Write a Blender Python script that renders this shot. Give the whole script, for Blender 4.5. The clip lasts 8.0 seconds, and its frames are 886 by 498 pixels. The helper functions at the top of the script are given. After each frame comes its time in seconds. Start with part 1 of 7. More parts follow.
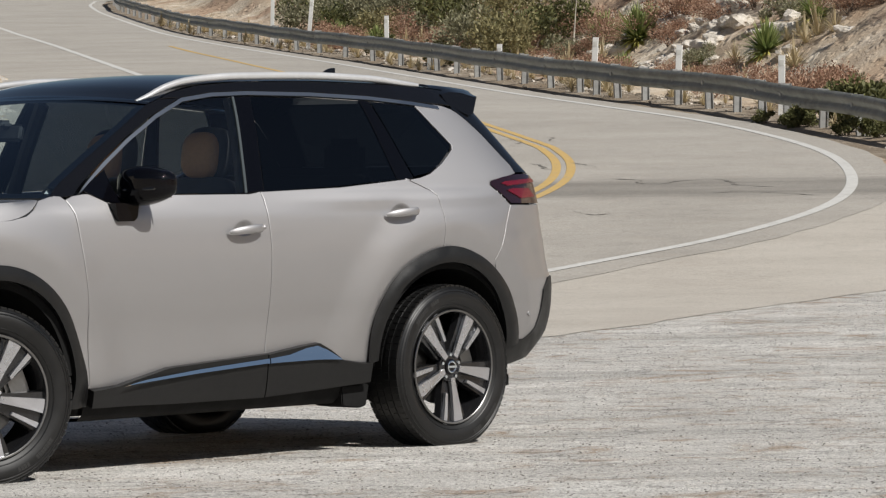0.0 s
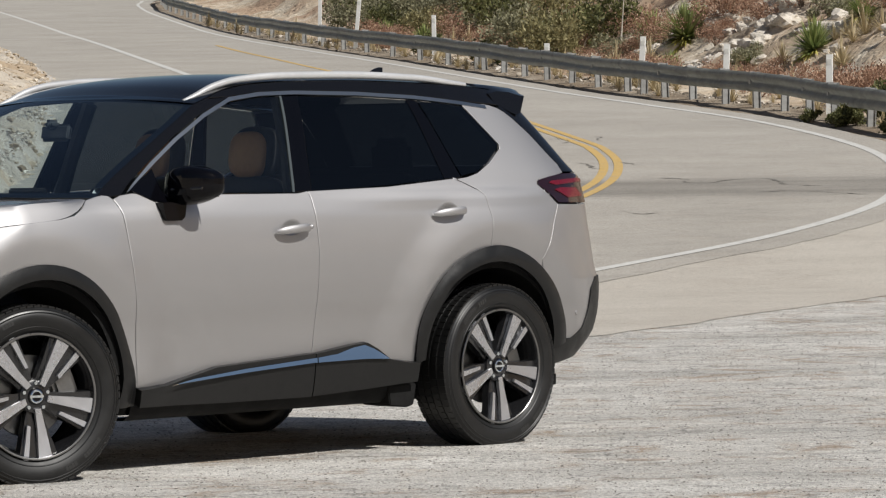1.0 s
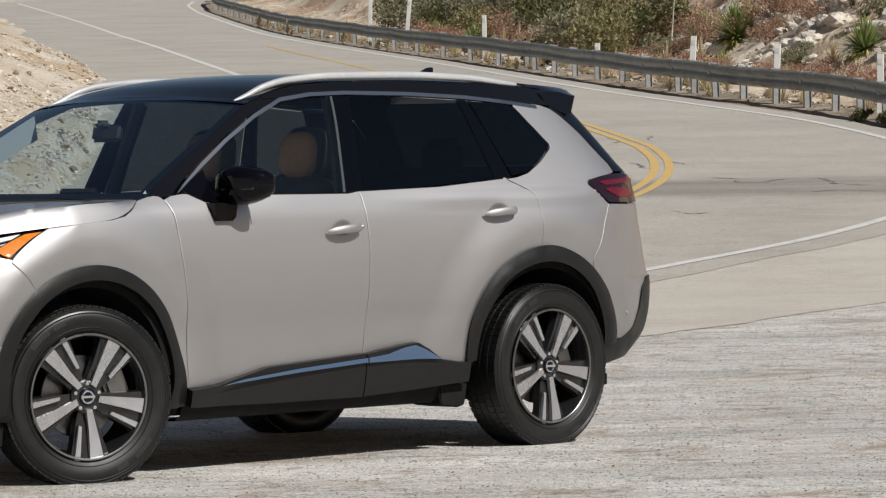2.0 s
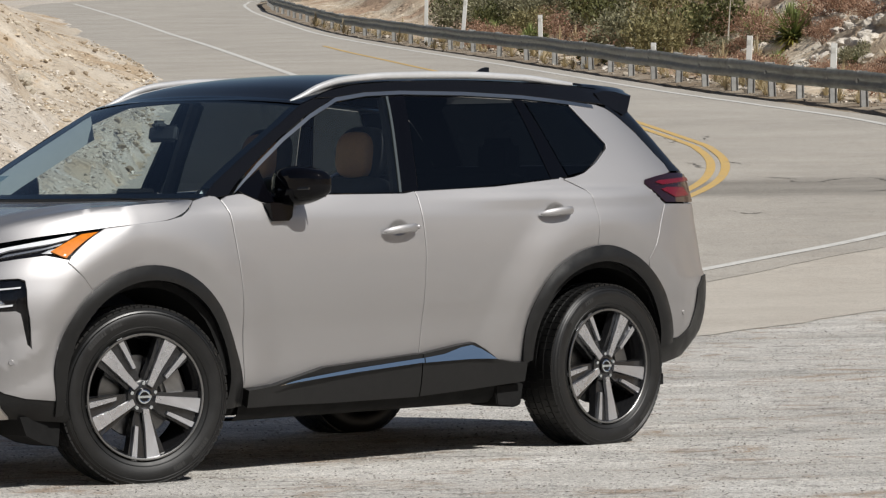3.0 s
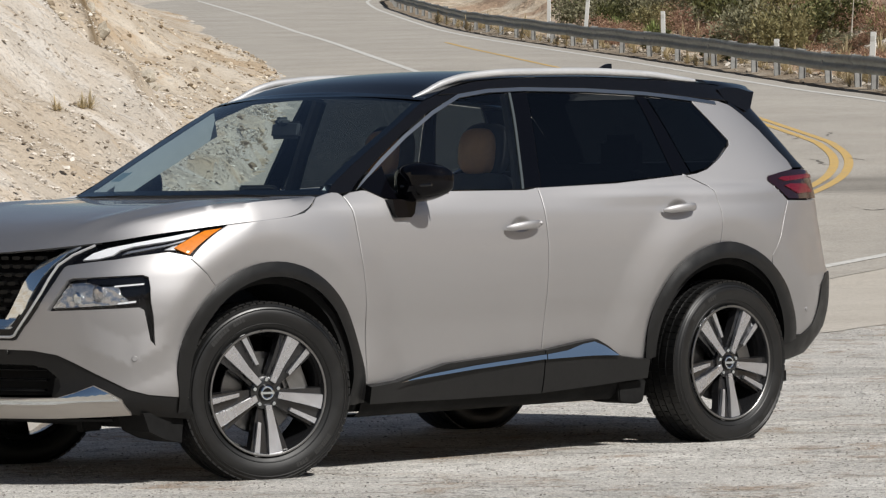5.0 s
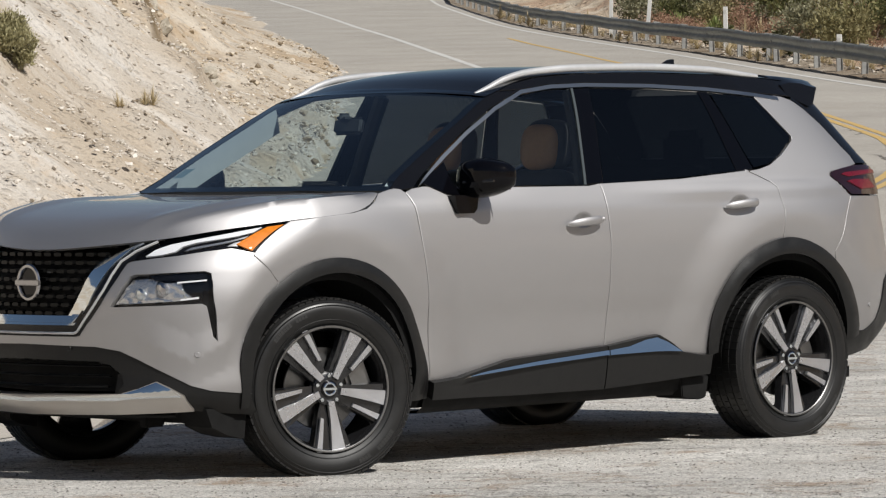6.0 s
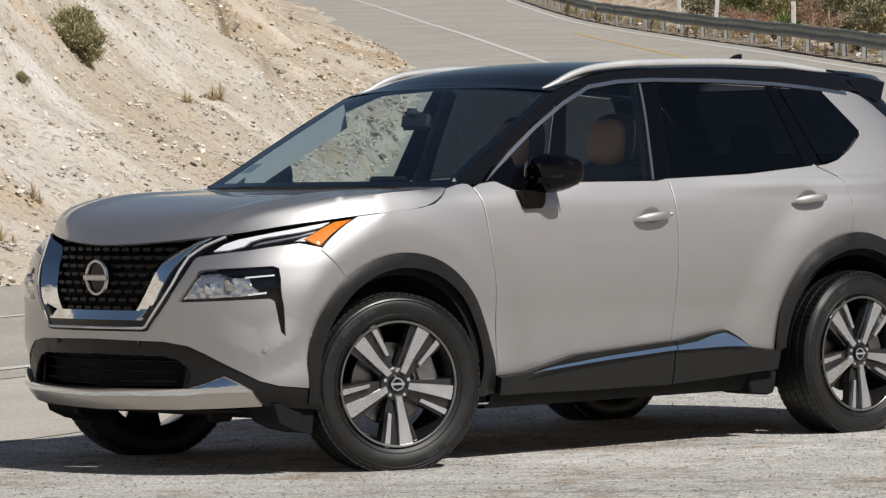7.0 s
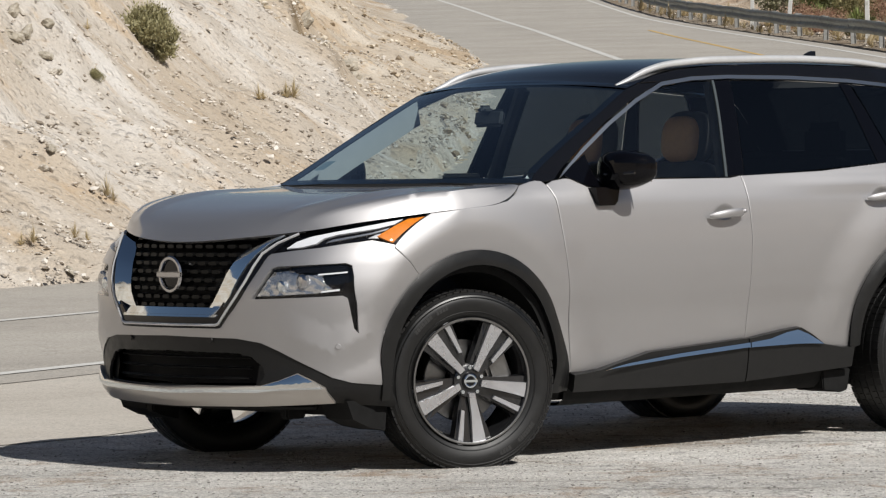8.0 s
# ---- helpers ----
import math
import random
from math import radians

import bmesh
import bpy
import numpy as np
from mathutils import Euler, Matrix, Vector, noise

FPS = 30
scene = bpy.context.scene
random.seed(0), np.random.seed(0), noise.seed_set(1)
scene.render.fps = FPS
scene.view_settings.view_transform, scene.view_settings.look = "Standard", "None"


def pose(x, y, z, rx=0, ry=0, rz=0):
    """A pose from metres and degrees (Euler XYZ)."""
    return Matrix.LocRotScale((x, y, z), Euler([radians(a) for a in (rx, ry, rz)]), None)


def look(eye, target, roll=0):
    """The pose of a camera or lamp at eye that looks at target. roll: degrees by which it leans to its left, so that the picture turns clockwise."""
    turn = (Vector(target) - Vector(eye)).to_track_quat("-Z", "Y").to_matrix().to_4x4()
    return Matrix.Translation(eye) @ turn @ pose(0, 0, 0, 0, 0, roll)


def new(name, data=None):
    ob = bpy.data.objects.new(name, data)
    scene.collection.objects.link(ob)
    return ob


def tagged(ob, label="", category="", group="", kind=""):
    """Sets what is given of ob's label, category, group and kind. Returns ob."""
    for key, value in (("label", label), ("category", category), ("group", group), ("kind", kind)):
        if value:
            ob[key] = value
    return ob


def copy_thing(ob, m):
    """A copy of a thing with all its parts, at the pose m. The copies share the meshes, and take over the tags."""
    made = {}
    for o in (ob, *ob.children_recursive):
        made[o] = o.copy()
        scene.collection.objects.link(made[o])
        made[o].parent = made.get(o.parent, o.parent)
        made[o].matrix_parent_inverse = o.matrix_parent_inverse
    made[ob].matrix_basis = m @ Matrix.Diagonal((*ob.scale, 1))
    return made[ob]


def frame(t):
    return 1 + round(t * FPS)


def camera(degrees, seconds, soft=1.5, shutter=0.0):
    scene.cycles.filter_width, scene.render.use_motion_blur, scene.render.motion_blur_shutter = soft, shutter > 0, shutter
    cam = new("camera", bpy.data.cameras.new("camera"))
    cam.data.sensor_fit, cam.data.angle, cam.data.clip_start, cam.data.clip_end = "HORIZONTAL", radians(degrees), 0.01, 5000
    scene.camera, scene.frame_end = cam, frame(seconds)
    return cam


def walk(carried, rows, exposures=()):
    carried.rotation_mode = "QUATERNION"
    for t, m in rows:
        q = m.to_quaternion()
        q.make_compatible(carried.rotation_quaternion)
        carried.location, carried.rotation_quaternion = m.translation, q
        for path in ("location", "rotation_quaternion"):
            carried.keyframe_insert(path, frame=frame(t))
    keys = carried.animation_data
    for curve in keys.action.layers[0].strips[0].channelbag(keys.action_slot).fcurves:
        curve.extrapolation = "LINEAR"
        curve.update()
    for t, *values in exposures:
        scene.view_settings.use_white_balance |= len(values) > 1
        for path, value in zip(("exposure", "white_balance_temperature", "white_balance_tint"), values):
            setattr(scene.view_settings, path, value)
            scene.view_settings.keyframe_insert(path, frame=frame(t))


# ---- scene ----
# The camera stands on a tripod beside the road and pans to its left with a long lens.
cam = camera(11.78, 8.0, 1.25)
EYE = (0.0, 0.0, 1.296)
PAN = [  # seconds, then the turn in degrees about x, y and z
    (0.0, 88.776, 0.797, -2.494),
    (0.5, 88.771, 0.845, -2.187),
    (1.0, 88.775, 0.823, -1.862),
    (1.5, 88.780, 0.861, -1.530),
    (3.0, 88.796, 0.948, -0.439),
    (3.5, 88.799, 0.940, -0.020),
    (4.0, 88.792, 0.961, 0.421),
    (4.5, 88.787, 0.945, 0.810),
    (6.0, 88.737, 1.036, 2.027),
    (6.5, 88.713, 1.038, 2.475),
    (7.0, 88.687, 1.055, 2.929),
    (7.5, 88.668, 1.083, 3.410),
    (8.0, 88.666, 1.068, 3.904),
]
walk(cam, [(t, pose(*EYE, rx, ry, rz)) for t, rx, ry, rz in PAN])

# ---------------------------------------------------------------- light
SUN_ELEVATION, SUN_AZIMUTH = 45.0, -45.4   # degrees; azimuth counted from +x towards +y
world = bpy.data.worlds.new("sky")
scene.world = world
world.use_nodes = True
wt = world.node_tree
wt.nodes.clear()
sky = wt.nodes.new("ShaderNodeTexSky")
sky.sky_type = "NISHITA"
sky.sun_disc = False
sky.sun_elevation = radians(SUN_ELEVATION)
sky.sun_rotation = radians(90 - SUN_AZIMUTH)
sky.altitude = 900
sky.dust_density = 1.6
sky.ozone_density = 0.3
bg = wt.nodes.new("ShaderNodeBackground")
bg.inputs["Strength"].default_value = 0.050
wo = wt.nodes.new("ShaderNodeOutputWorld")
wt.links.new(sky.outputs["Color"], bg.inputs["Color"])
wt.links.new(bg.outputs["Background"], wo.inputs["Surface"])

sun_data = bpy.data.lights.new("sun", "SUN")
sun_data.energy = 5.0
sun_data.angle = radians(0.53)
sun_data.color = (1.0, 0.972, 0.924)
sun = new("sun", sun_data)
_e, _a = radians(SUN_ELEVATION), radians(SUN_AZIMUTH)
SUN_DIR = Vector((math.cos(_e) * math.cos(_a), math.cos(_e) * math.sin(_a), math.sin(_e)))
sun.matrix_world = look(SUN_DIR * 60, (0, 0, 0))

# ---------------------------------------------------------------- materials
def material(name):
    m = bpy.data.materials.new(name)
    m.use_nodes = True
    return m, m.node_tree, m.node_tree.nodes["Principled BSDF"]


def coords(nt, scale=(1, 1, 1), turn=0.0, space="Object"):
    tc = nt.nodes.new("ShaderNodeTexCoord")
    mp = nt.nodes.new("ShaderNodeMapping")
    mp.inputs["Scale"].default_value = scale
    mp.inputs["Rotation"].default_value = (0, 0, radians(turn))
    nt.links.new(tc.outputs[space], mp.inputs["Vector"])
    return mp.outputs["Vector"]


def noise_tex(nt, vec, scale, detail=6.0, rough=0.6, distort=0.0):
    n = nt.nodes.new("ShaderNodeTexNoise")
    n.inputs["Scale"].default_value = scale
    n.inputs["Detail"].default_value = detail
    n.inputs["Roughness"].default_value = rough
    n.inputs["Distortion"].default_value = distort
    nt.links.new(vec, n.inputs["Vector"])
    return n.outputs["Fac"]


def ramp(nt, fac, stops):
    r = nt.nodes.new("ShaderNodeValToRGB")
    els = r.color_ramp.elements
    while len(els) < len(stops):
        els.new(0.5)
    for e, (p, c) in zip(els, stops):
        e.position = p
        e.color = (*c, 1) if len(c) == 3 else (c[0], c[0], c[0], 1)
    nt.links.new(fac, r.inputs["Fac"])
    return r.outputs["Color"]


def mix(nt, fac, a, b, mode="MIX"):
    m = nt.nodes.new("ShaderNodeMix")
    m.data_type, m.blend_type = "RGBA", mode
    for sock, v in ((m.inputs[0], fac), (m.inputs[6], a), (m.inputs[7], b)):
        if isinstance(v, (int, float)):
            sock.default_value = v
        elif isinstance(v, tuple):
            sock.default_value = (*v, 1)
        else:
            nt.links.new(v, sock)
    return m.outputs[2]


def bump(nt, bsdf, height, strength, distance):
    b = nt.nodes.new("ShaderNodeBump")
    b.inputs["Strength"].default_value = strength
    b.inputs["Distance"].default_value = distance
    nt.links.new(height, b.inputs["Height"])
    nt.links.new(b.outputs["Normal"], bsdf.inputs["Normal"])
    return b


def plain(name, color, rough=0.5, metal=0.0, coat=0.0, grain=0.0, scale=40.0, ior=1.5, spec=0.5):
    """A paint, plastic, metal or cloth with a faint grain in colour and gloss."""
    m, nt, b = material(name)
    b.inputs["Metallic"].default_value = metal
    b.inputs["Coat Weight"].default_value = coat
    b.inputs["Coat Roughness"].default_value = 0.03
    b.inputs["IOR"].default_value = ior
    b.inputs["Roughness"].default_value = rough
    b.inputs["Base Color"].default_value = (*color, 1)
    b.inputs["Specular IOR Level"].default_value = spec
    if grain:
        v = coords(nt)
        n = noise_tex(nt, v, scale)
        lo, hi = tuple(c * (1 - grain) for c in color), tuple(min(1, c * (1 + grain)) for c in color)
        nt.links.new(ramp(nt, n, [(0.3, lo), (0.7, hi)]), b.inputs["Base Color"])
        nt.links.new(ramp(nt, noise_tex(nt, v, scale * 0.13), [(0.3, (max(rough - 0.12, 0.02),)), (0.7, (min(rough + 0.12, 1),))]), b.inputs["Roughness"])
    return m


def ground_mat(name, dark, mid, light, marks=0.5, fine=60.0, bump_size=0.01, patch=0.5, streak=0.0, turn=0.0, rust=0.0, cracks=0.0, grain=0.8, reach=0.35):
    """Worn pavement: broad patches, dark broken marks and cracks, pale wear, fine stones."""
    m, nt, b = material(name)
    v = coords(nt)
    n1 = noise_tex(nt, v, patch, 9, 0.68, 0.1)
    base = ramp(nt, n1, [(0.32, dark), (0.5, mid), (0.68, light)])
    if streak:
        n2 = noise_tex(nt, coords(nt, (0.12, 1.0, 1), turn), 1.1, 6, 0.6, 0.3)
        base = mix(nt, streak, base, ramp(nt, n2, [(0.38, (0.72,)), (0.5, (1.0,)), (0.62, (1.12,))]), "MULTIPLY")
        n9 = noise_tex(nt, coords(nt, (0.10, 1.0, 1), turn), 6.5, 7, 0.75, 0.4)
        base = mix(nt, streak, base, ramp(nt, n9, [(0.34, (0.45, 0.42, 0.38)), (0.44, (1.0, 1.0, 1.0)), (0.62, (1.10, 1.10, 1.10))]), "MULTIPLY")
    n4 = noise_tex(nt, v, 3.4, 12, 0.80, 0.1)
    base = mix(nt, marks, base, ramp(nt, n4, [(0.33, (0.35,)), (0.42, (0.85,)), (0.5, (1.0,)), (0.66, (1.16,))]), "MULTIPLY")
    if rust:
        n5 = noise_tex(nt, v, 1.7, 10, 0.78, 0.6)
        base = mix(nt, mix(nt, 1.0, ramp(nt, n5, [(0.52, (0.0,)), (0.64, (1.0,))]), (rust, rust, rust), "MULTIPLY"), base, (0.33, 0.255, 0.19))
    if cracks:
        n6 = noise_tex(nt, v, 0.8, 7, 0.62, 0.3)
        base = mix(nt, cracks, base, ramp(nt, n6, [(0.490, (1.0,)), (0.500, (0.35,)), (0.510, (1.0,))]), "MULTIPLY")
    n3 = noise_tex(nt, coords(nt, (1.0, reach, 1.0)), fine, 5, 0.85)
    base = mix(nt, grain, base, ramp(nt, n3, [(0.33, (0.25,)), (0.5, (1.0,)), (0.67, (1.65,))]), "MULTIPLY")
    nt.links.new(base, b.inputs["Base Color"])
    b.inputs["Roughness"].default_value = 0.92
    b.inputs["Specular IOR Level"].default_value = 0.2
    bump(nt, b, mix(nt, 0.4, n3, n4, "ADD"), 0.6, bump_size)
    return m


ASPHALT = ground_mat("asphalt", (0.305, 0.283, 0.250), (0.350, 0.325, 0.288), (0.392, 0.366, 0.325), 0.07, 45, 0.0015, 0.35, 0.07, 60, 0.12, 0.22, 0.55, 1.0)
PULLOUT = ground_mat("pullout_asphalt", (0.44, 0.42, 0.39), (0.535, 0.515, 0.48), (0.62, 0.60, 0.565), 0.5, 70, 0.03, 0.7, 0.6, -7, 0.9, 0.7, 1.0, 1.0)
SHOULDER = ground_mat("dusty_asphalt", (0.38, 0.345, 0.30), (0.43, 0.395, 0.345), (0.46, 0.425, 0.375), 0.12, 60, 0.002, 0.4, 0.0, 0.0, 0.08, 0.2, 0.5, 1.0)


def stony(name, colours, scale, stone, bump_size, tint=None, runs=0.0, rusty=None):
    """Loose slope: soil in broad patches, pale and dark stones of two sizes, fine grit."""
    m, nt, b = material(name)
    v = coords(nt)
    base = ramp(nt, noise_tex(nt, v, scale, 7, 0.6, 0.4), colours)
    if tint:
        base = mix(nt, ramp(nt, noise_tex(nt, v, scale * 0.3, 4, 0.5), [(0.48, (0.0,)), (0.60, (1.0,))]), base, tint)
    if rusty:     # small tan and ochre patches
        n8 = noise_tex(nt, coords(nt, (0.7, 1.0, 1.0)), 1.1, 8, 0.7, 0.8)
        base = mix(nt, ramp(nt, n8, [(0.54, (0.0,)), (0.68, (0.75,))]), base, rusty)
    if runs:      # pale runs of washed-out dust down the slope, and darker ones
        n7 = noise_tex(nt, coords(nt, (0.16, 1.0, 0.3), 8), 0.85, 9, 0.66, 0.5)
        base = mix(nt, mix(nt, 1.0, ramp(nt, n7, [(0.52, (0.0,)), (0.62, (1.0,))]), (runs, runs, runs), "MULTIPLY"), base, (0.64, 0.61, 0.57))
        base = mix(nt, runs, base, ramp(nt, n7, [(0.33, (0.80, 0.76, 0.70)), (0.46, (1.0, 1.0, 1.0))]), "MULTIPLY")
    heights = None
    for size, lo, amount in ((stone, 0.20, 0.60), (stone * 2.7, 0.16, 0.50)):
        vo = nt.nodes.new("ShaderNodeTexVoronoi")
        vo.inputs["Scale"].default_value = size
        vo.inputs["Randomness"].default_value = 1.0
        nt.links.new(v, vo.inputs["Vector"])
        sep = nt.nodes.new("ShaderNodeSeparateColor")
        nt.links.new(vo.outputs["Color"], sep.inputs["Color"])
        shade = ramp(nt, sep.outputs["Red"], [(0.0, (0.45, 0.42, 0.38)), (0.22, (0.75, 0.73, 0.70)), (0.5, (1.0, 1.0, 1.0)), (1.0, (1.30, 1.29, 1.27))])
        inside = ramp(nt, vo.outputs["Distance"], [(lo, (1.0,)), (lo + 0.22, (0.0,))])
        some = ramp(nt, sep.outputs["Green"], [(0.45, (0.0,)), (0.55, (amount,))])
        base = mix(nt, mix(nt, 1.0, inside, some, "MULTIPLY"), base, mix(nt, 1.0, base, shade, "MULTIPLY"))
        heights = inside if heights is None else mix(nt, 0.35, heights, inside, "ADD")
    grit = noise_tex(nt, v, stone * 5, 4, 0.75)
    base = mix(nt, 0.5, base, ramp(nt, grit, [(0.3, (0.62,)), (0.5, (1.0,)), (0.7, (1.25,))]), "MULTIPLY")
    nt.links.new(base, b.inputs["Base Color"])
    b.inputs["Roughness"].default_value = 0.95
    b.inputs["Specular IOR Level"].default_value = 0.15
    bump(nt, b, mix(nt, 0.5, heights, grit, "ADD"), 0.7, bump_size)
    return m


DIRT = stony("pale_scree", [(0.30, (0.40, 0.355, 0.30)), (0.5, (0.47, 0.425, 0.37)), (0.68, (0.56, 0.525, 0.48))], 0.7, 7.0, 0.045, (0.43, 0.365, 0.29), 0.45, (0.44, 0.335, 0.225))
DIRT_TAN = stony("tan_scree", [(0.30, (0.38, 0.32, 0.25)), (0.5, (0.46, 0.40, 0.325)), (0.68, (0.53, 0.475, 0.40))], 0.8, 5.0, 0.05, (0.40, 0.31, 0.215), 0.2, (0.40, 0.29, 0.18))
VERGE_SOIL = stony("verge_soil", [(0.30, (0.17, 0.135, 0.10)), (0.5, (0.25, 0.205, 0.155)), (0.68, (0.36, 0.31, 0.25))], 1.5, 8.0, 0.03, (0.22, 0.17, 0.12))
BRUSH_SOIL = stony("brush_soil", [(0.30, (0.35, 0.26, 0.18)), (0.5, (0.50, 0.41, 0.305)), (0.68, (0.64, 0.58, 0.48))], 0.7, 3.0, 0.06, (0.37, 0.265, 0.185))


def tar_stain(mat):
    """A dark rubber and tar stain that lies across the lane in the bend."""
    nt = mat.node_tree
    b = nt.nodes["Principled BSDF"]
    old = b.inputs["Base Color"].links[0].from_socket
    v = coords(nt)
    sep = nt.nodes.new("ShaderNodeSeparateXYZ")
    nt.links.new(v, sep.inputs["Vector"])
    wob = nt.nodes.new("ShaderNodeMath")
    wob.operation, wob.inputs[1].default_value = "MULTIPLY_ADD", 2.6
    nt.links.new(noise_tex(nt, coords(nt, (0.45, 1.6, 1)), 1.0, 8, 0.7), wob.inputs[0])
    nt.links.new(sep.outputs["Y"], wob.inputs[2])
    sc = nt.nodes.new("ShaderNodeMath")
    sc.operation, sc.inputs[1].default_value = "MULTIPLY", 0.01
    nt.links.new(wob.outputs[0], sc.inputs[0])
    band = ramp(nt, sc.outputs[0], [(0.494, (1.0,)), (0.505, (0.52,)), (0.515, (0.74,)), (0.523, (0.56,)), (0.536, (1.0,))])
    nt.links.new(mix(nt, 0.85, old, band, "MULTIPLY"), b.inputs["Base Color"])


def rib_shade(mat):
    """A dark line painted down the cut bank's rib for its shaded, overgrown ledge."""
    nt = mat.node_tree
    b = nt.nodes["Principled BSDF"]
    old = b.inputs["Base Color"].links[0].from_socket
    v = coords(nt)
    dot = nt.nodes.new("ShaderNodeVectorMath")
    dot.operation = "DOT_PRODUCT"
    dot.inputs[1].default_value = (0.053, 0.010, 0.0)
    nt.links.new(v, dot.inputs[0])
    wob = nt.nodes.new("ShaderNodeMath")
    wob.operation, wob.inputs[1].default_value = "MULTIPLY_ADD", 0.022
    nt.links.new(noise_tex(nt, v, 0.7, 8, 0.7), wob.inputs[0])
    nt.links.new(dot.outputs["Value"], wob.inputs[2])
    at = 0.01 * (54.2 - 5.3 * 4.82) - 0.002
    shade_line = ramp(nt, wob.outputs[0], [(at - 0.005, (1.0, 1.0, 1.0)), (at - 0.002, (0.36, 0.32, 0.25)), (at + 0.003, (0.42, 0.37, 0.29)), (at + 0.006, (0.86, 0.80, 0.70)), (at + 0.020, (1.0, 1.0, 1.0))])
    sep = nt.nodes.new("ShaderNodeSeparateXYZ")      # it fades out towards the foot of the bank
    nt.links.new(v, sep.inputs["Vector"])
    fade = nt.nodes.new("ShaderNodeMapRange")
    fade.inputs["From Min"].default_value, fade.inputs["From Max"].default_value = 52.0, 56.0
    nt.links.new(sep.outputs["Y"], fade.inputs["Value"])
    nt.links.new(mix(nt, fade.outputs["Result"], old, mix(nt, 1.0, old, shade_line, "MULTIPLY")), b.inputs["Base Color"])


tar_stain(ASPHALT)
rib_shade(DIRT)
rib_shade(DIRT_TAN)


def worn_paint(name, color, bare):
    """Road paint worn through in small patches to the bare asphalt."""
    m, nt, b = material(name)
    v = coords(nt)
    worn = ramp(nt, noise_tex(nt, v, 3.5, 10, 0.8), [(0.52, (0.0,)), (0.66, (0.85,))])
    tone = ramp(nt, noise_tex(nt, v, 16, 5, 0.7), [(0.3, tuple(c * 0.8 for c in color)), (0.7, tuple(c * 1.15 for c in color))])
    nt.links.new(mix(nt, worn, tone, bare), b.inputs["Base Color"])
    b.inputs["Roughness"].default_value = 0.85
    return m


WHITE_LINE = worn_paint("white_road_paint", (0.53, 0.52, 0.49), (0.38, 0.36, 0.33))
YELLOW_LINE = worn_paint("yellow_road_paint", (0.50, 0.335, 0.115), (0.36, 0.30, 0.21))
GALVANISED = plain("galvanised_steel", (0.33, 0.335, 0.315), 0.55, 0.25, grain=0.22, scale=4)
POST_STEEL = plain("weathered_post", (0.30, 0.30, 0.29), 0.6, 0.4, grain=0.2, scale=8)
DELINEATOR = plain("white_plastic_post", (0.75, 0.75, 0.72), 0.55, grain=0.06)
PAINT, _pn, _pb = material("champagne_metallic_paint")
_pb.inputs["Base Color"].default_value = (0.439, 0.430, 0.432, 1)
_pb.inputs["Metallic"].default_value = 1.0
_pb.inputs["Roughness"].default_value = 0.57
_pb.inputs["Coat Weight"].default_value = 0.9
_pb.inputs["Coat Roughness"].default_value = 0.03
RUBBER = plain("tyre_rubber", (0.0065, 0.0065, 0.0065), 0.42, grain=0.25, scale=30, spec=0.45)
PILLAR_BLACK = plain("black_pillar_film", (0.002, 0.002, 0.003), 0.04, spec=0.22)
GLOSS_BLACK = plain("gloss_black_paint", (0.005, 0.005, 0.006), 0.06, 0.0, 0.0, spec=0.35)
GRILLE_BLACK = plain("grille_black", (0.004, 0.004, 0.004), 0.30, spec=0.16)
CLADDING = plain("dark_grey_plastic", (0.0105, 0.0105, 0.0105), 0.42, grain=0.12, scale=90, spec=0.27)
UNDER = plain("underbody_black", (0.007, 0.007, 0.007), 0.85, grain=0.2, spec=0.2)
CHROME = plain("satin_chrome", (0.72, 0.76, 0.78), 0.05, 1.0)
DARK_CHROME = plain("dark_chrome", (0.46, 0.46, 0.47), 0.14, 1.0)
SILVER = plain("satin_silver_rail", (0.60, 0.60, 0.60), 0.36, 0.45, grain=0.04)
MACHINED = plain("machined_alloy", (0.60, 0.61, 0.64), 0.31, 0.92, grain=0.05, scale=20)
DARK_RIM = plain("dark_rim_paint", (0.012, 0.012, 0.013), 0.25, 0.0, 0.5)
STEEL = plain("brake_steel", (0.24, 0.238, 0.235), 0.38, 1.0, grain=0.1)
TAN = plain("tan_leather", (0.42, 0.235, 0.12), 0.5, grain=0.1, scale=60)
INTERIOR = plain("charcoal_trim", (0.028, 0.028, 0.030), 0.7, grain=0.1)
LINING = plain("light_grey_lining", (0.46, 0.47, 0.47), 0.9, grain=0.06)
ORANGE = plain("amber_reflector", (0.62, 0.175, 0.006), 0.4, 0.0, 0.0, grain=0.15, scale=60, spec=0.1)
RED_LENS = plain("red_lamp_lens", (0.11, 0.003, 0.010), 0.2, 0.0, 0.2)
SMOKED_RED = plain("smoked_lamp_lens", (0.014, 0.002, 0.003), 0.1, 0.0, 0.6)
REFLECTOR = plain("lamp_reflector", (0.62, 0.62, 0.62), 0.22, 0.85)
LAMP_WHITE = plain("lamp_light_guide", (0.80, 0.81, 0.83), 0.25, 0.1)


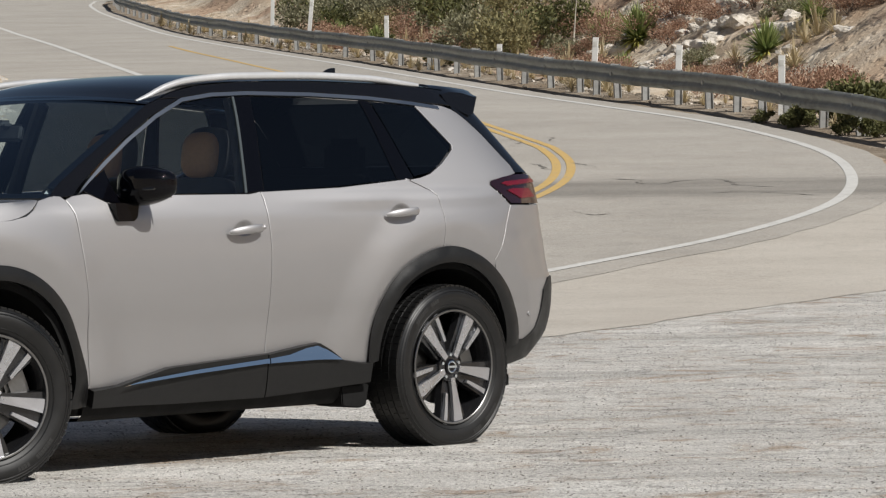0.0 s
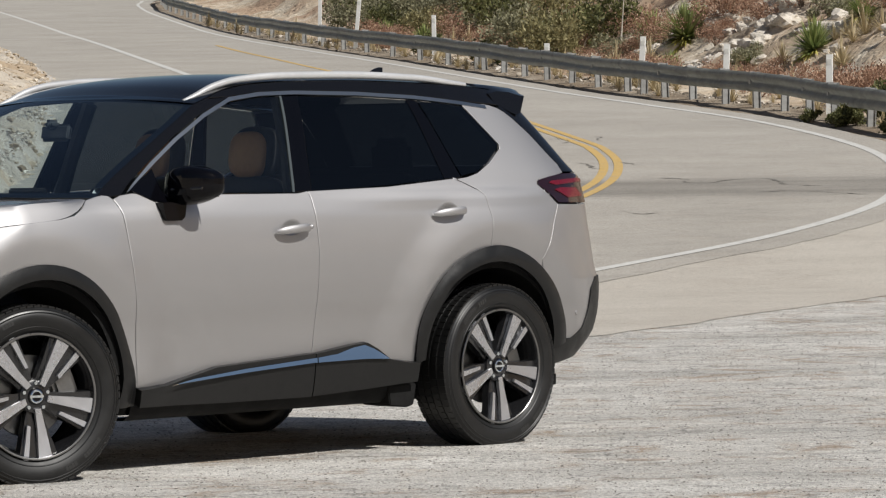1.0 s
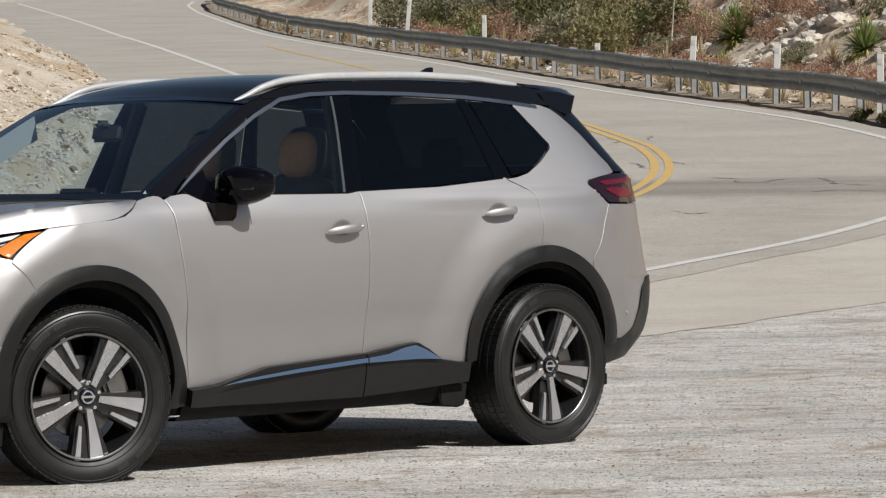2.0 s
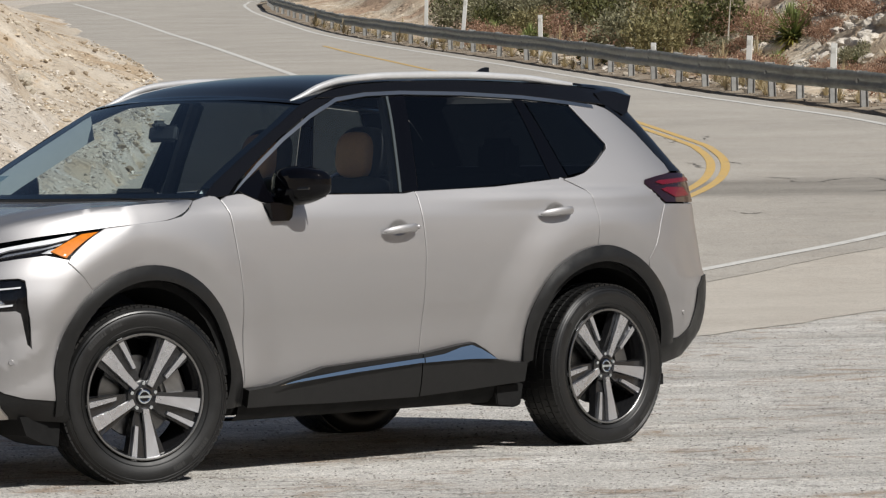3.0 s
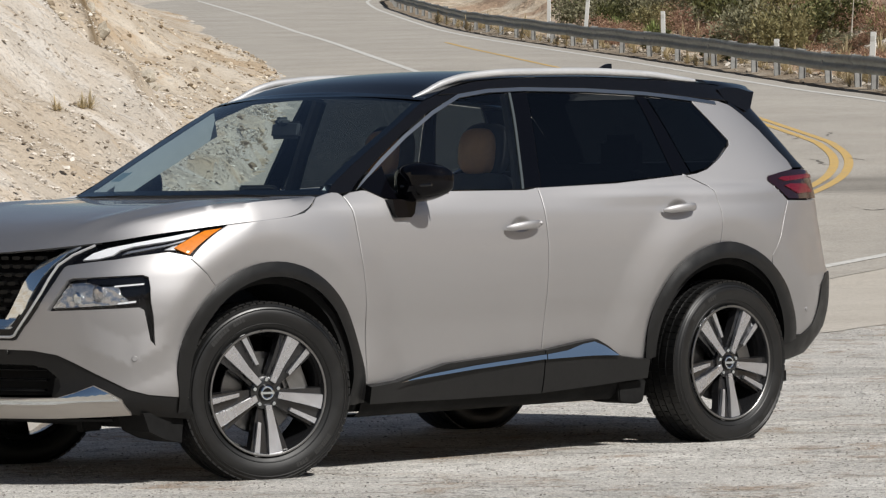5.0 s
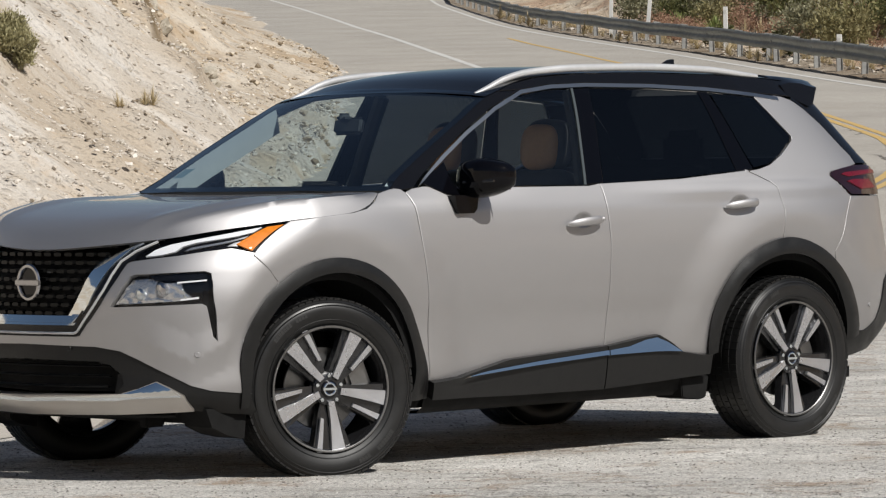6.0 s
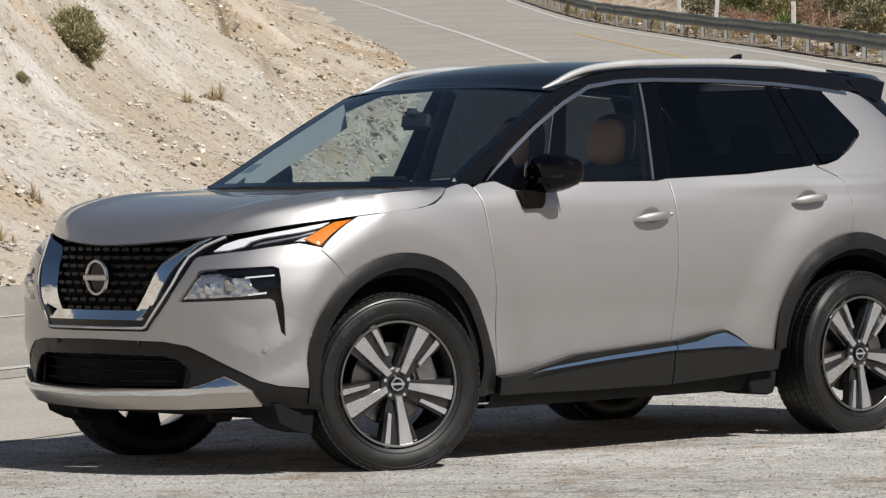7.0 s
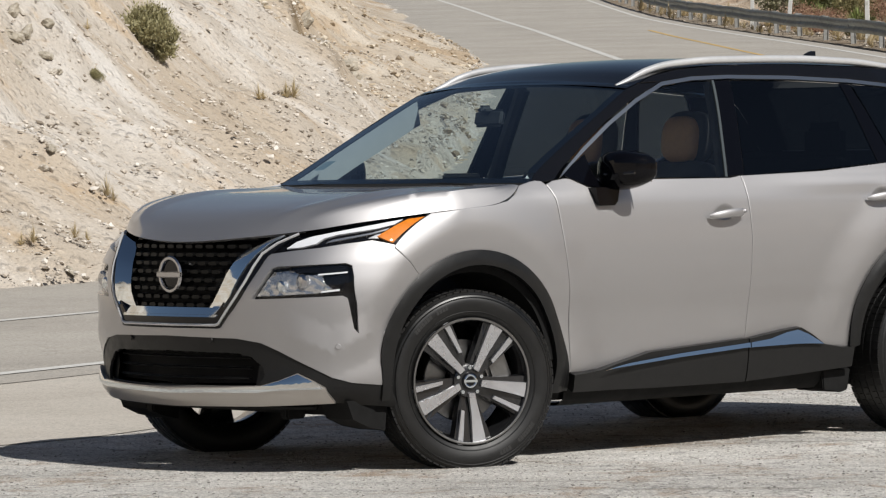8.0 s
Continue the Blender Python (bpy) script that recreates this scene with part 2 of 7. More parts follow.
def glass(name, tint, gloss=0.02, face=0.045, rim=0.94):
    """A thin pane: tinted see-through glass with a reflecting face."""
    m, nt, b = material(name)
    nt.nodes.remove(b)
    clear = nt.nodes.new("ShaderNodeBsdfTransparent")
    clear.inputs["Color"].default_value = (*tint, 1)
    shine = nt.nodes.new("ShaderNodeBsdfGlossy")
    shine.inputs["Roughness"].default_value = gloss
    lw = nt.nodes.new("ShaderNodeLayerWeight")
    lw.inputs["Blend"].default_value = 0.5
    pw = nt.nodes.new("ShaderNodeMath")
    pw.operation, pw.inputs[1].default_value = "POWER", 4.0
    ma = nt.nodes.new("ShaderNodeMath")
    ma.operation, ma.inputs[1].default_value, ma.inputs[2].default_value = "MULTIPLY_ADD", rim, face
    ms = nt.nodes.new("ShaderNodeMixShader")
    nt.links.new(lw.outputs["Facing"], pw.inputs[0])
    nt.links.new(pw.outputs[0], ma.inputs[0])
    nt.links.new(ma.outputs[0], ms.inputs["Fac"])
    nt.links.new(clear.outputs["BSDF"], ms.inputs[1])
    nt.links.new(shine.outputs["BSDF"], ms.inputs[2])
    nt.links.new(ms.outputs["Shader"], nt.nodes["Material Output"].inputs["Surface"])
    return m


CLEAR_GLASS = glass("clear_window_glass", (0.84, 0.94, 0.96), 0.02, 0.11, 0.89)
DOOR_GLASS = glass("door_window_glass", (0.80, 0.86, 0.86), 0.02, 0.075, 0.92)
PRIVACY_GLASS = glass("privacy_glass", (0.060, 0.070, 0.078))
LAMP_GLASS = glass("clear_lamp_lens", (0.95, 0.955, 0.96), 0.02, 0.02, 0.2)
GREY_TRIM = plain("grey_window_trim", (0.055, 0.066, 0.072), 0.8, 0.0, spec=0.08)
STICKER = plain("grey_sticker", (0.20, 0.27, 0.30), 0.6)
TYRE_MARK = plain("tyre_mark", (0.022, 0.022, 0.022), 0.45)
TAR = plain("crack_tar", (0.15, 0.138, 0.12), 0.8, grain=0.4, scale=9)


def leaf_mat(name, dark, light, rough=0.6, trans=0.25):
    """Leaves that differ from one to the next, a little light passing through."""
    m, nt, b = material(name)
    geo = nt.nodes.new("ShaderNodeNewGeometry")
    col = ramp(nt, geo.outputs["Random Per Island"], [(0.0, dark), (0.6, tuple((a + c) / 2 for a, c in zip(dark, light))), (1.0, light)])
    nt.links.new(col, b.inputs["Base Color"])
    b.inputs["Roughness"].default_value = rough
    b.inputs["Specular IOR Level"].default_value = 0.3
    tr = nt.nodes.new("ShaderNodeBsdfTranslucent")
    nt.links.new(col, tr.inputs["Color"])
    ms = nt.nodes.new("ShaderNodeMixShader")
    ms.inputs["Fac"].default_value = trans
    nt.links.new(b.outputs["BSDF"], ms.inputs[1])
    nt.links.new(tr.outputs["BSDF"], ms.inputs[2])
    nt.links.new(ms.outputs["Shader"], nt.nodes["Material Output"].inputs["Surface"])
    return m


LEAF_OLIVE = leaf_mat("olive_leaves", (0.13, 0.115, 0.05), (0.36, 0.32, 0.16), 0.6, 0.35)
LEAF_DARK = leaf_mat("dark_leaves", (0.055, 0.060, 0.022), (0.19, 0.19, 0.075))
LEAF_SAGE = leaf_mat("sage_leaves", (0.16, 0.155, 0.09), (0.36, 0.34, 0.22), 0.6, 0.35)
LEAF_RUST = leaf_mat("rust_brown_seed_heads", (0.22, 0.115, 0.075), (0.50, 0.34, 0.235))
LEAF_YUCCA = leaf_mat("yucca_blades", (0.14, 0.19, 0.06), (0.42, 0.46, 0.18))
LEAF_YELLOW = leaf_mat("yellowed_blades", (0.28, 0.26, 0.06), (0.52, 0.47, 0.14))
LEAF_STRAW = leaf_mat("dry_straw", (0.40, 0.32, 0.18), (0.68, 0.58, 0.39))
LEAF_BANK = leaf_mat("grey_olive_leaves", (0.20, 0.185, 0.09), (0.47, 0.43, 0.25))
BARK = plain("grey_bark", (0.16, 0.125, 0.095), 0.9, grain=0.3, scale=20)
DEADWOOD = plain("bleached_wood", (0.50, 0.45, 0.38), 0.9, grain=0.2, scale=12)
ROCK_PALE = stony("pale_rock", [(0.30, (0.47, 0.42, 0.35)), (0.5, (0.56, 0.51, 0.44)), (0.7, (0.66, 0.62, 0.56))], 1.8, 9.0, 0.006)
ROCK_GREY = stony("grey_rock", [(0.30, (0.34, 0.30, 0.235)), (0.5, (0.42, 0.375, 0.305)), (0.7, (0.50, 0.46, 0.39))], 1.8, 9.0, 0.006)


def island_stone(name, stops):
    m, nt, b = material(name)
    geo = nt.nodes.new("ShaderNodeNewGeometry")
    n = noise_tex(nt, coords(nt), 14, 4, 0.7)
    col = mix(nt, 0.6, ramp(nt, geo.outputs["Random Per Island"], stops), ramp(nt, n, [(0.3, (0.7,)), (0.7, (1.15,))]), "MULTIPLY")
    nt.links.new(col, b.inputs["Base Color"])
    b.inputs["Roughness"].default_value = 0.95
    return m


LOOSE_STONE = island_stone("loose_stones", [(0.0, (0.26, 0.22, 0.175)), (0.12, (0.42, 0.37, 0.31)), (0.6, (0.55, 0.495, 0.43)), (1.0, (0.68, 0.64, 0.58))])
TAN_STONE = island_stone("tan_rubble", [(0.0, (0.20, 0.155, 0.105)), (0.2, (0.36, 0.29, 0.205)), (0.7, (0.50, 0.42, 0.32)), (1.0, (0.64, 0.58, 0.48))])
DEBRIS = island_stone("roadside_debris", [(0.0, (0.07, 0.057, 0.043)), (0.5, (0.18, 0.15, 0.115)), (0.85, (0.32, 0.28, 0.225)), (1.0, (0.55, 0.50, 0.43))])
CHIPS = island_stone("pavement_chips", [(0.0, (0.10, 0.093, 0.085)), (0.25, (0.24, 0.225, 0.20)), (0.55, (0.36, 0.34, 0.31)), (1.0, (0.48, 0.46, 0.43))])
SKID = plain("skid_paint", (0.46, 0.43, 0.40), 0.32, 0.8, 0.3)
SATIN = plain("satin_window_trim", (0.40, 0.42, 0.44), 0.28, 1.0)

# ---------------------------------------------------------------- the land
def smooth(a, b, v):
    t = min(max((v - a) / (b - a), 0.0), 1.0)
    return t * t * (3 - 2 * t)


PROFILE = ((-400, 0.0), (24, 0.0), (36, 0.15), (52, 0.98), (74, 2.27), (140, 5.46), (185, 7.85), (250, 11.4), (420, 19.0))


def grade(y):
    """The height of the road and the pullout: level at first, then climbing away."""
    for (a, za), (b, zb) in zip(PROFILE, PROFILE[1:]):
        if y <= b:
            return za + (zb - za) * (y - a) / (b - a)
    return PROFILE[-1][1]


def spline(points, step=0.5):
    """A smooth curve in the plan through the points, in even steps."""
    pts = [Vector(q) for q in points]
    pts = [pts[0] * 2 - pts[1]] + pts + [pts[-1] * 2 - pts[-2]]
    fine = []
    for p0, p1, p2, p3 in zip(pts, pts[1:], pts[2:], pts[3:]):
        for k in range(40):
            t = k / 40
            fine.append(0.5 * ((2 * p1) + (p2 - p0) * t + (2 * p0 - 5 * p1 + 4 * p2 - p3) * t * t + (3 * p1 - p0 - 3 * p2 + p3) * t ** 3))
    fine.append(pts[-2])
    out, left = [fine[0]], step
    for a, b in zip(fine, fine[1:]):
        d = (b - a).length
        while d >= left and d > 1e-9:
            a = a + (b - a) * (left / d)
            d = (b - a).length
            out.append(a)
            left = step
        left -= d
    return out


def offset(line, by):
    """The curve moved sideways, to its right for plus."""
    out = []
    for k, q in enumerate(line):
        d = (line[min(k + 1, len(line) - 1)] - line[max(k - 1, 0)]).normalized()
        out.append(q + Vector((d.y, -d.x)) * by)
    return out


# the outer edge of the road, round the bend and up the hill
EDGE = spline([(-15.0, 3.0), (-9.6, 14.5), (-4.35, 24.8), (-0.9, 31.35), (2.6, 38.1), (4.75, 42.4), (6.42, 47.35), (7.35, 53.0), (7.55, 58.5),
               (6.9, 65.3), (5.62, 71.4), (4.56, 77.2), (1.93, 98.3), (-2.03, 129.3), (-5.42, 166.0), (-6.75, 183.5), (-7.4, 198.0), (-6.4, 209.0), (2.0, 230.0)])
TOE = spline([(-60.0, 18.0), (-22.0, 31.0), (-9.0, 35.6), (-6.2, 36.3), (-5.4, 37.0), (-4.3, 44.0), (-3.7, 50.0), (-3.7, 60.0), (-4.6, 78.0), (-5.8, 95.0), (-9.6, 130.0), (-15.6, 180.0), (-30.0, 240.0)], 1.0)
RAIL = spline([(26.0, 30.0), (15.5, 42.0), (11.6, 49.0), (9.4, 55.5), (8.45, 62.0), (7.6, 67.9), (6.95, 70.8), (6.1, 74.3), (4.75, 84.0), (3.0, 98.3),
               (1.1, 112.0), (-1.0, 129.0), (-2.9, 147.7), (-4.5, 166.0), (-5.8, 184.0), (-5.6, 203.0), (2.0, 228.0)], 0.25)


def lane(by, low=None):
    """A curve beside the road's outer edge; the road narrows as it climbs away from the bend."""
    out = []
    for k, q in enumerate(EDGE):
        d = (EDGE[min(k + 1, len(EDGE) - 1)] - EDGE[max(k - 1, 0)]).normalized()
        f = 1 - (1 - (0.56 if by > -5 else 0.69)) * smooth(60, 95, q.y) + 0.17 * smooth(140, 180, q.y)
        out.append(q + Vector((d.y, -d.x)) * by * f)
    return out


def side_of(line, px, py):
    """Distances of plan points from a curve: plus on its left, minus on its right."""
    lx, ly = np.array([q.x for q in line]), np.array([q.y for q in line])
    tx, ty = np.gradient(lx), np.gradient(ly)
    out = np.empty(len(px))
    for k in range(0, len(px), 4000):
        dx, dy = px[k:k + 4000, None] - lx, py[k:k + 4000, None] - ly
        d2 = dx * dx + dy * dy
        n = d2.argmin(1)
        r = np.arange(len(n))
        out[k:k + 4000] = np.sqrt(d2[r, n]) * np.sign(tx[n] * dy[r, n] - ty[n] * dx[r, n])
    return out


def axis(stops):
    """Grid lines: (from, to, step) stretches end to end."""
    out = []
    for a, b, s in stops:
        out += list(np.arange(a, b - 1e-6, s))
    return np.array(out + [stops[-1][1]])


def step_np(a, b, v):
    t = np.clip((v - a) / (b - a), 0, 1)
    return t * t * (3 - 2 * t)


def crest_y(px):
    """Where the rib that splits the cut bank crosses each x."""
    return 54.2 + 5.3 * (-4.82 - px)


def heights(px, py):
    """The ground's height at plan points, and where it is bank or brush slope."""
    toe, rail = side_of(TOE, px, py), side_of(RAIL, px, py)
    z = np.interp(py, [q[0] for q in PROFILE], [q[1] for q in PROFILE])
    wob = np.array([noise.fractal((x * 0.16, y * 0.16, 3.1), 1.0, 2.0, 4) for x, y in zip(px, py)])
    fine = np.array([noise.fractal((x * 0.9, y * 0.9, 7.7), 1.0, 2.0, 5) for x, y in zip(px, py)])
    d = toe + 0.5 * wob
    bank = np.where(d > 0, 0.62 * np.clip(d, 0, 9) + 0.5 * np.clip(d - 2.2, 0, 5.5) + 0.42 * np.clip(d - 9, 0, 70), 0)
    bank *= (1 + 0.22 * wob) * (1 - 0.40 * step_np(60, 84, py) - 0.22 * step_np(84, 120, py))
    g = py - crest_y(px) + 0.8 * wob
    bank *= 1 + np.where(d > 0, 0.10 * np.exp(-((g + 1.2) / 1.4) ** 2) - 0.22 * np.exp(-((g - 0.7) / 0.8) ** 2) * step_np(52, 56, py), 0)
    bank *= 1 - 0.10 * step_np(0, 3, g)
    bank += np.where(d > 0, np.clip(d, 0, 1.2) * 0.16 * fine, 0)
    e = -rail - 1.2 + 0.4 * wob
    slope = np.where(e > 0, 0.10 * np.clip(e, 0, 2.5) + 0.55 * np.clip(e - 2.0, 0, 22), 0)
    slope *= 1 + 0.25 * wob
    slope += np.where(e > 0, np.clip(e, 0, 1.5) * 0.14 * fine, 0)
    berm = 0.05 * np.exp(-((rail + 0.25) / 0.55) ** 2) * (1 + 0.9 * fine) * step_np(50, 56, py)
    far = np.hypot(px, py - 20)      # hills close the valley behind and beside
    hill = 62 * step_np(70, 300, far) * (1 - step_np(-10, 60, py)) * (1 + 0.35 * wob)
    return z + bank + slope + berm + hill, d, e


def terrain():
    xs = axis([(-320, -60, 20), (-60, -20, 2.5), (-20, 16, 0.3), (16, 50, 2.0), (50, 330, 20)])
    ys = axis([(-300, -40, 26), (-40, 28, 4), (28, 112, 0.4), (112, 220, 1.5), (220, 700, 24)])
    gx, gy = np.meshgrid(xs, ys)
    px, py = gx.ravel(), gy.ravel()
    z, d, e = heights(px, py)
    verge = step_np(0.25, 0.75, -side_of(EDGE, px, py)) * step_np(52, 56, py)      # the soil comes up level beside the road
    z = z - np.where((d < 0) & (e < 0), 0.08 * (1 - verge), 0.0)
    nx, ny = len(xs), len(ys)
    k = np.arange(nx * ny).reshape(ny, nx)
    quads = np.stack([k[:-1, :-1], k[:-1, 1:], k[1:, 1:], k[1:, :-1]], -1).reshape(-1, 4)
    me = bpy.data.meshes.new("ground")
    me.from_pydata(np.stack([px, py, z], 1).tolist(), [], quads.tolist())
    me.materials.append(DIRT)
    me.materials.append(BRUSH_SOIL)
    me.materials.append(DIRT_TAN)
    me.materials.append(VERGE_SOIL)
    brush = ((e[quads] > -3.2) & (py[quads] > 49)).any(1) | (e[quads] > -0.7).any(1)
    tan = ((d[quads] > -0.1) & (py[quads] > crest_y(px[quads]) + 0.3) & (py[quads] > 50)).all(1) & ~brush
    rail = side_of(RAIL, px, py)
    verge_face = (np.abs(rail[quads] - 0.1) < 1.1).all(1) & (py[quads] > 50).all(1) & brush
    me.polygons.foreach_set("material_index", np.where(verge_face, 3, brush.astype(int) + 2 * tan.astype(int)).tolist())
    me.polygons.foreach_set("use_smooth", [True] * len(quads))
    return tagged(new("ground", me), "dry pale soil with rocky cut bank and brushy slope", "ground", kind="structure")


terrain()


def strip(name, left, right, lift, mat, label, category, rows=6):
    """A paved band between two curves of equal count, laid on the grade."""
    me = bpy.data.meshes.new(name)
    verts, faces = [], []
    for a, b in zip(left, right):
        for j in range(rows + 1):
            q = a.lerp(b, j / rows)
            verts.append((q.x, q.y, grade(q.y) + lift))
    for i in range(len(left) - 1):
        for j in range(rows):
            k = i * (rows + 1) + j
            faces.append((k, k + 1, k + rows + 2, k + rows + 1))
    me.from_pydata(verts, [], faces)
    me.materials.append(mat)
    return tagged(new(name, me), label, category, kind="structure")


def ragged(line, amp):
    """A curve with a crumbled edge."""
    return [q + Vector((noise.fractal((q.x * 0.9, q.y * 0.9, 5.0), 1.0, 2.0, 3), 0)) * amp for q in line]


LOW = next(k for k, q in enumerate(EDGE) if q.y > 42)
strip("road", lane(-12.0), ragged(offset(EDGE, 0.55), 0.07), 0.016, ASPHALT, "worn grey asphalt mountain road with cracks", "road", 10)
strip("shoulder_pavement", offset(EDGE, 0.4)[:LOW + 14], ragged(offset(EDGE, 3.6), 0.16)[:LOW + 14], 0.012, SHOULDER, "dusty tan asphalt shoulder beside the road", "pavement")
strip("line_white_edge", offset(EDGE, -0.07), offset(EDGE, 0.07), 0.021, WHITE_LINE, "worn white painted edge line on the road", "road line", 1)
CENTRE = spline([tuple(q) for q in lane(-3.56)[LOW:] if q.y < 64][::8] + [(2.3, 77.0), (0.30, 94.2), (-0.75, 103.6), (-1.70, 112.0), (-2.5, 120.0)])
NEAR = next(k for k, q in enumerate(CENTRE) if q.y > 80)      # the inner line is worn away beyond
FAR_EDGE = spline([(0.3, 66.0), (-1.0, 77.5), (-2.57, 92.6), (-4.10, 107.2), (-6.15, 126.6), (-8.85, 150.0), (-12.38, 178.7), (-16.0, 206.0)])
strip("line_yellow_outer", offset(CENTRE, 0.035), offset(CENTRE, 0.150), 0.021, YELLOW_LINE, "worn yellow painted centre line on the road", "road line", 1)
strip("line_yellow_inner", offset(CENTRE, -0.150)[:NEAR], offset(CENTRE, -0.035)[:NEAR], 0.021, YELLOW_LINE, "worn yellow painted centre line on the road", "road line", 1)
strip("line_white_far", offset(FAR_EDGE, -0.085), offset(FAR_EDGE, 0.085), 0.021, WHITE_LINE, "worn white painted edge line on the road", "road line", 1)
strip("line_white_near", offset(EDGE, -3.85)[:LOW + 8], offset(EDGE, -3.72)[:LOW + 8], 0.021, WHITE_LINE, "faded pale painted line on the road", "road line", 1)


def pullout():
    ys = axis([(-40, 8, 4), (8, 44, 0.5), (44, 51, 1)])
    verts, faces = [], []
    for y in ys:
        x0 = np.interp(y, [q.y for q in EDGE[:140]], [q.x for q in EDGE[:140]]) + 0.4 if y > 3 else -15
        for j in range(13):
            q = x0 + (30 - x0) * j / 12 if j else x0
            verts.append((q, y, grade(y) + 0.008))
    for i in range(len(ys) - 1):
        for j in range(12):
            k = i * 13 + j
            faces.append((k, k + 1, k + 14, k + 13))
    me = bpy.data.meshes.new("pavement")
    me.from_pydata(verts, [], faces)
    me.materials.append(PULLOUT)
    return tagged(new("pavement", me), "pale streaked chip-sealed asphalt of the roadside pullout", "pavement", kind="structure")


pullout()


def crack(points, width, seed):
    """A ragged tar-dark crack in the road surface."""
    line = spline(points, 0.05)
    left, right = [], []
    for k, q in enumerate(line):
        d = (line[min(k + 1, len(line) - 1)] - line[max(k - 1, 0)]).normalized()
        n = Vector((d.y, -d.x))
        w = width * 0.7 * max(0.10, 0.5 + 1.3 * noise.fractal((k * 0.11, seed, 0.0), 1.0, 2.0, 3)) * (0.2 + min(1.0, k / 5, (len(line) - 1 - k) / 5))
        c = q + n * 0.16 * noise.fractal((k * 0.07, seed, 4.0), 1.0, 2.0, 4)
        left.append(c - n * w)
        right.append(c + n * w)
    strip("road_crack", left, right, 0.021, TAR, "dark ragged crack in the asphalt", "crack", 1)


for k, (points, width) in enumerate((
        ([(4.27, 52.1), (4.55, 51.8), (4.76, 51.1), (5.5, 51.7), (5.86, 50.1), (6.45, 50.3)], 0.035),
        ([(3.50, 55.4), (3.65, 54.9), (3.67, 54.0)], 0.030), ([(4.10, 55.6), (4.26, 55.0), (4.26, 54.3)], 0.030), ([(4.08, 61.7), (4.2, 61.3), (4.22, 60.4)], 0.030),
        ([(3.54, 61.2), (3.68, 60.8), (3.69, 59.9)], 0.028), ([(5.09, 49.0), (5.68, 49.1), (6.47, 48.2)], 0.022), ([(3.41, 46.1), (3.57, 45.5), (3.78, 45.8)], 0.018))):
    crack(points, width, 2.3 * k)

# ---------------------------------------------------------------- the car's skin
# One smooth skin for flanks, nose and tail of the car's left half: s runs round the plan from the middle of the nose (0)
# along the flank to the middle of the tail, z is the height. The car's own axes: x ahead, y to its left, z up, ground at 0.
NOSE_X = ((0.20, 2.105), (0.28, 2.198), (0.36, 2.248), (0.45, 2.235), (0.60, 2.245), (0.72, 2.241), (0.84, 2.208), (0.93, 2.148), (1.00, 2.066), (1.1, 1.89), (1.7, 1.5))
TAIL_X = ((0.20, -1.80), (0.30, -2.10), (0.40, -2.25), (0.50, -2.345), (0.60, -2.365), (0.72, -2.352), (0.78, -2.325), (0.90, -2.293), (1.0, -2.276), (1.10, -2.272), (1.18, -2.27), (1.27, -2.20), (1.40, -2.09), (1.55, -1.965), (1.62, -1.92), (1.7, -1.88))
FLANK = ((0.20, 0.870), (0.30, 0.922), (0.38, 0.939), (0.48, 0.951), (0.60, 0.969), (0.70, 0.990), (0.80, 1.003), (0.90, 1.008), (0.98, 1.004), (1.05, 0.995), (1.10, 0.980),
         (1.18, 0.947), (1.30, 0.892), (1.45, 0.820), (1.56, 0.757), (1.62, 0.715), (1.7, 0.66))
# plan columns: (kind, place, half width); nose: metres behind its tip, tail: metres ahead of its end, flank: x
COLUMNS = (("n", 0.0, 0.0), ("n", 0.024, 0.298), ("n", 0.082, 0.533), ("n", 0.166, 0.702), ("n", 0.286, 0.814), ("n", 0.478, 0.879), ("f", 1.35, 0.892), ("f", 0.85, 0.892),
           ("f", 0.2, 0.890), ("f", -0.5, 0.892), ("f", -1.15, 0.895), ("t", 0.60, 0.880), ("t", 0.345, 0.838), ("t", 0.160, 0.748), ("t", 0.045, 0.48), ("t", 0.0, 0.0))
WHEEL_X, WHEEL_Z, WHEEL_Y = 1.353, 0.357, 0.800


def curve1(table, v):
    """Smooth monotone interpolation in a short table of (place, value)."""
    tx, ty = np.array([q[0] for q in table]), np.array([q[1] for q in table])
    v = np.clip(np.asarray(v, float), tx[0], tx[-1])
    h, d = np.diff(tx), np.diff(ty) / np.diff(tx)
    m = np.zeros(len(tx))
    m[1:-1] = np.where(d[1:] * d[:-1] > 0, 2 * d[1:] * d[:-1] / np.where(d[1:] + d[:-1] == 0, 1, d[1:] + d[:-1]), 0)
    m[0], m[-1] = d[0], d[-1]
    k = np.clip(np.searchsorted(tx, v) - 1, 0, len(h) - 1)
    t = (v - tx[k]) / h[k]
    return ((1 + 2 * t) * (1 - t) ** 2 * ty[k] + t * (1 - t) ** 2 * h[k] * m[k] + t * t * (3 - 2 * t) * ty[k + 1] + t * t * (t - 1) * h[k] * m[k + 1])


# where each column lies along s
KNOTS = np.array([0.0000, 0.3205, 0.5755, 0.7687, 0.9350, 1.1536, 1.5738, 2.0738, 2.7238, 3.4238, 4.0738, 4.6740, 4.9324, 5.1381, 5.4298, 5.9119])
S_END = KNOTS[-1]


def step(a, b, v):
    t = np.clip((v - a) / (b - a), 0, 1)
    return t * t * (3 - 2 * t)


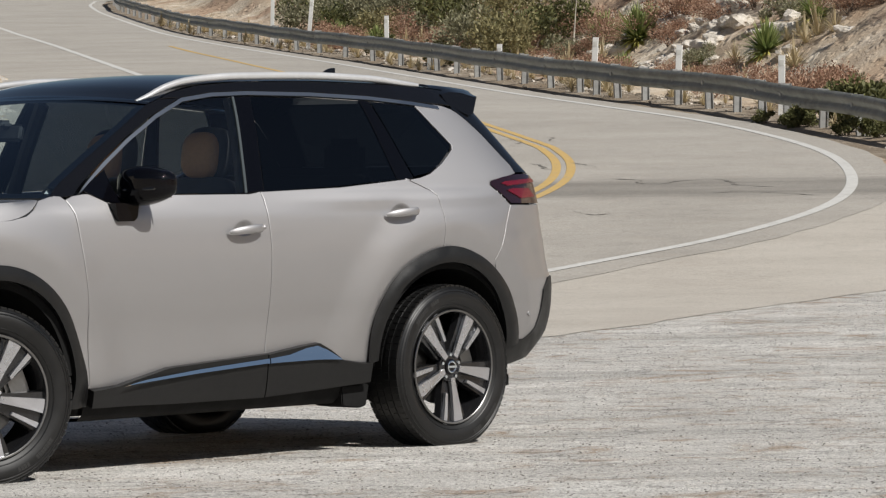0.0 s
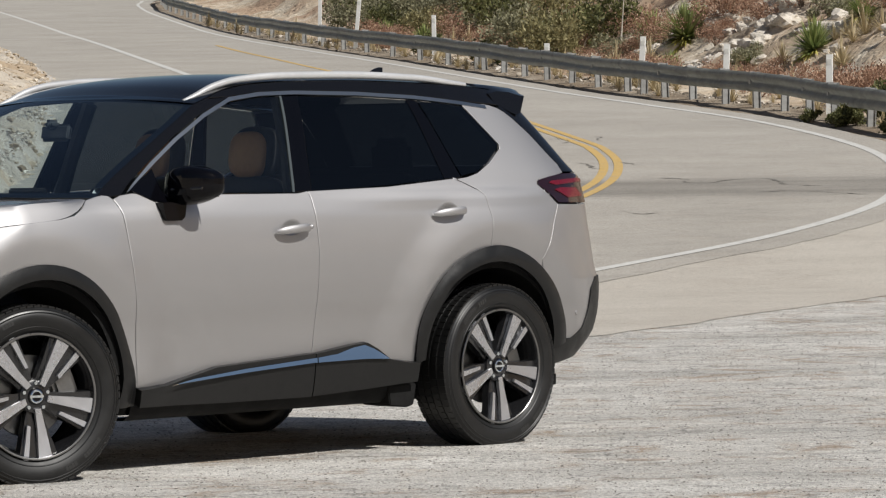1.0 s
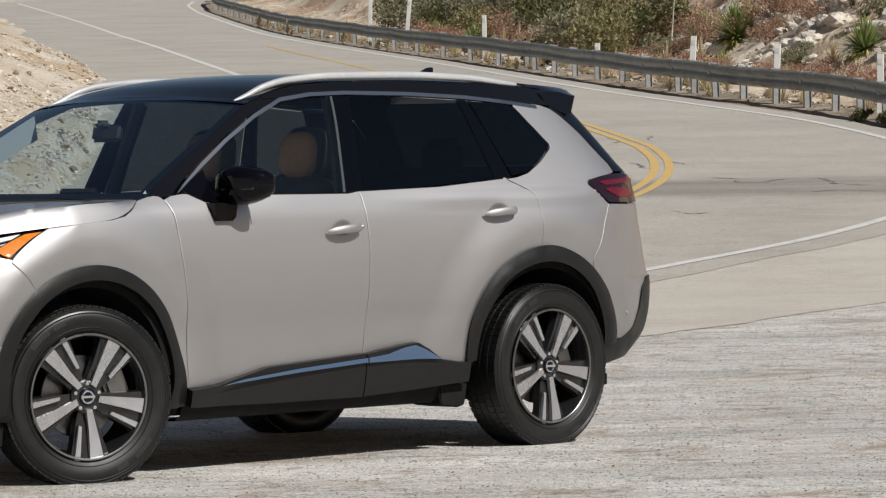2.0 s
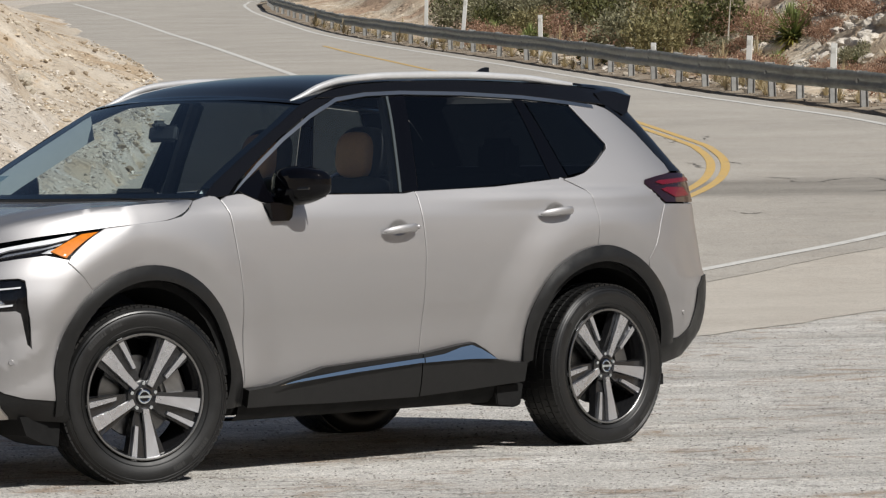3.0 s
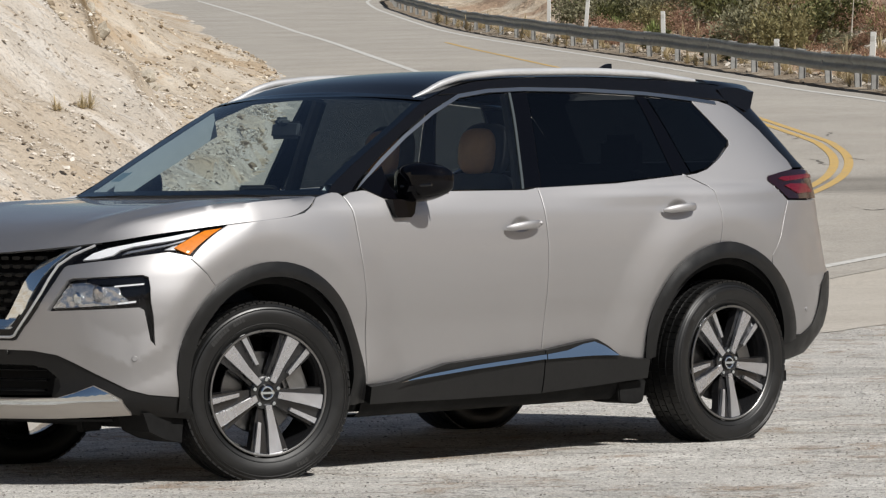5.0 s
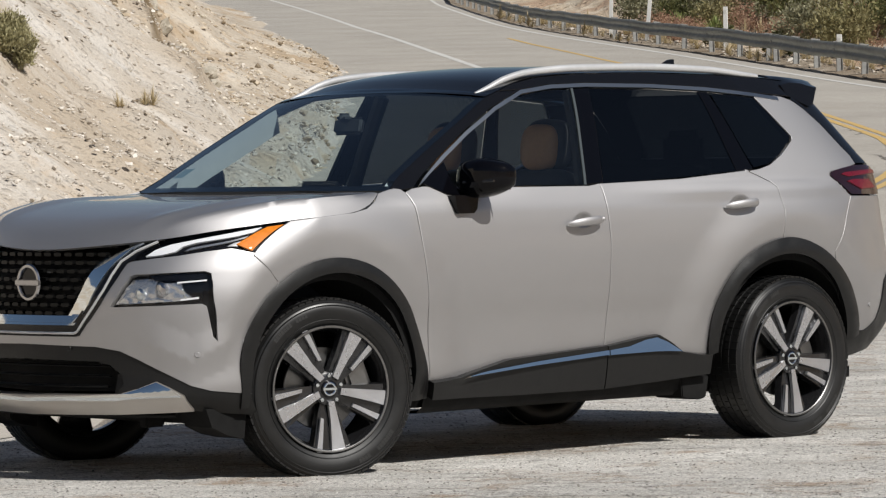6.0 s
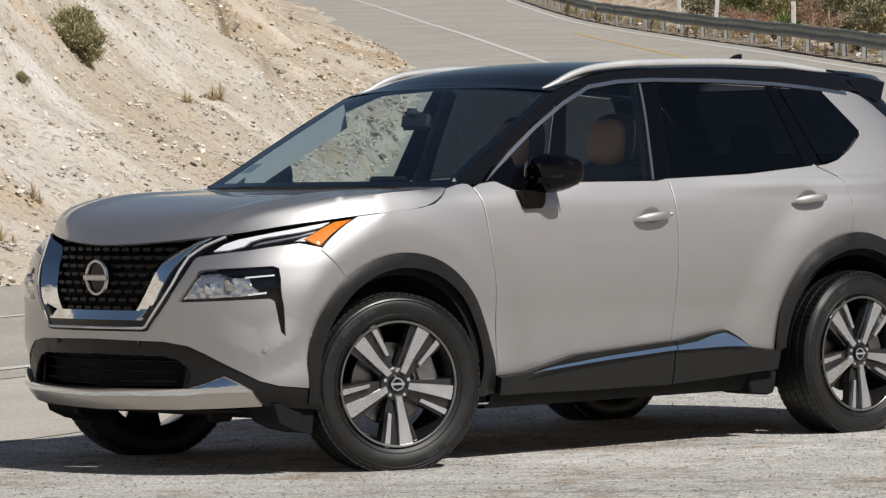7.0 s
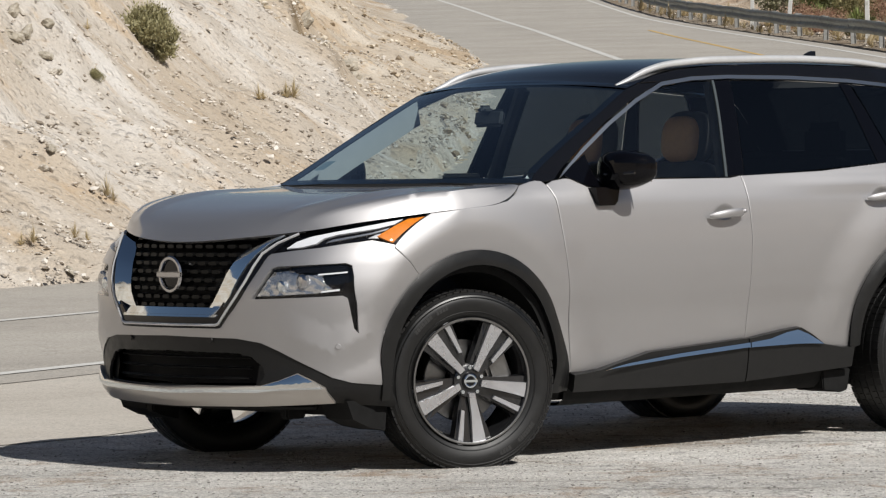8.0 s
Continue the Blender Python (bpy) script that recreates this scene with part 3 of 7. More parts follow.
def skin_raw(s, z):
    s, z = np.broadcast_arrays(np.asarray(s, float), np.asarray(z, float))
    nose, tail, flank = curve1(NOSE_X, z), curve1(TAIL_X, z), curve1(FLANK, z)
    cx, cy = [], []
    for kind, a, w in COLUMNS:
        cx.append(nose - a if kind == "n" else tail + a if kind == "t" else a + 0 * z)
        cy.append(w * flank)
    cx = [cx[1] - 0 * z] + cx + [cx[-2]]
    cy = [-cy[1]] + cy + [-cy[-2]]
    cx, cy = np.array(cx), np.array(cy)
    kk = np.concatenate([[-KNOTS[1]], KNOTS, [2 * KNOTS[-1] - KNOTS[-2]]])
    k = np.clip(np.searchsorted(KNOTS, s, side="right") - 1, 0, len(KNOTS) - 2) + 1
    h = kk[k + 1] - kk[k]
    t = (s - kk[k]) / h

    def pick(c, j):
        return np.take_along_axis(c, (k + j)[None], 0)[0]

    def herm(c):
        p0, p1, pm, p2 = pick(c, 0), pick(c, 1), pick(c, -1), pick(c, 2)
        m0, m1 = (p1 - pm) / (kk[k + 1] - kk[k - 1]), (p2 - p0) / (kk[k + 2] - kk[k])
        return (1 + 2 * t) * (1 - t) ** 2 * p0 + t * (1 - t) ** 2 * h * m0 + t * t * (3 - 2 * t) * p1 + t * t * (t - 1) * h * m1

    x, y = herm(cx), herm(cy)
    # arches swell, the glasshouse narrows towards the windscreen, a crease runs under the windows
    for wx in (WHEEL_X, -WHEEL_X):
        r = np.hypot(x - wx, (z - WHEEL_Z) * 0.95)
        y = y + 0.022 * (1 - step(0.58, 0.80, r)) * (step(0.2, 0.45, z) if wx > 0 else step(0.30, 0.60, z)) * (np.abs(x) < 2.15)
        r2 = np.hypot(x - wx, z - WHEEL_Z)
        y = y - 0.013 * (1 - step(0.50, 0.64, r2)) * step(0.38, 0.62, z) * (np.abs(x) < 2.1)
    y = y - 0.055 * step(0.15, 1.1, x) * step(1.08, 1.22, z)
    y = y + 0.010 * step(1.06, 1.125, z) * (1 - step(1.125, 1.165, z)) * (1 - step(-0.9, -0.2, x)) * (1 - step(1.6, 1.85, -x))
    # a crease folds the bumper's corner under the lamp
    fold = 0.012 * np.clip(1 - np.abs(z - 0.495 - 0.45 * np.abs(s - 0.88)) / 0.10, 0, 1) * step(0.62, 0.78, s) * (1 - step(1.02, 1.12, s))
    x, y = x + 0.65 * fold, y + 0.75 * fold
    return np.stack([x, y, z], -1)


def skin(s, z, lift=0.0):
    """Points and outward normals of the skin."""
    s, z = np.broadcast_arrays(np.asarray(s, float), np.asarray(z, float))
    e = 0.004
    p = skin_raw(s, z)
    ds = skin_raw(np.minimum(s + e, S_END), z) - skin_raw(np.maximum(s - e, 0), z)
    dz = skin_raw(s, z + e) - skin_raw(s, z - e)
    n = np.cross(ds, dz)
    n /= np.linalg.norm(n, axis=-1, keepdims=True) + 1e-12
    return p + n * np.asarray(lift)[..., None], n


_sx = np.linspace(0, S_END, 900)


_memo = {}


def level(z):
    """The skin's plan outline at a height."""
    k = round(float(z), 4)
    if k not in _memo:
        _memo[k] = skin_raw(_sx, np.full(900, k))
    return _memo[k]


def s_of_x(x, z):
    """Where the skin has this x at this height."""
    return float(np.interp(-x, -level(z)[:, 0], _sx))


def s_of_y(y, z):
    """Where the nose has this half width at this height."""
    p = level(z)
    m = _sx < 1.4
    return float(np.interp(y, p[m, 1], _sx[m]))

# ---------------------------------------------------------------- builders
from mathutils.geometry import tessellate_polygon


def part(name, bm, mat, parent=None, label="", smooth_faces=True, bevel=0.0, facing=None):
    """Links a bmesh (or a mesh) as one object, under a thing or a part of it."""
    if isinstance(bm, bmesh.types.BMesh):
        if bevel:
            edges = [e for e in bm.edges if len(e.link_faces) == 2 and e.calc_face_angle() > 0.6]
            bmesh.ops.bevel(bm, geom=edges, offset=bevel, segments=2, affect="EDGES", clamp_overlap=True)
        bmesh.ops.recalc_face_normals(bm, faces=bm.faces[:])
        if facing and sum((f.normal.dot(Vector(facing)) for f in bm.faces)) < 0:
            bmesh.ops.reverse_faces(bm, faces=bm.faces[:])
        me = bpy.data.meshes.new(name)
        bm.to_mesh(me)
        bm.free()
        if smooth_faces:
            me.polygons.foreach_set("use_smooth", [True] * len(me.polygons))
            me.set_sharp_from_angle(angle=radians(38))
    else:
        me = bm
    if not me.materials:
        me.materials.append(mat)
    ob = new(name, me)
    ob.parent = parent
    return tagged(ob, label) if label else ob


def box(size, m=None, bm=None):
    """A box of that size at the pose m, added to bm."""
    bm = bm or bmesh.new()
    bmesh.ops.create_cube(bm, size=1, matrix=(m or Matrix()) @ Matrix.Diagonal((*size, 1)))
    return bm


def prism(outline, depth, m=None, bm=None, taper=1.0):
    """An outline in x, y drawn out along z from 0 to depth."""
    bm = bm or bmesh.new()
    m = m or Matrix()
    cx = sum(q[0] for q in outline) / len(outline)
    cy = sum(q[1] for q in outline) / len(outline)
    a = [bm.verts.new(m @ Vector((x, y, 0))) for x, y in outline]
    b = [bm.verts.new(m @ Vector((cx + (x - cx) * taper, cy + (y - cy) * taper, depth))) for x, y in outline]
    bm.faces.new(a[::-1])
    bm.faces.new(b)
    for k in range(len(a)):
        j = (k + 1) % len(a)
        bm.faces.new((a[k], a[j], b[j], b[k]))
    return bm


def lathe(profile, count=64, m=None, bm=None, closed=False):
    """A profile of (radius, along) turned about the y axis."""
    bm = bm or bmesh.new()
    m = m or Matrix()
    rings = []
    for k in range(count):
        a = 2 * math.pi * k / count
        rings.append([bm.verts.new(m @ Vector((r * math.cos(a), y, r * math.sin(a)))) for r, y in profile])
    n = len(profile)
    for k in range(count):
        p, q = rings[k], rings[(k + 1) % count]
        for j in range(n if closed else n - 1):
            bm.faces.new((p[j], p[(j + 1) % n], q[(j + 1) % n], q[j]))
    return bm


def tube(path, radius, sides=10, bm=None, squash=(1.0, 1.0), up=Vector((0, 0, 1))):
    """A bar along a path; radius may change along it."""
    bm = bm or bmesh.new()
    path = [Vector(q) for q in path]
    rings = []
    for k, q in enumerate(path):
        d = (path[min(k + 1, len(path) - 1)] - path[max(k - 1, 0)]).normalized()
        side = d.cross(up).normalized()
        top = side.cross(d).normalized()
        r = radius[k] if isinstance(radius, (list, tuple)) else radius
        rings.append([bm.verts.new(q + side * (math.cos(a) * r * squash[0]) + top * (math.sin(a) * r * squash[1]))
                      for a in (2 * math.pi * j / sides for j in range(sides))])
    for p, q in zip(rings, rings[1:]):
        for j in range(sides):
            bm.faces.new((p[j], p[(j + 1) % sides], q[(j + 1) % sides], q[j]))
    bm.faces.new(rings[0])
    bm.faces.new(rings[-1][::-1])
    return bm


def dense(poly, most=0.025):
    out = []
    for k, (x, y) in enumerate(poly):
        x2, y2 = poly[(k + 1) % len(poly)]
        n = max(1, math.ceil(math.hypot(x2 - x, y2 - y) / most))
        out += [(x + (x2 - x) * j / n, y + (y2 - y) * j / n) for j in range(n)]
    return out


def shrink(poly, by):
    """The outline drawn in by a gap's half width."""
    area = sum(a[0] * b[1] - b[0] * a[1] for a, b in zip(poly, poly[1:] + poly[:1]))
    sg = 1 if area > 0 else -1
    out = []
    for k, q in enumerate(poly):
        p, r = poly[k - 1], poly[(k + 1) % len(poly)]
        d1 = Vector((q[0] - p[0], q[1] - p[1])).normalized()
        d2 = Vector((r[0] - q[0], r[1] - q[1])).normalized()
        n = Vector((-d1.y - d2.y, d1.x + d2.x)) * sg
        if n.length < 1e-6:
            out.append(q)
            continue
        n.normalize()
        out.append((q[0] + n.x * by, q[1] + n.y * by))
    return out


def clip(poly, ax, at, keep_above):
    out = []
    for k, q in enumerate(poly):
        p = poly[k - 1]
        a, b = (p[ax] - at, q[ax] - at) if keep_above else (at - p[ax], at - q[ax])
        if (a < 0) != (b < 0):
            t = a / (a - b)
            c = [p[0] + (q[0] - p[0]) * t, p[1] + (q[1] - p[1]) * t]
            c[ax] = at
            out.append(tuple(c))
        if b >= 0:
            out.append(q)
    return out


def sheet(name, poly, where, cell=0.035, lip=0.014, gap=0.0022, flip=False, both=False, axis_at=None, rows_only=False):
    """A panel: an outline in a surface's own two coordinates, cut into cells and laid on the surface, with its edge
    folded in by lip. where(a, b) gives points and normals. flip: the car's other side; both: the two halves in one."""
    poly = dense(poly, cell * 0.7)
    soft = (0.0045 if gap > 0.00215 else 0.0020) if 0.002 < gap < 0.0025 and lip else 0.0     # body panels have a rounded edge
    gap += soft - (0.0015 if soft else 0.0)
    if gap:
        inner = shrink(poly, gap)
        if axis_at is not None:
            inner = [(axis_at, i[1]) if abs(q[0] - axis_at) < 1e-6 else i for q, i in zip(poly, inner)]
        poly = inner
    a0, a1 = min(q[0] for q in poly), max(q[0] for q in poly)
    index, pts, faces = {}, [], []
    ka = math.floor(a0 / cell)
    while ka * cell < a1:
        col = clip(clip(poly, 0, ka * cell, True), 0, (ka + 1) * cell, False)
        ka += 1
        if len(col) < 3:
            continue
        b0, b1 = min(q[1] for q in col), max(q[1] for q in col)
        kb = math.floor(b0 / cell)
        while kb * cell < b1:
            c = clip(clip(col, 1, kb * cell, True), 1, (kb + 1) * cell, False)
            kb += 1
            f = []
            for q in c:
                key = (round(q[0], 5), round(q[1], 5))
                if key not in index:
                    index[key] = len(pts)
                    pts.append(key)
                if not f or f[-1] != index[key]:
                    f.append(index[key])
            if len(f) > 1 and f[0] == f[-1]:
                f.pop()
            if len(set(f)) < len(f):   # an outline that touches itself: cut the cell into triangles
                for tri in tessellate_polygon([[Vector((*pts[i], 0)) for i in f]]):
                    g = [f[i] for i in tri]
                    ar = sum(pts[g[i - 1]][0] * pts[g[i]][1] - pts[g[i]][0] * pts[g[i - 1]][1] for i in range(3))
                    if len(set(g)) == 3 and abs(ar) > 2e-7:
                        faces.append(g if ar > 0 else g[::-1])
            elif len(f) > 2:
                ar = sum(pts[f[i - 1]][0] * pts[f[i]][1] - pts[f[i]][0] * pts[f[i - 1]][1] for i in range(len(f)))
                if abs(ar) > 2e-7:
                    faces.append(f if ar > 0 else f[::-1])
    arr = np.array(pts)
    co, no = where(arr[:, 0], arr[:, 1])
    co, no = co.copy(), no.copy()
    if axis_at is not None:
        mid = np.abs(arr[:, 0] - axis_at) < 1e-5
        co[mid, 1] = 0.0
        no[mid, 1] = 0.0
        no[mid] /= np.linalg.norm(no[mid], axis=1, keepdims=True)
    # the folded edge
    count = {}
    for f in faces:
        for i in range(len(f)):
            e = (f[i - 1], f[i])
            count[e] = count.get(e, 0) + 1
    rim = [e for e in count if (e[1], e[0]) not in count]
    if axis_at is not None:
        rim = [e for e in rim if not (mid[e[0]] and mid[e[1]])]
    V, N, F = list(co), list(no), [list(f) for f in faces]
    if lip:
        for a, b in rim:
            d = co[b] - co[a]
            o = np.cross(d, no[a])
            ln = np.linalg.norm(o)
            if ln < 1e-9:
                continue
            o = o / ln
            if soft:
                k = len(V)
                pa, pb = co[a] + (o - no[a] * 0.45) * soft, co[b] + (o - no[b] * 0.45) * soft
                V += [co[a], co[b], pb, pa]
                N += [no[a], no[b], no[b] * 0.65 + o * 0.76, no[a] * 0.65 + o * 0.76]
                F.append([k + 1, k, k + 3, k + 2])
            else:
                pa, pb = co[a], co[b]
            k = len(V)
            V += [pa, pb, pb - no[b] * lip, pa - no[a] * lip]
            N += [o, o, o, o]
            F.append([k + 1, k, k + 3, k + 2])
    V, N = np.array(V), np.array(N)
    # keep the winding in step with the normals
    vote = 0.0
    for f in faces[::max(1, len(faces) // 40)]:
        p, q, r = V[f[0]], V[f[1]], V[f[2]]
        vote += np.dot(np.cross(q - p, r - p), N[f[0]])
    turned = vote < 0
    if turned:
        F = [f[::-1] for f in F]
    mirror = np.array([1, -1, 1.0])
    if both:
        k = len(V)
        F = F + [[i + k for i in f[::-1]] for f in F]
        V, N = np.vstack([V, V * mirror]), np.vstack([N, N * mirror])
    elif flip:
        V, N, F = V * mirror, N * mirror, [f[::-1] for f in F]
    me = bpy.data.meshes.new(name)
    me.from_pydata(V.tolist(), [], F)
    me.polygons.foreach_set("use_smooth", [True] * len(F))
    me.normals_split_custom_set_from_vertices(N.tolist())
    return me


def tilted(lift, slope, z_top, up):
    """On the skin, standing out more towards its foot, with the face turned up by so many degrees."""
    def where(s, z):
        p, n = skin(s, z, lift + slope * np.clip(z_top - z, 0, 1))
        n = n * math.cos(radians(up)) + np.array([0, 0, 1.0]) * math.sin(radians(up))
        return p, n / np.linalg.norm(n, axis=1, keepdims=True)
    return where


def domed(cx, lift):
    """On the skin, rounded across a band that runs about a wheel."""
    def where(s, z):
        p, n = skin(s, z, np.full(len(s), lift))
        away = np.stack([p[:, 0] - cx, 0 * z, p[:, 2] - WHEEL_Z], -1)
        r = np.linalg.norm(away, axis=1, keepdims=True)
        k = np.clip((r - 0.494) / 0.036, -1, 1)
        m = n + (0.26 + 0.40 * k) * away / r
        return p + n * 0.007 * (1 - k * k), m / np.linalg.norm(m, axis=1, keepdims=True)
    return where


def on_skin(lift=0.0):
    return lambda s, z: skin(s, z, np.full(len(s), lift))


def xz(*pts):
    """Outline corners given as (x, z) on the flank."""
    return [(s_of_x(x, z), z) for x, z in pts]


def nz(*pts):
    """Outline corners given as (half width, z) on the nose."""
    return [(s_of_y(y, z), z) for y, z in pts]


def fine_xz(pts, most=0.05):
    """The same for an open run of corners, with points between them."""
    out = []
    for (x, z), (x2, z2) in zip(pts, pts[1:]):
        n = max(1, math.ceil(math.hypot(x2 - x, z2 - z) / most))
        out += [(x + (x2 - x) * j / n, z + (z2 - z) * j / n) for j in range(n)]
    return xz(*(out + [pts[-1]]))


def ring(cx, table, n=40):
    """Points round a wheel from a short table of (degrees from ahead, radius)."""
    a = np.linspace(table[0][0], table[-1][0], n)
    up = table if table[0][0] < table[-1][0] else table[::-1]
    r = curve1(up, a)
    return [(cx + q * math.cos(radians(b)), WHEEL_Z + q * math.sin(radians(b))) for b, q in zip(a, r)]


def arc(cx, r0, r1, a0, a1, n=24, cz=WHEEL_Z):
    """Points round a wheel, degrees from ahead over the top to behind; the radius runs from r0 to r1."""
    out = []
    for k in range(n + 1):
        a, r = radians(a0 + (a1 - a0) * k / n), r0 + (r1 - r0) * k / n
        out.append((cx + r * math.cos(a), cz + r * math.sin(a)))
    return out

# ---------------------------------------------------------------- the car
car = tagged(new("car"), "champagne metallic compact suv with black roof parked on the pullout", "car")
car.matrix_world = pose(-0.727, 18.900, 0.0, 0, 0, -135.43)

LEFT, RIGHT = False, True
DOOR_CUT_A = [(0.905, 1.145), (0.888, 1.08), (0.868, 0.90), (0.842, 0.70), (0.812, 0.45), (0.800, 0.36)]
DOOR_CUT_B = [(-0.205, 1.160), (-0.213, 1.130), (-0.226, 0.90), (-0.226, 0.60), (-0.219, 0.36)]
DOOR_CUT_C = [(-1.130, 1.202), (-1.195, 1.178), (-1.262, 1.150), (-1.287, 1.125), (-1.303, 1.02), (-1.290, 0.90), (-1.290, 0.84)]
SILL_LINE = [(0.800, 0.36), (0.64, 0.372), (0.50, 0.401), (0.36, 0.431), (-0.20, 0.464), (-0.44, 0.492), (-0.53, 0.499), (-0.60, 0.468), (-0.68, 0.420), (-0.80, 0.402), (-0.862, 0.400)]
WINDOW_TOP = [(0.783, 1.180), (0.620, 1.283), (0.456, 1.383), (0.270, 1.478), (0.086, 1.548), (-0.10, 1.570), (-0.317, 1.577), (-0.70, 1.572), (-1.055, 1.556), (-1.354, 1.530)]
WINDOW_REAR = [(-1.354, 1.530), (-1.43, 1.440), (-1.508, 1.352), (-1.500, 1.332), (-1.40, 1.270), (-1.300, 1.224), (-1.22, 1.206), (-1.130, 1.197)]


def body_panels(side):
    def put(name, poly, mat, parent=car, lift=0.0, label="", cell=0.035, lip=0.014, gap=0.0022):
        return part(name, sheet(name, poly, on_skin(lift), cell, lip, gap, flip=side), mat, parent, label)

    # fender
    wheel = arc(WHEEL_X, 0.487, 0.487, 50, 178, 26)
    fender = (fine_xz(DOOR_CUT_A) + xz(*wheel[::-1]) + xz((1.652, 0.795), (1.70, 0.845), (1.764, 0.906))
              + [(1.066, 0.920), (1.091, 1.043)] + fine_xz([(1.545, 1.044), (1.40, 1.056), (1.24, 1.068), (1.16, 1.082), (1.10, 1.112), (1.055, 1.144), (0.93, 1.170)]))
    put("fender", fender, PAINT, cell=0.024)
    # doors
    fd = fine_xz(DOOR_CUT_A) + fine_xz([(0.5, 0.36), (-0.219, 0.36)]) + fine_xz(DOOR_CUT_B[::-1]) + fine_xz([(-0.14, 1.152), (0.40, 1.156), (0.790, 1.168), (0.86, 1.160)])
    front_door = put("front_door", fd, PAINT)
    wheel = arc(-WHEEL_X, 0.487, 0.487, 4, 82, 20)
    rd = fine_xz(DOOR_CUT_B) + fine_xz([(-0.5, 0.36), (-0.868, 0.36)]) + xz(*wheel) + fine_xz(DOOR_CUT_C[::-1][1:]) + fine_xz([(-0.70, 1.172)])
    rear_door = put("rear_door", rd, PAINT, cell=0.024)
    # quarter panel with the rear pillar
    wheel = arc(-WHEEL_X, 0.487, 0.487, 83, 130, 14)
    qp = (fine_xz(DOOR_CUT_C) + xz(*wheel) + [(4.601, 0.828), (4.658, 0.890), (4.711, 0.950), (4.765, 1.02), (4.806, 1.076)]
          + [(4.688, 1.168), (4.700, 1.186), (4.914, 1.212), (4.956, 1.218), (4.984, 1.256), (4.974, 1.300), (4.966, 1.400), (4.940, 1.472), (4.920, 1.498), (4.902, 1.514), (4.855, 1.530)]
          + fine_xz([(-1.50, 1.536)]) + fine_xz(WINDOW_REAR))
    put("quarter_panel", qp, PAINT, cell=0.024, gap=0.0021)
    put("quarter_lining", qp, INTERIOR, car, -0.032, "charcoal lining inside the rear quarter", 0.05, 0.0, 0.0)
    # windows, pillars and their trim
    b_top, b_low = (-0.235, 1.572), (-0.128, 1.156)
    fw = fine_xz([(0.770, 1.180)] + WINDOW_TOP[1:6] + [b_top, b_low] + [(0.40, 1.161)])
    put("front_window", fw, DOOR_GLASS, front_door, -0.006, "clear front door window", 0.05, 0.0, 0.003)
    bp = fine_xz([b_top, (-0.335, 1.576), (-0.232, 1.160), b_low])
    put("window_pillar", bp, PILLAR_BLACK, front_door, -0.002, "gloss black window pillar", 0.05, 0.01)
    put("pillar_trim", fine_xz([b_top, b_low, (b_low[0] + 0.013, b_low[1] + 0.001), (b_top[0] + 0.013, b_top[1])]), GREY_TRIM, front_door, -0.001, "grey frame at the edge of the door window", 0.04, 0.006, 0.0)
    c_top, c_low = (-1.040, 1.557), (-1.130, 1.197)
    rw = fine_xz([(-0.335, 1.577), (-0.70, 1.572), (-1.000, 1.558), (-1.075, 1.200), (-0.70, 1.176), (-0.232, 1.158)])
    put("rear_window", rw, PRIVACY_GLASS, rear_door, -0.006, "dark privacy glass window", 0.05, 0.0, 0.003)
    cp = fine_xz([(-1.000, 1.558), (-1.060, 1.555), (-1.185, 1.208), (-1.130, 1.198), (-1.075, 1.200)])
    put("rear_window_pillar", cp, PILLAR_BLACK, rear_door, -0.003, "gloss black window pillar", 0.05, 0.01)
    qw = fine_xz([(-1.066, 1.555), (-1.354, 1.530), (-1.43, 1.440), (-1.505, 1.352), (-1.498, 1.335), (-1.40, 1.273), (-1.300, 1.227), (-1.190, 1.210)])
    put("quarter_window", qw, PRIVACY_GLASS, car, -0.004, "dark privacy glass quarter window", 0.05, 0.008, 0.004)
    # bright strip over the windows and the dark rail above it
    top = [(x, z) for x, z in WINDOW_TOP] + [(-1.52, 1.512)]
    strip_poly = fine_xz([(0.812, 1.168)] + [(x + (0.016 if x > 0.3 else 0.0), z + (0.008 if x > 0.3 else 0.016)) for x, z in top[1:]] ) + fine_xz(top[::-1])
    put("window_trim", strip_poly, SATIN, car, 0.003, "satin chrome strip over the side windows", 0.03, 0.012, 0.0)
    cant = fine_xz([(x + (0.020 if x > 0.3 else 0.0), z + (0.011 if x > 0.3 else 0.018)) for x, z in WINDOW_TOP[4:]] + [(-1.56, 1.535)])
    cant = cant + [(4.93, 1.528), (4.96, 1.53), (5.00, 1.60)] + fine_xz([(-1.45, 1.618), (-1.2, 1.628), (-0.7, 1.642), (-0.3, 1.638), (-0.05, 1.622), (0.12, 1.595), (0.225, 1.560)])
    put("roof_side", cant, GLOSS_BLACK, car, 0.0, "gloss black roof side", 0.04)
    ap = fine_xz([(0.845, 1.160)] + [(x + 0.020, z + 0.011) for x, z in WINDOW_TOP[1:4]] + [(0.086, 1.566), (0.225, 1.560), (0.300, 1.538), (0.520, 1.420), (0.740, 1.298), (0.93, 1.190), (0.985, 1.155), (0.93, 1.150)])
    put("windscreen_pillar", ap, GLOSS_BLACK, car, 0.0, "gloss black windscreen pillar", 0.03)
    # arch mouldings
    fo = ring(WHEEL_X, ((-8, 0.436), (2, 0.446), (16, 0.478), (33, 0.507), (50, 0.524), (70, 0.530), (84, 0.531), (108, 0.531), (133, 0.524), (160, 0.517), (172, 0.530), (187, 0.555)))
    fi = ring(WHEEL_X, ((189, 0.462), (175, 0.466), (155, 0.470), (125, 0.472), (95, 0.470), (65, 0.462), (40, 0.440), (20, 0.418), (2, 0.405), (-8, 0.402)))
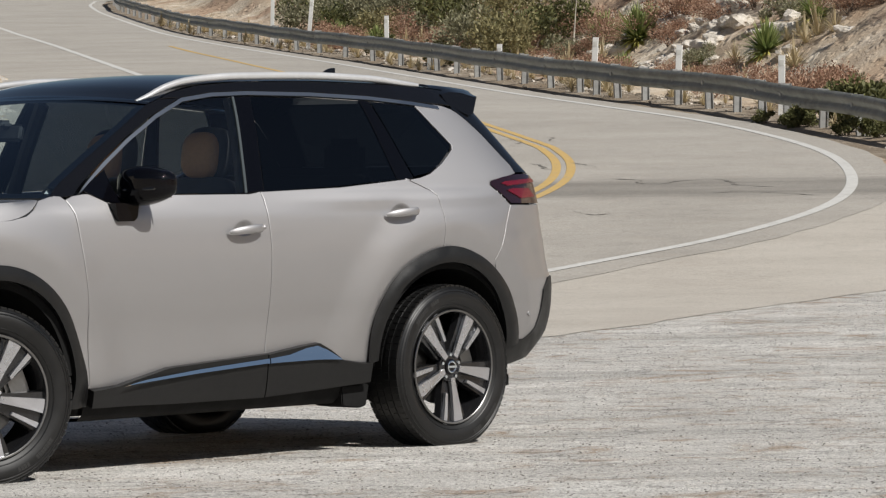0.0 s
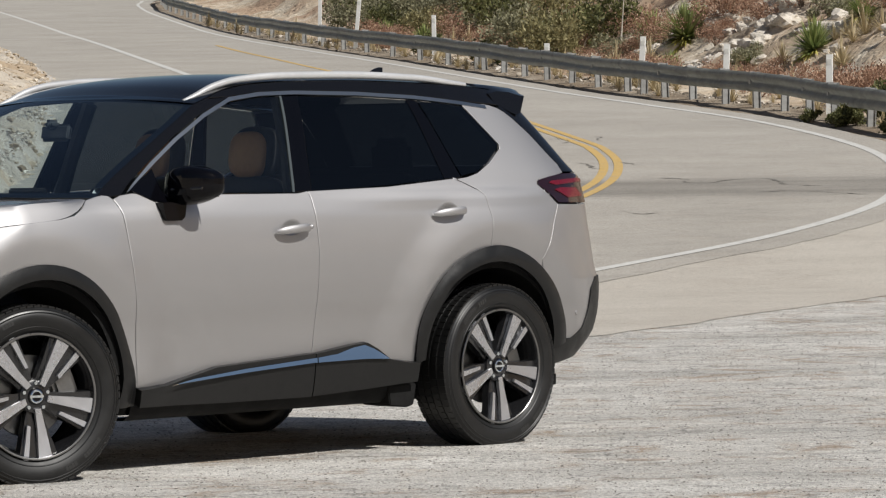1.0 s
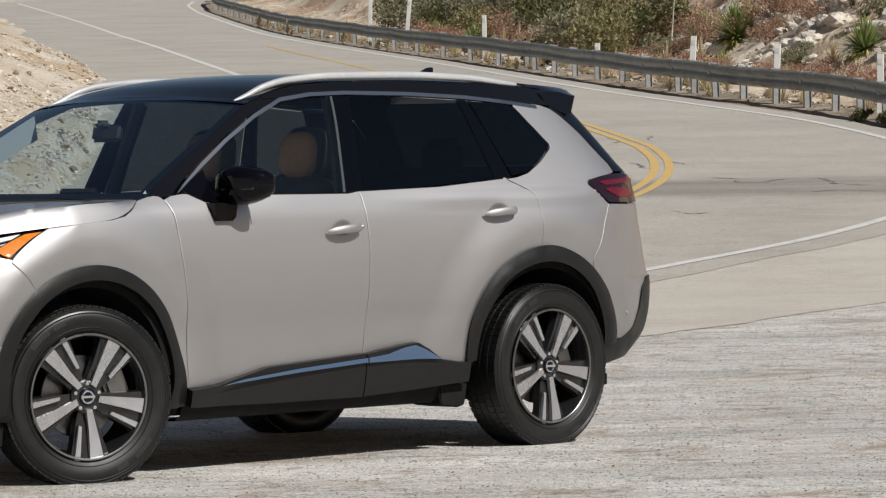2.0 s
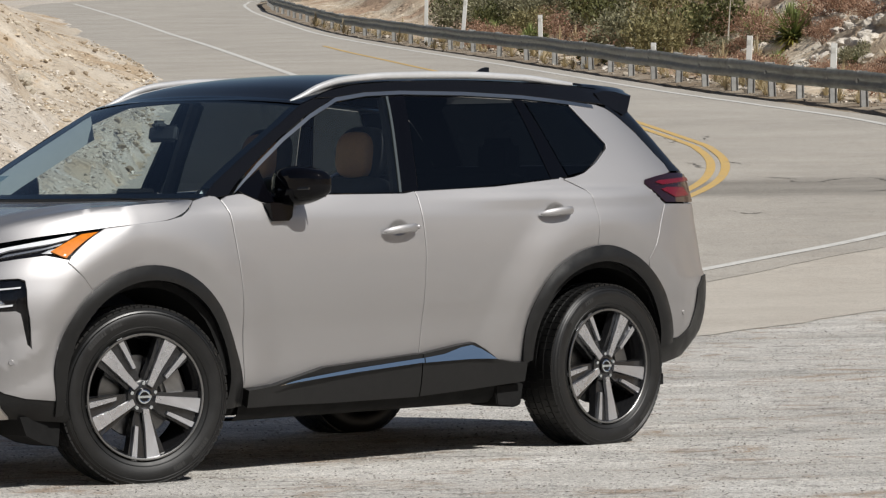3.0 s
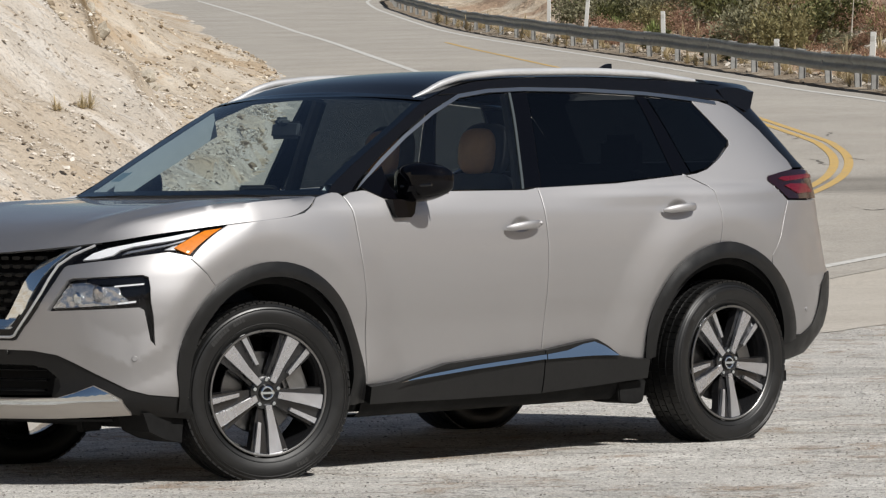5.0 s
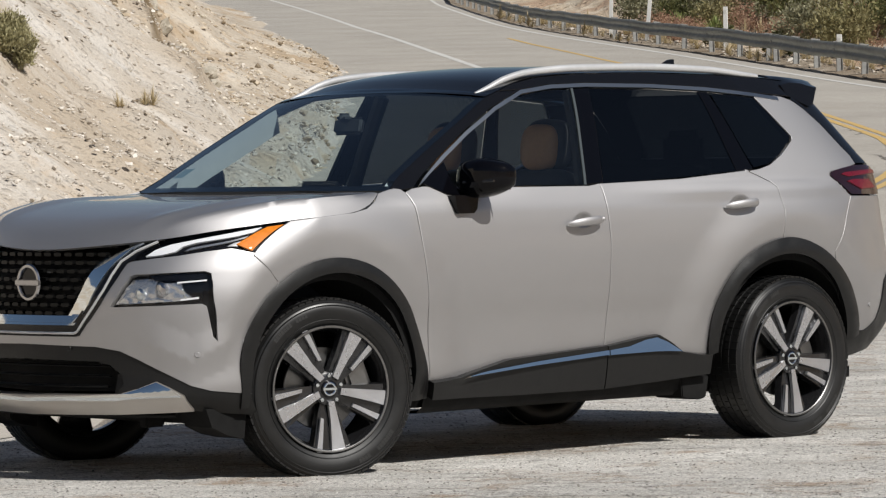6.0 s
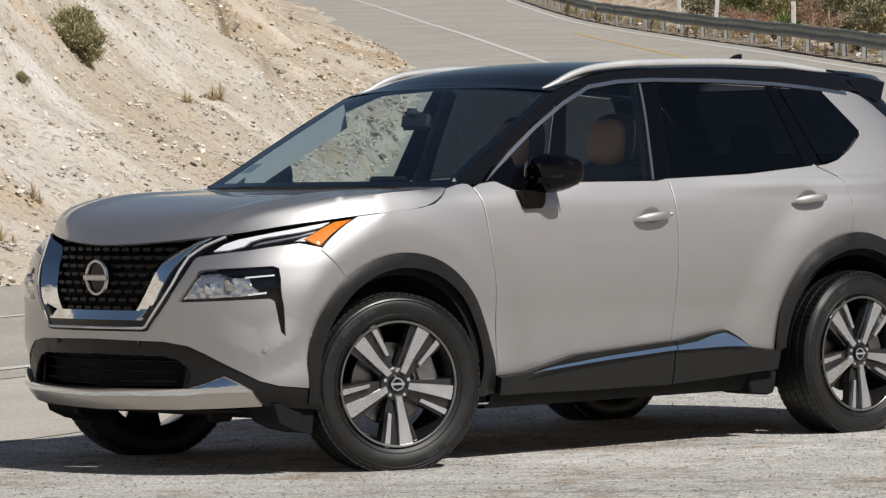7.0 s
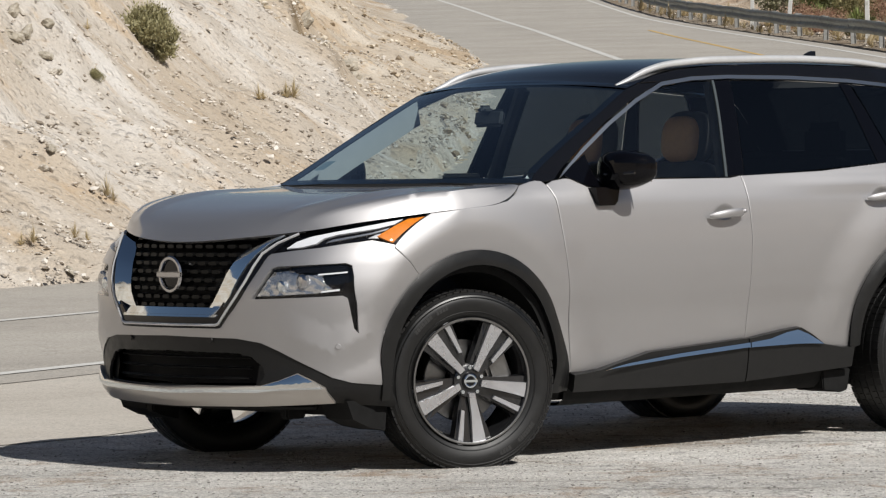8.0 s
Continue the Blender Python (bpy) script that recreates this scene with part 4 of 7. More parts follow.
    part("front_arch_moulding", sheet("front_arch_moulding", fine_xz(fo + fi, 0.03), domed(WHEEL_X, 0.006), 0.015, 0.060, 0.0, flip=side), CLADDING, car, "dark grey plastic wheel arch moulding")
    ro = ring(-WHEEL_X, ((4, 0.505), (12, 0.518), (27, 0.545), (47, 0.562), (67, 0.553), (88, 0.544), (109, 0.527), (135, 0.515), (157, 0.516), (170, 0.514)))
    ri = ring(-WHEEL_X, ((172, 0.425), (155, 0.436), (135, 0.446), (112, 0.458), (90, 0.470), (70, 0.478), (50, 0.488), (30, 0.466), (6, 0.440)))
    part("rear_arch_moulding", sheet("rear_arch_moulding", fine_xz(ro + ri, 0.03), domed(-WHEEL_X, 0.010), 0.015, 0.060, 0.0, flip=side), CLADDING, car, "dark grey plastic wheel arch moulding")
    # sill moulding with its bright strip
    cut = -0.219
    for front in (True, False):
        def keep(pts):
            return [q for q in pts if (q[0] > cut) == front]
        top = keep(SILL_LINE)
        low = keep([(-0.862, 0.318), (-0.55, 0.300), (-0.24, 0.287), (-0.20, 0.285), (0.30, 0.285), (0.79, 0.292)])
        ends = [(cut + (0.003 if front else -0.003), 0.463), (cut + (0.003 if front else -0.003), 0.286)]
        run = top + ends + low if front else ends[::-1] + top + low
        door = front_door if front else rear_door
        sill = part("sill_moulding", sheet("sill_moulding", fine_xz(run + run[:1], 0.03), on_skin(0.030), 0.03, 0.06, 0.0, flip=side), CLADDING, door, "dark grey plastic sill moulding")
        over = keep([(0.655, 0.373), (0.50, 0.394), (0.20, 0.420), (-0.20, 0.446), (-0.34, 0.458), (-0.44, 0.482), (-0.511, 0.490), (-0.57, 0.470), (-0.661, 0.426)])
        under = keep([(-0.50, 0.430), (-0.24, 0.427), (-0.20, 0.427), (0.20, 0.405)])
        ends = [(cut + (0.003 if front else -0.003), 0.447), (cut + (0.003 if front else -0.003), 0.426)]
        bright = over + ends + under if front else ends[::-1] + over + under
        part("sill_trim", sheet("sill_trim", fine_xz(bright + bright[:1], 0.03), tilted(0.032, 0.20, 0.49, 20), 0.03, 0.006, 0.0, flip=side), CHROME, sill, "polished strip along the sill")
    # the fold under the sill, to the floor
    bm = bmesh.new()
    prev = None
    for x in np.linspace(0.80, -0.88, 20):
        q = skin(np.array([s_of_x(x, 0.30)]), np.array([0.295]), np.array([0.0]))[0][0]
        row = [bm.verts.new((q[0], q[1] * (-1 if side else 1) * f, zz)) for f, zz in ((0.985, 0.295), (0.965, 0.250), (0.92, 0.222), (0.60, 0.215))]
        if prev:
            for j in range(3):
                bm.faces.new((prev[j], prev[j + 1], row[j + 1], row[j]))
        prev = row
    part("sill_underside", bm, UNDER, car)
    # the splash guard before the rear wheel, its foot slanting
    bm = bmesh.new()
    sg = -1 if side else 1
    edge = [(-0.722, 0.300), (-0.728, 0.214), (-0.740, 0.207), (-0.838, 0.196), (-0.880, 0.206), (-0.900, 0.300)]
    faces = [[bm.verts.new((x, y * sg, z)) for x, z in edge] for y in (0.815, 0.640)]
    bm.faces.new(faces[0])
    bm.faces.new(faces[1][::-1])
    for k in range(len(edge)):
        j = (k + 1) % len(edge)
        bm.faces.new((faces[0][k], faces[1][k], faces[1][j], faces[0][j]))
    bmesh.ops.recalc_face_normals(bm, faces=bm.faces[:])
    bmesh.ops.bevel(bm, geom=bm.edges[:], offset=0.005, segments=2, affect="EDGES")
    part("splash_guard", bm, UNDER, car, "black plastic guard before the rear wheel")
    # handles in their cups
    for door, hx, hz in ((front_door, -0.060, 0.998), (rear_door, -1.026, 1.053)):
        sg = -1 if side else 1
        c, n = skin(np.array([s_of_x(hx, hz)]), np.array([hz]), np.array([0.0]))
        c, n = Vector(c[0]), Vector(n[0])
        yaw = math.atan2(n.y, n.x) - math.pi / 2
        base = Matrix.Translation((c.x, c.y * sg, c.z)) @ Matrix.Rotation(yaw * sg, 4, "Z") @ Matrix.Rotation(radians(4), 4, "Y")
        # the cup: a shallow dish sunk behind the handle
        verts, normals, faces = [], [], []
        for ring_at in range(7):
            q = ring_at / 6
            for a in (2 * math.pi * k / 24 for k in range(24)):
                verts.append(base @ Vector((-0.005 + 0.062 * q * math.cos(a), (0.0015 + 0.0012 * (1 - q)) * sg, 0.044 * q * math.sin(a))))
                tilt = 0.85 * math.sin(math.pi * min(q * 1.1, 1.0))
                normals.append((base.to_3x3() @ Vector((-tilt * math.cos(a), sg, -tilt * math.sin(a)))).normalized())
            if ring_at:
                f = 24 * ring_at
                faces += [(f + k, f + (k + 1) % 24, f - 24 + (k + 1) % 24, f - 24 + k)[::-sg] for k in range(24)]
        cup = bpy.data.meshes.new("handle_cup")
        cup.from_pydata(verts, [], faces)
        cup.polygons.foreach_set("use_smooth", [True] * len(faces))
        cup.normals_split_custom_set_from_vertices(normals)
        part("handle_cup", cup, PAINT, door)
        path, rad = [], []
        for k in range(13):
            t = k / 12
            path.append(base @ Vector((0.098 - 0.196 * t, (0.018 + 0.026 * math.sin(math.pi * min(max(t, 0.0), 1)) ** 0.6) * sg, 0.003 * math.sin(math.pi * t))))
            rad.append(0.007 + 0.011 * math.sin(math.pi * t) ** 0.45 + 0.004 * smooth(0.55, 0.9, t) * (1 - smooth(0.93, 1.0, t)))
        handle = part("door_handle", tube(path, rad, 14, squash=(0.6, 1.0)), PAINT, door, "body-coloured door handle")
        if door is front_door:
            bm = bmesh.new()
            bmesh.ops.create_uvsphere(bm, u_segments=16, v_segments=8, radius=1, matrix=base @ Matrix.Translation((-0.092, 0.032 * sg, 0.004)) @ Matrix.Diagonal((0.012, 0.012, 0.011, 1)))
            part("key_cap", bm, PAINT, door)


for flank in (LEFT, RIGHT):
    body_panels(flank)

# nose
OUTER = [(0.328, 0.596), (0.368, 0.644), (0.392, 0.668), (0.434, 0.720), (0.469, 0.780), (0.496, 0.832), (0.514, 0.882)]     # outline of the grille, half width and height
LAMP_LOW = [(0.562, 0.890), (0.66, 0.902), (0.764, 0.912), (0.86, 0.927), (0.957, 0.938), (1.066, 0.918)]
FOG = [(0.520, 0.710), (0.588, 0.832), (0.61, 0.840), (0.898, 0.851), (0.925, 0.842), (0.945, 0.800), (0.975, 0.690), (0.995, 0.570), (0.972, 0.590), (0.935, 0.712), (0.915, 0.722), (0.75, 0.716)]
CUT = (s_of_y(0.392, 0.668), 0.668)
ARCH_F = xz(*arc(WHEEL_X, 0.487, 0.428, 48, 2, 14))
side_at = min(range(len(ARCH_F)), key=lambda k: abs(ARCH_F[k][1] - 0.56))
upper_poly = ([CUT] + nz(*OUTER[3:]) + LAMP_LOW + xz((1.764, 0.906), (1.70, 0.845), (1.652, 0.795))
              + ARCH_F[:side_at + 1] + FOG[7::-1])
lower_half = ([(0.0, 0.592)] + nz((0.307, 0.592), *OUTER[:2]) + [CUT, FOG[0]] + FOG[:6:-1] + ARCH_F[side_at:]
              + [(1.175, 0.355), (0.98, 0.374), (0.890, 0.396), (0.75, 0.462), (0.66, 0.505), (0.58, 0.536), (0.45, 0.553), (0.0, 0.560)])
bumper = part("front_bumper", sheet("front_bumper", lower_half, on_skin(0.0), 0.02, 0.030, 0.0, both=True, axis_at=0.0), PAINT, car)
for side in (LEFT, RIGHT):
    part("bumper_corner", sheet("bumper_corner", upper_poly, on_skin(0.0), 0.02, 0.030, 0.0, flip=side), PAINT, bumper)

hood_sections = 40
bm = bmesh.new()
HOOD_X = ((0.0, 1.055), (0.15, 1.24), (0.4, 1.54), (0.7, 1.832), (1.0, 1.990))
HOOD_Z = ((0.0, 1.142), (0.06, 1.100), (0.15, 1.068), (0.4, 1.044), (0.7, 1.010), (1.0, 0.978))
HOOD_CROWN = ((0.0, 0.004), (0.06, 0.040), (0.15, 0.068), (0.4, 0.080), (0.7, 0.062), (0.86, 0.038), (0.95, 0.004), (1.0, -0.034))
HOOD_BOW = ((0.0, 0.045), (0.5, 0.10), (1.0, 0.165))
grid = []
for i in range(hood_sections + 1):
    t = i / hood_sections
    t = 1 - (1 - t) ** 1.25
    xe, ze, cr, bow = (float(curve1(q, t)) for q in (HOOD_X, HOOD_Z, HOOD_CROWN, HOOD_BOW))
    ye = float(skin_raw(np.array([s_of_x(xe, ze)]), np.array([ze]))[0, 1])
    row = []
    for j in range(49):
        q = (j - 24) / 24
        q = math.copysign(1 - (1 - abs(q)) ** 1.5, q)
        a = abs(q)
        z = ze + cr * (1 - max(0.0, 1 - (1 - a) / (0.040 + 0.075 * smooth(0.1, 0.9, t))) ** 1.5 if cr > 0 else 1 - a * a)
        ridge = math.exp(-((a - 0.70) / 0.07) ** 2) * 0.010 * smooth(0.0, 0.25, t) * (1 - smooth(0.75, 1.0, t))
        dip = math.exp(-((a - 0.0) / 0.45) ** 2) * -0.006 * smooth(0.1, 0.4, t)
        row.append(bm.verts.new((xe + bow * (1 - a ** 2.2), q * (ye - 0.002), z + ridge + dip)))
    grid.append(row)
for i in range(hood_sections):
    for j in range(48):
        bm.faces.new((grid[i][j], grid[i][j + 1], grid[i + 1][j + 1], grid[i + 1][j]))
lip_row = [bm.verts.new(v.co + Vector((-0.012, 0, -0.007))) for v in grid[-1]]
for j in range(48):
    bm.faces.new((grid[-1][j], grid[-1][j + 1], lip_row[j + 1], lip_row[j]))
hood = part("hood", bm, PAINT, car)

# grille
CHROME_OUT = [(0.305, 0.638), (0.313, 0.645), (0.339, 0.668), (0.380, 0.720), (0.407, 0.780), (0.434, 0.836), (0.461, 0.884), (0.496, 0.928), (0.536, 0.958)]
CHROME_IN = [(0.425, 0.943), (0.381, 0.920), (0.353, 0.892), (0.322, 0.820), (0.311, 0.780), (0.293, 0.736), (0.270, 0.700), (0.250, 0.676)]
SILVER_RUN = [(0.590, 0.964), (0.527, 0.928), (0.485, 0.888), (0.466, 0.836), (0.446, 0.780), (0.402, 0.712), (0.353, 0.652), (0.321, 0.612), (0.302, 0.606)]


def v_edge(z):
    """Half width of the grille inside its bright surround."""
    return float(np.interp(z, [q[1] for q in CHROME_IN[::-1]], [q[0] for q in CHROME_IN[::-1]]))


grille = part("grille", sheet("grille", [(0.0, 0.63), (0.30, 0.63), (0.40, 0.80), (0.47, 0.955), (0.47, 0.99), (0.0, 0.99)], on_skin(-0.060), 0.05, 0.0, 0.0, both=True, axis_at=0.0), UNDER, car, "black grille with a mesh of short bars")
bm = bmesh.new()
rows = 9
for r in range(rows):
    z = 0.684 + (0.952 - 0.684) * r / (rows - 1)
    half = v_edge(z) + 0.012
    n = 8
    for k in range(-n, n + 1):
        y = (k + (0.5 if r % 2 else 0)) * 0.064
        if abs(y) > half - 0.01:
            continue
        s = s_of_y(abs(y), z)
        c, nn = skin(np.array([s]), np.array([z]), np.array([-0.036]))
        w = min(0.053, 2 * (half - abs(y)))
        m = Matrix.Translation((c[0][0], math.copysign(c[0][1], y) if y else 0.0, z)) @ Matrix.Rotation(math.atan2(math.copysign(nn[0][1], y), nn[0][0]), 4, "Z")
        prism([(-0.5 * w, -0.004), (-0.38 * w, -0.0085), (0.38 * w, -0.0085), (0.5 * w, -0.004), (0.5 * w, 0.004), (0.38 * w, 0.0085), (-0.38 * w, 0.0085), (-0.5 * w, 0.004)], 0.024, m @ Matrix(((0, 0, 1, -0.012), (1, 0, 0, 0), (0, 1, 0, 0), (0, 0, 0, 1))), bm, 0.86)
part("grille_mesh", bm, GRILLE_BLACK, grille, smooth_faces=False)


def dished(depth):
    """A band whose inner rim leans back into the grille."""
    def place(s, z):
        s, z = np.asarray(s, float), np.asarray(z, float)
        y = skin_raw(s, z)[..., 1]
        inner = np.interp(z, [q[1] for q in CHROME_IN[::-1]], [q[0] for q in CHROME_IN[::-1]])
        outer = np.interp(z, [q[1] for q in CHROME_OUT], [q[0] for q in CHROME_OUT])
        k = np.clip((outer - y) / np.maximum(outer - inner, 0.02), 0, 1) * (z > 0.676) + np.clip((z - 0.638) / 0.038, 0, 1) * (z <= 0.676)
        p, n = skin(s, z, 0.010 - depth * np.clip(k, 0, 1))
        lean = np.where((z > 0.676)[:, None], np.array([0.0, -0.35, 0.05]), np.array([0.0, 0.0, 0.30]))
        n = n + lean
        return p, n / np.linalg.norm(n, axis=1, keepdims=True)
    return place


frame_poly = [(0.0, 0.638)] + nz(*CHROME_OUT) + nz(*CHROME_IN) + [(0.0, 0.676)]
part("grille_surround", sheet("grille_surround", frame_poly, dished(0.028), 0.025, 0.03, 0.0, both=True, axis_at=0.0), CHROME, grille, "polished chrome grille surround")
edge_poly = [(0.0, 0.596)] + nz((0.307, 0.594), *OUTER) + [(0.562, 0.890), (0.600, 0.930), (0.640, 0.962)] + nz((0.556, 0.962), (0.518, 0.940), (0.475, 0.928), (0.442, 0.884), (0.415, 0.836), (0.388, 0.780), (0.361, 0.720), (0.320, 0.668), (0.296, 0.648)) + [(0.0, 0.648)]
part("grille_edge", sheet("grille_edge", edge_poly, on_skin(0.003), 0.025, 0.02, 0.0, both=True, axis_at=0.0), GLOSS_BLACK, grille, "gloss black grille edge")
bm = bmesh.new()
pts = [skin(np.array([s_of_y(y, z)]), np.array([z]), np.array([0.006]))[0][0] for y, z in SILVER_RUN] + [skin(np.array([0.0]), np.array([0.606]), np.array([0.006]))[0][0]]
full = [Vector((p[0], p[1], p[2])) for p in pts] + [Vector((p[0], -p[1], p[2])) for p in pts[::-1][1:]]
tube(full, 0.0058, 6, bm)
part("grille_line", bm, SILVER, grille, "thin bright line round the grille")
on_grille = Matrix.Translation((2.206, 0.0, 0.806)) @ Matrix.Rotation(radians(-90), 4, "Z")
badge = part("badge", lathe([(0.072, 0.0), (0.076, 0.008), (0.072, 0.015), (0.062, 0.015), (0.058, 0.008), (0.062, 0.0)], 40, on_grille, closed=True), DARK_CHROME, car, "round chrome badge with a plain bar")
part("badge_bar", box((0.008, 0.164, 0.024), Matrix.Translation((2.222, 0, 0.806))), DARK_CHROME, badge, bevel=0.004)
part("badge_disc", lathe([(0.001, 0.004), (0.064, 0.004)], 32, on_grille), GLOSS_BLACK, badge)

# lower front
lower_poly = [(0.0, 0.500), (0.45, 0.494), (0.52, 0.480), (0.585, 0.440), (0.60, 0.405), (0.57, 0.352), (0.0, 0.336), (0.0, 0.285), (0.56, 0.295), (0.90, 0.290), (1.175, 0.262), (1.175, 0.355), (0.98, 0.374), (0.890, 0.396), (0.75, 0.462), (0.66, 0.505), (0.58, 0.536), (0.45, 0.553), (0.0, 0.560)]
lower = part("lower_grille", sheet("lower_grille", lower_poly, on_skin(-0.004), 0.012, 0.012, 0.0, both=True, axis_at=0.0), CLADDING, car, "dark grey plastic lower bumper with air intake")
part("intake", sheet("intake", [(0.0, 0.32), (0.62, 0.34), (0.62, 0.555), (0.0, 0.555)], on_skin(-0.075), 0.06, 0.0, 0.0, both=True, axis_at=0.0), UNDER, lower)
for z in (0.400, 0.437, 0.472):
    pts = [skin(np.array([s]), np.array([z]), np.array([-0.040]))[0][0] for s in np.linspace(0.0, 0.50, 12)]
    full = [Vector((p[0], -p[1], p[2])) for p in pts[::-1]] + [Vector(p) for p in pts[1:]]
    part("intake_slat", tube(full, 0.005, 6, squash=(2.2, 1.0)), CLADDING, lower)
part("intake_deflector", sheet("intake_deflector", [(0.545, 0.500), (0.66, 0.470), (0.70, 0.415), (0.62, 0.350), (0.545, 0.350)], on_skin(-0.030), 0.03, 0.0, 0.0), CLADDING, lower)
part("intake_deflector", sheet("intake_deflector", [(0.545, 0.500), (0.66, 0.470), (0.70, 0.415), (0.62, 0.350), (0.545, 0.350)], on_skin(-0.030), 0.03, 0.0, 0.0, flip=True), CLADDING, lower)
skid_poly = [(0.0, 0.352), (0.40, 0.360), (0.600, 0.366), (0.68, 0.386), (0.752, 0.414), (0.81, 0.390), (0.871, 0.358), (0.892, 0.300), (0.56, 0.288), (0.0, 0.280)]
part("skid_plate", sheet("skid_plate", skid_poly, on_skin(0.012), 0.03, 0.05, 0.0, both=True, axis_at=0.0), SKID, bumper, "pale metallic skid plate")
ledge_poly = [(0.0, 0.338), (0.58, 0.345), (0.68, 0.352), (0.862, 0.356), (0.81, 0.387), (0.752, 0.411), (0.68, 0.384), (0.600, 0.364), (0.40, 0.357), (0.0, 0.349)]
part("skid_ledge", sheet("skid_ledge", ledge_poly, tilted(0.014, 0.16, 0.38, 9), 0.03, 0.01, 0.0, both=True, axis_at=0.0), CHROME, bumper, "bright upper ledge of the skid plate")
bm = bmesh.new()
pts = [skin(np.array([s]), np.array([0.262]), np.array([-0.02]))[0][0] for s in np.linspace(0.0, 0.80, 14)]
full = [Vector((p[0], -p[1], p[2])) for p in pts[::-1]] + [Vector(p) for p in pts[1:]]
tube(full, 0.012, 6, bm, squash=(2.0, 1.0))
part("front_lip", bm, UNDER, bumper)

for side in (LEFT, RIGHT):
    sg = -1 if side else 1

    def put(name, poly, mat, parent, lift=0.0, label="", cell=0.03, lip=0.008, gap=0.0):
        return part(name, sheet(name, poly, on_skin(lift), cell, lip, gap, flip=side), mat, parent, label)

    # headlamp under a clear lens
    lamp_poly = [(0.562, 0.890), (0.600, 0.930), (0.643, 0.962), (0.710, 0.977), (0.80, 0.994), (0.865, 1.007), (0.98, 1.029), (1.091, 1.044), (1.064, 0.921), (0.957, 0.941), (0.86, 0.930), (0.764, 0.915), (0.66, 0.905)]
    head = put("headlamp", lamp_poly, GLOSS_BLACK, car, -0.016, "slim headlamp with amber corner", 0.03, 0.0)
    put("light_guide", [(0.612, 0.915), (0.640, 0.942), (0.690, 0.962), (0.744, 0.973), (0.888, 1.002), (0.998, 1.024), (0.990, 1.004), (0.939, 0.990), (0.795, 0.968), (0.748, 0.953), (0.732, 0.933), (0.68, 0.920)], LAMP_WHITE, head, -0.008, "pale light guide", 0.015)
    put("light_line", [(0.770, 0.934), (0.790, 0.948), (0.930, 0.974), (0.985, 0.990), (0.978, 0.980), (0.930, 0.966), (0.800, 0.940)], REFLECTOR, head, -0.008, "bright line in the lamp", 0.012)
    put("lamp_reflector", [(0.930, 0.950), (0.950, 0.964), (0.985, 0.972), (0.975, 0.950)], REFLECTOR, head, -0.009, "bright lamp reflector", 0.012)
    put("amber_corner", [(1.078, 1.030), (1.020, 1.022), (0.965, 0.956), (1.050, 0.928)], ORANGE, head, -0.004, "amber side reflector", 0.02)
    put("lamp_lens", lamp_poly, LAMP_GLASS, head, 0.001, "clear lens", 0.03, 0.004)
    # main beam unit low in the bumper
    fog = put("bumper_lamp", FOG, GLOSS_BLACK, car, -0.026, "bright lamp unit in a black recess", 0.03, 0.0)
    bowl = put("reflector_bowl", [(0.535, 0.722), (0.592, 0.824), (0.700, 0.830), (0.735, 0.810), (0.815, 0.812), (0.835, 0.775), (0.870, 0.752), (0.860, 0.738), (0.80, 0.732), (0.66, 0.726)], REFLECTOR, fog, -0.022, "faceted reflector", 0.012)
    facet = random.Random(5)
    for v in bowl.data.vertices:      # facets throw the light about
        n = skin(np.array([0.7]), np.array([0.77]))[1][0]
        v.co += Vector((n[0], n[1] * sg, 0)) * facet.uniform(-0.005, 0.005)
    for s, z, r in ((0.645, 0.765, 0.026), (0.735, 0.782, 0.034), (0.845, 0.752, 0.012)):
        c, n = skin(np.array([s]), np.array([z]), np.array([-0.018]))
        bm = bmesh.new()
        bmesh.ops.create_uvsphere(bm, u_segments=18, v_segments=10, radius=r, matrix=Matrix.Translation((c[0][0], c[0][1] * sg, c[0][2])) @ Matrix.Diagonal((0.35, 1, 1, 1)))
        part("lamp_bulb", bm, DARK_CHROME if r > 0.03 else CHROME, fog)
    put("lamp_shade", [(0.665, 0.842), (0.905, 0.846), (0.915, 0.822), (0.80, 0.816), (0.70, 0.818)], GLOSS_BLACK, fog, -0.012, "", 0.02)
    put("light_strip", [(0.80, 0.812), (0.915, 0.820), (0.915, 0.814), (0.80, 0.806)], LAMP_WHITE, fog, -0.012, "", 0.02)
    put("lower_strip", [(0.83, 0.742), (0.90, 0.750), (0.90, 0.742), (0.83, 0.735)], LAMP_WHITE, fog, -0.014, "", 0.02)
    put("lamp_cover", [(0.530, 0.716), (0.595, 0.832), (0.90, 0.843), (0.918, 0.730), (0.75, 0.722)], LAMP_GLASS, fog, -0.003, "clear lens", 0.03, 0.0)
    # parking sensors
    for s, z in ((1.125, 0.564), (0.905, 0.520), (0.30, 0.545)):
        c, n = skin(np.array([s]), np.array([z]), np.array([0.001]))
        m = Matrix.Translation((c[0][0], c[0][1] * sg, c[0][2])) @ Matrix.Rotation(math.atan2(n[0][1] * sg, n[0][0]) - math.pi / 2, 4, "Z")
        part("parking_sensor", lathe([(0.0005, 0.003), (0.010, 0.003), (0.0115, 0.0)], 16, m), PAINT if s > 0.5 else CLADDING, bumper)
    # tail lamp
    tl = put("tail_lamp", [(4.688, 1.170), (4.702, 1.184), (4.80, 1.200), (4.914, 1.211), (5.02, 1.212), (5.16, 1.200), (5.55, 1.170), (5.55, 1.105), (5.18, 1.080), (5.06, 1.078), (4.92, 1.080), (4.812, 1.082)], SMOKED_RED, car, 0.004, "red tail lamp wrapping the corner", 0.03, 0.02)
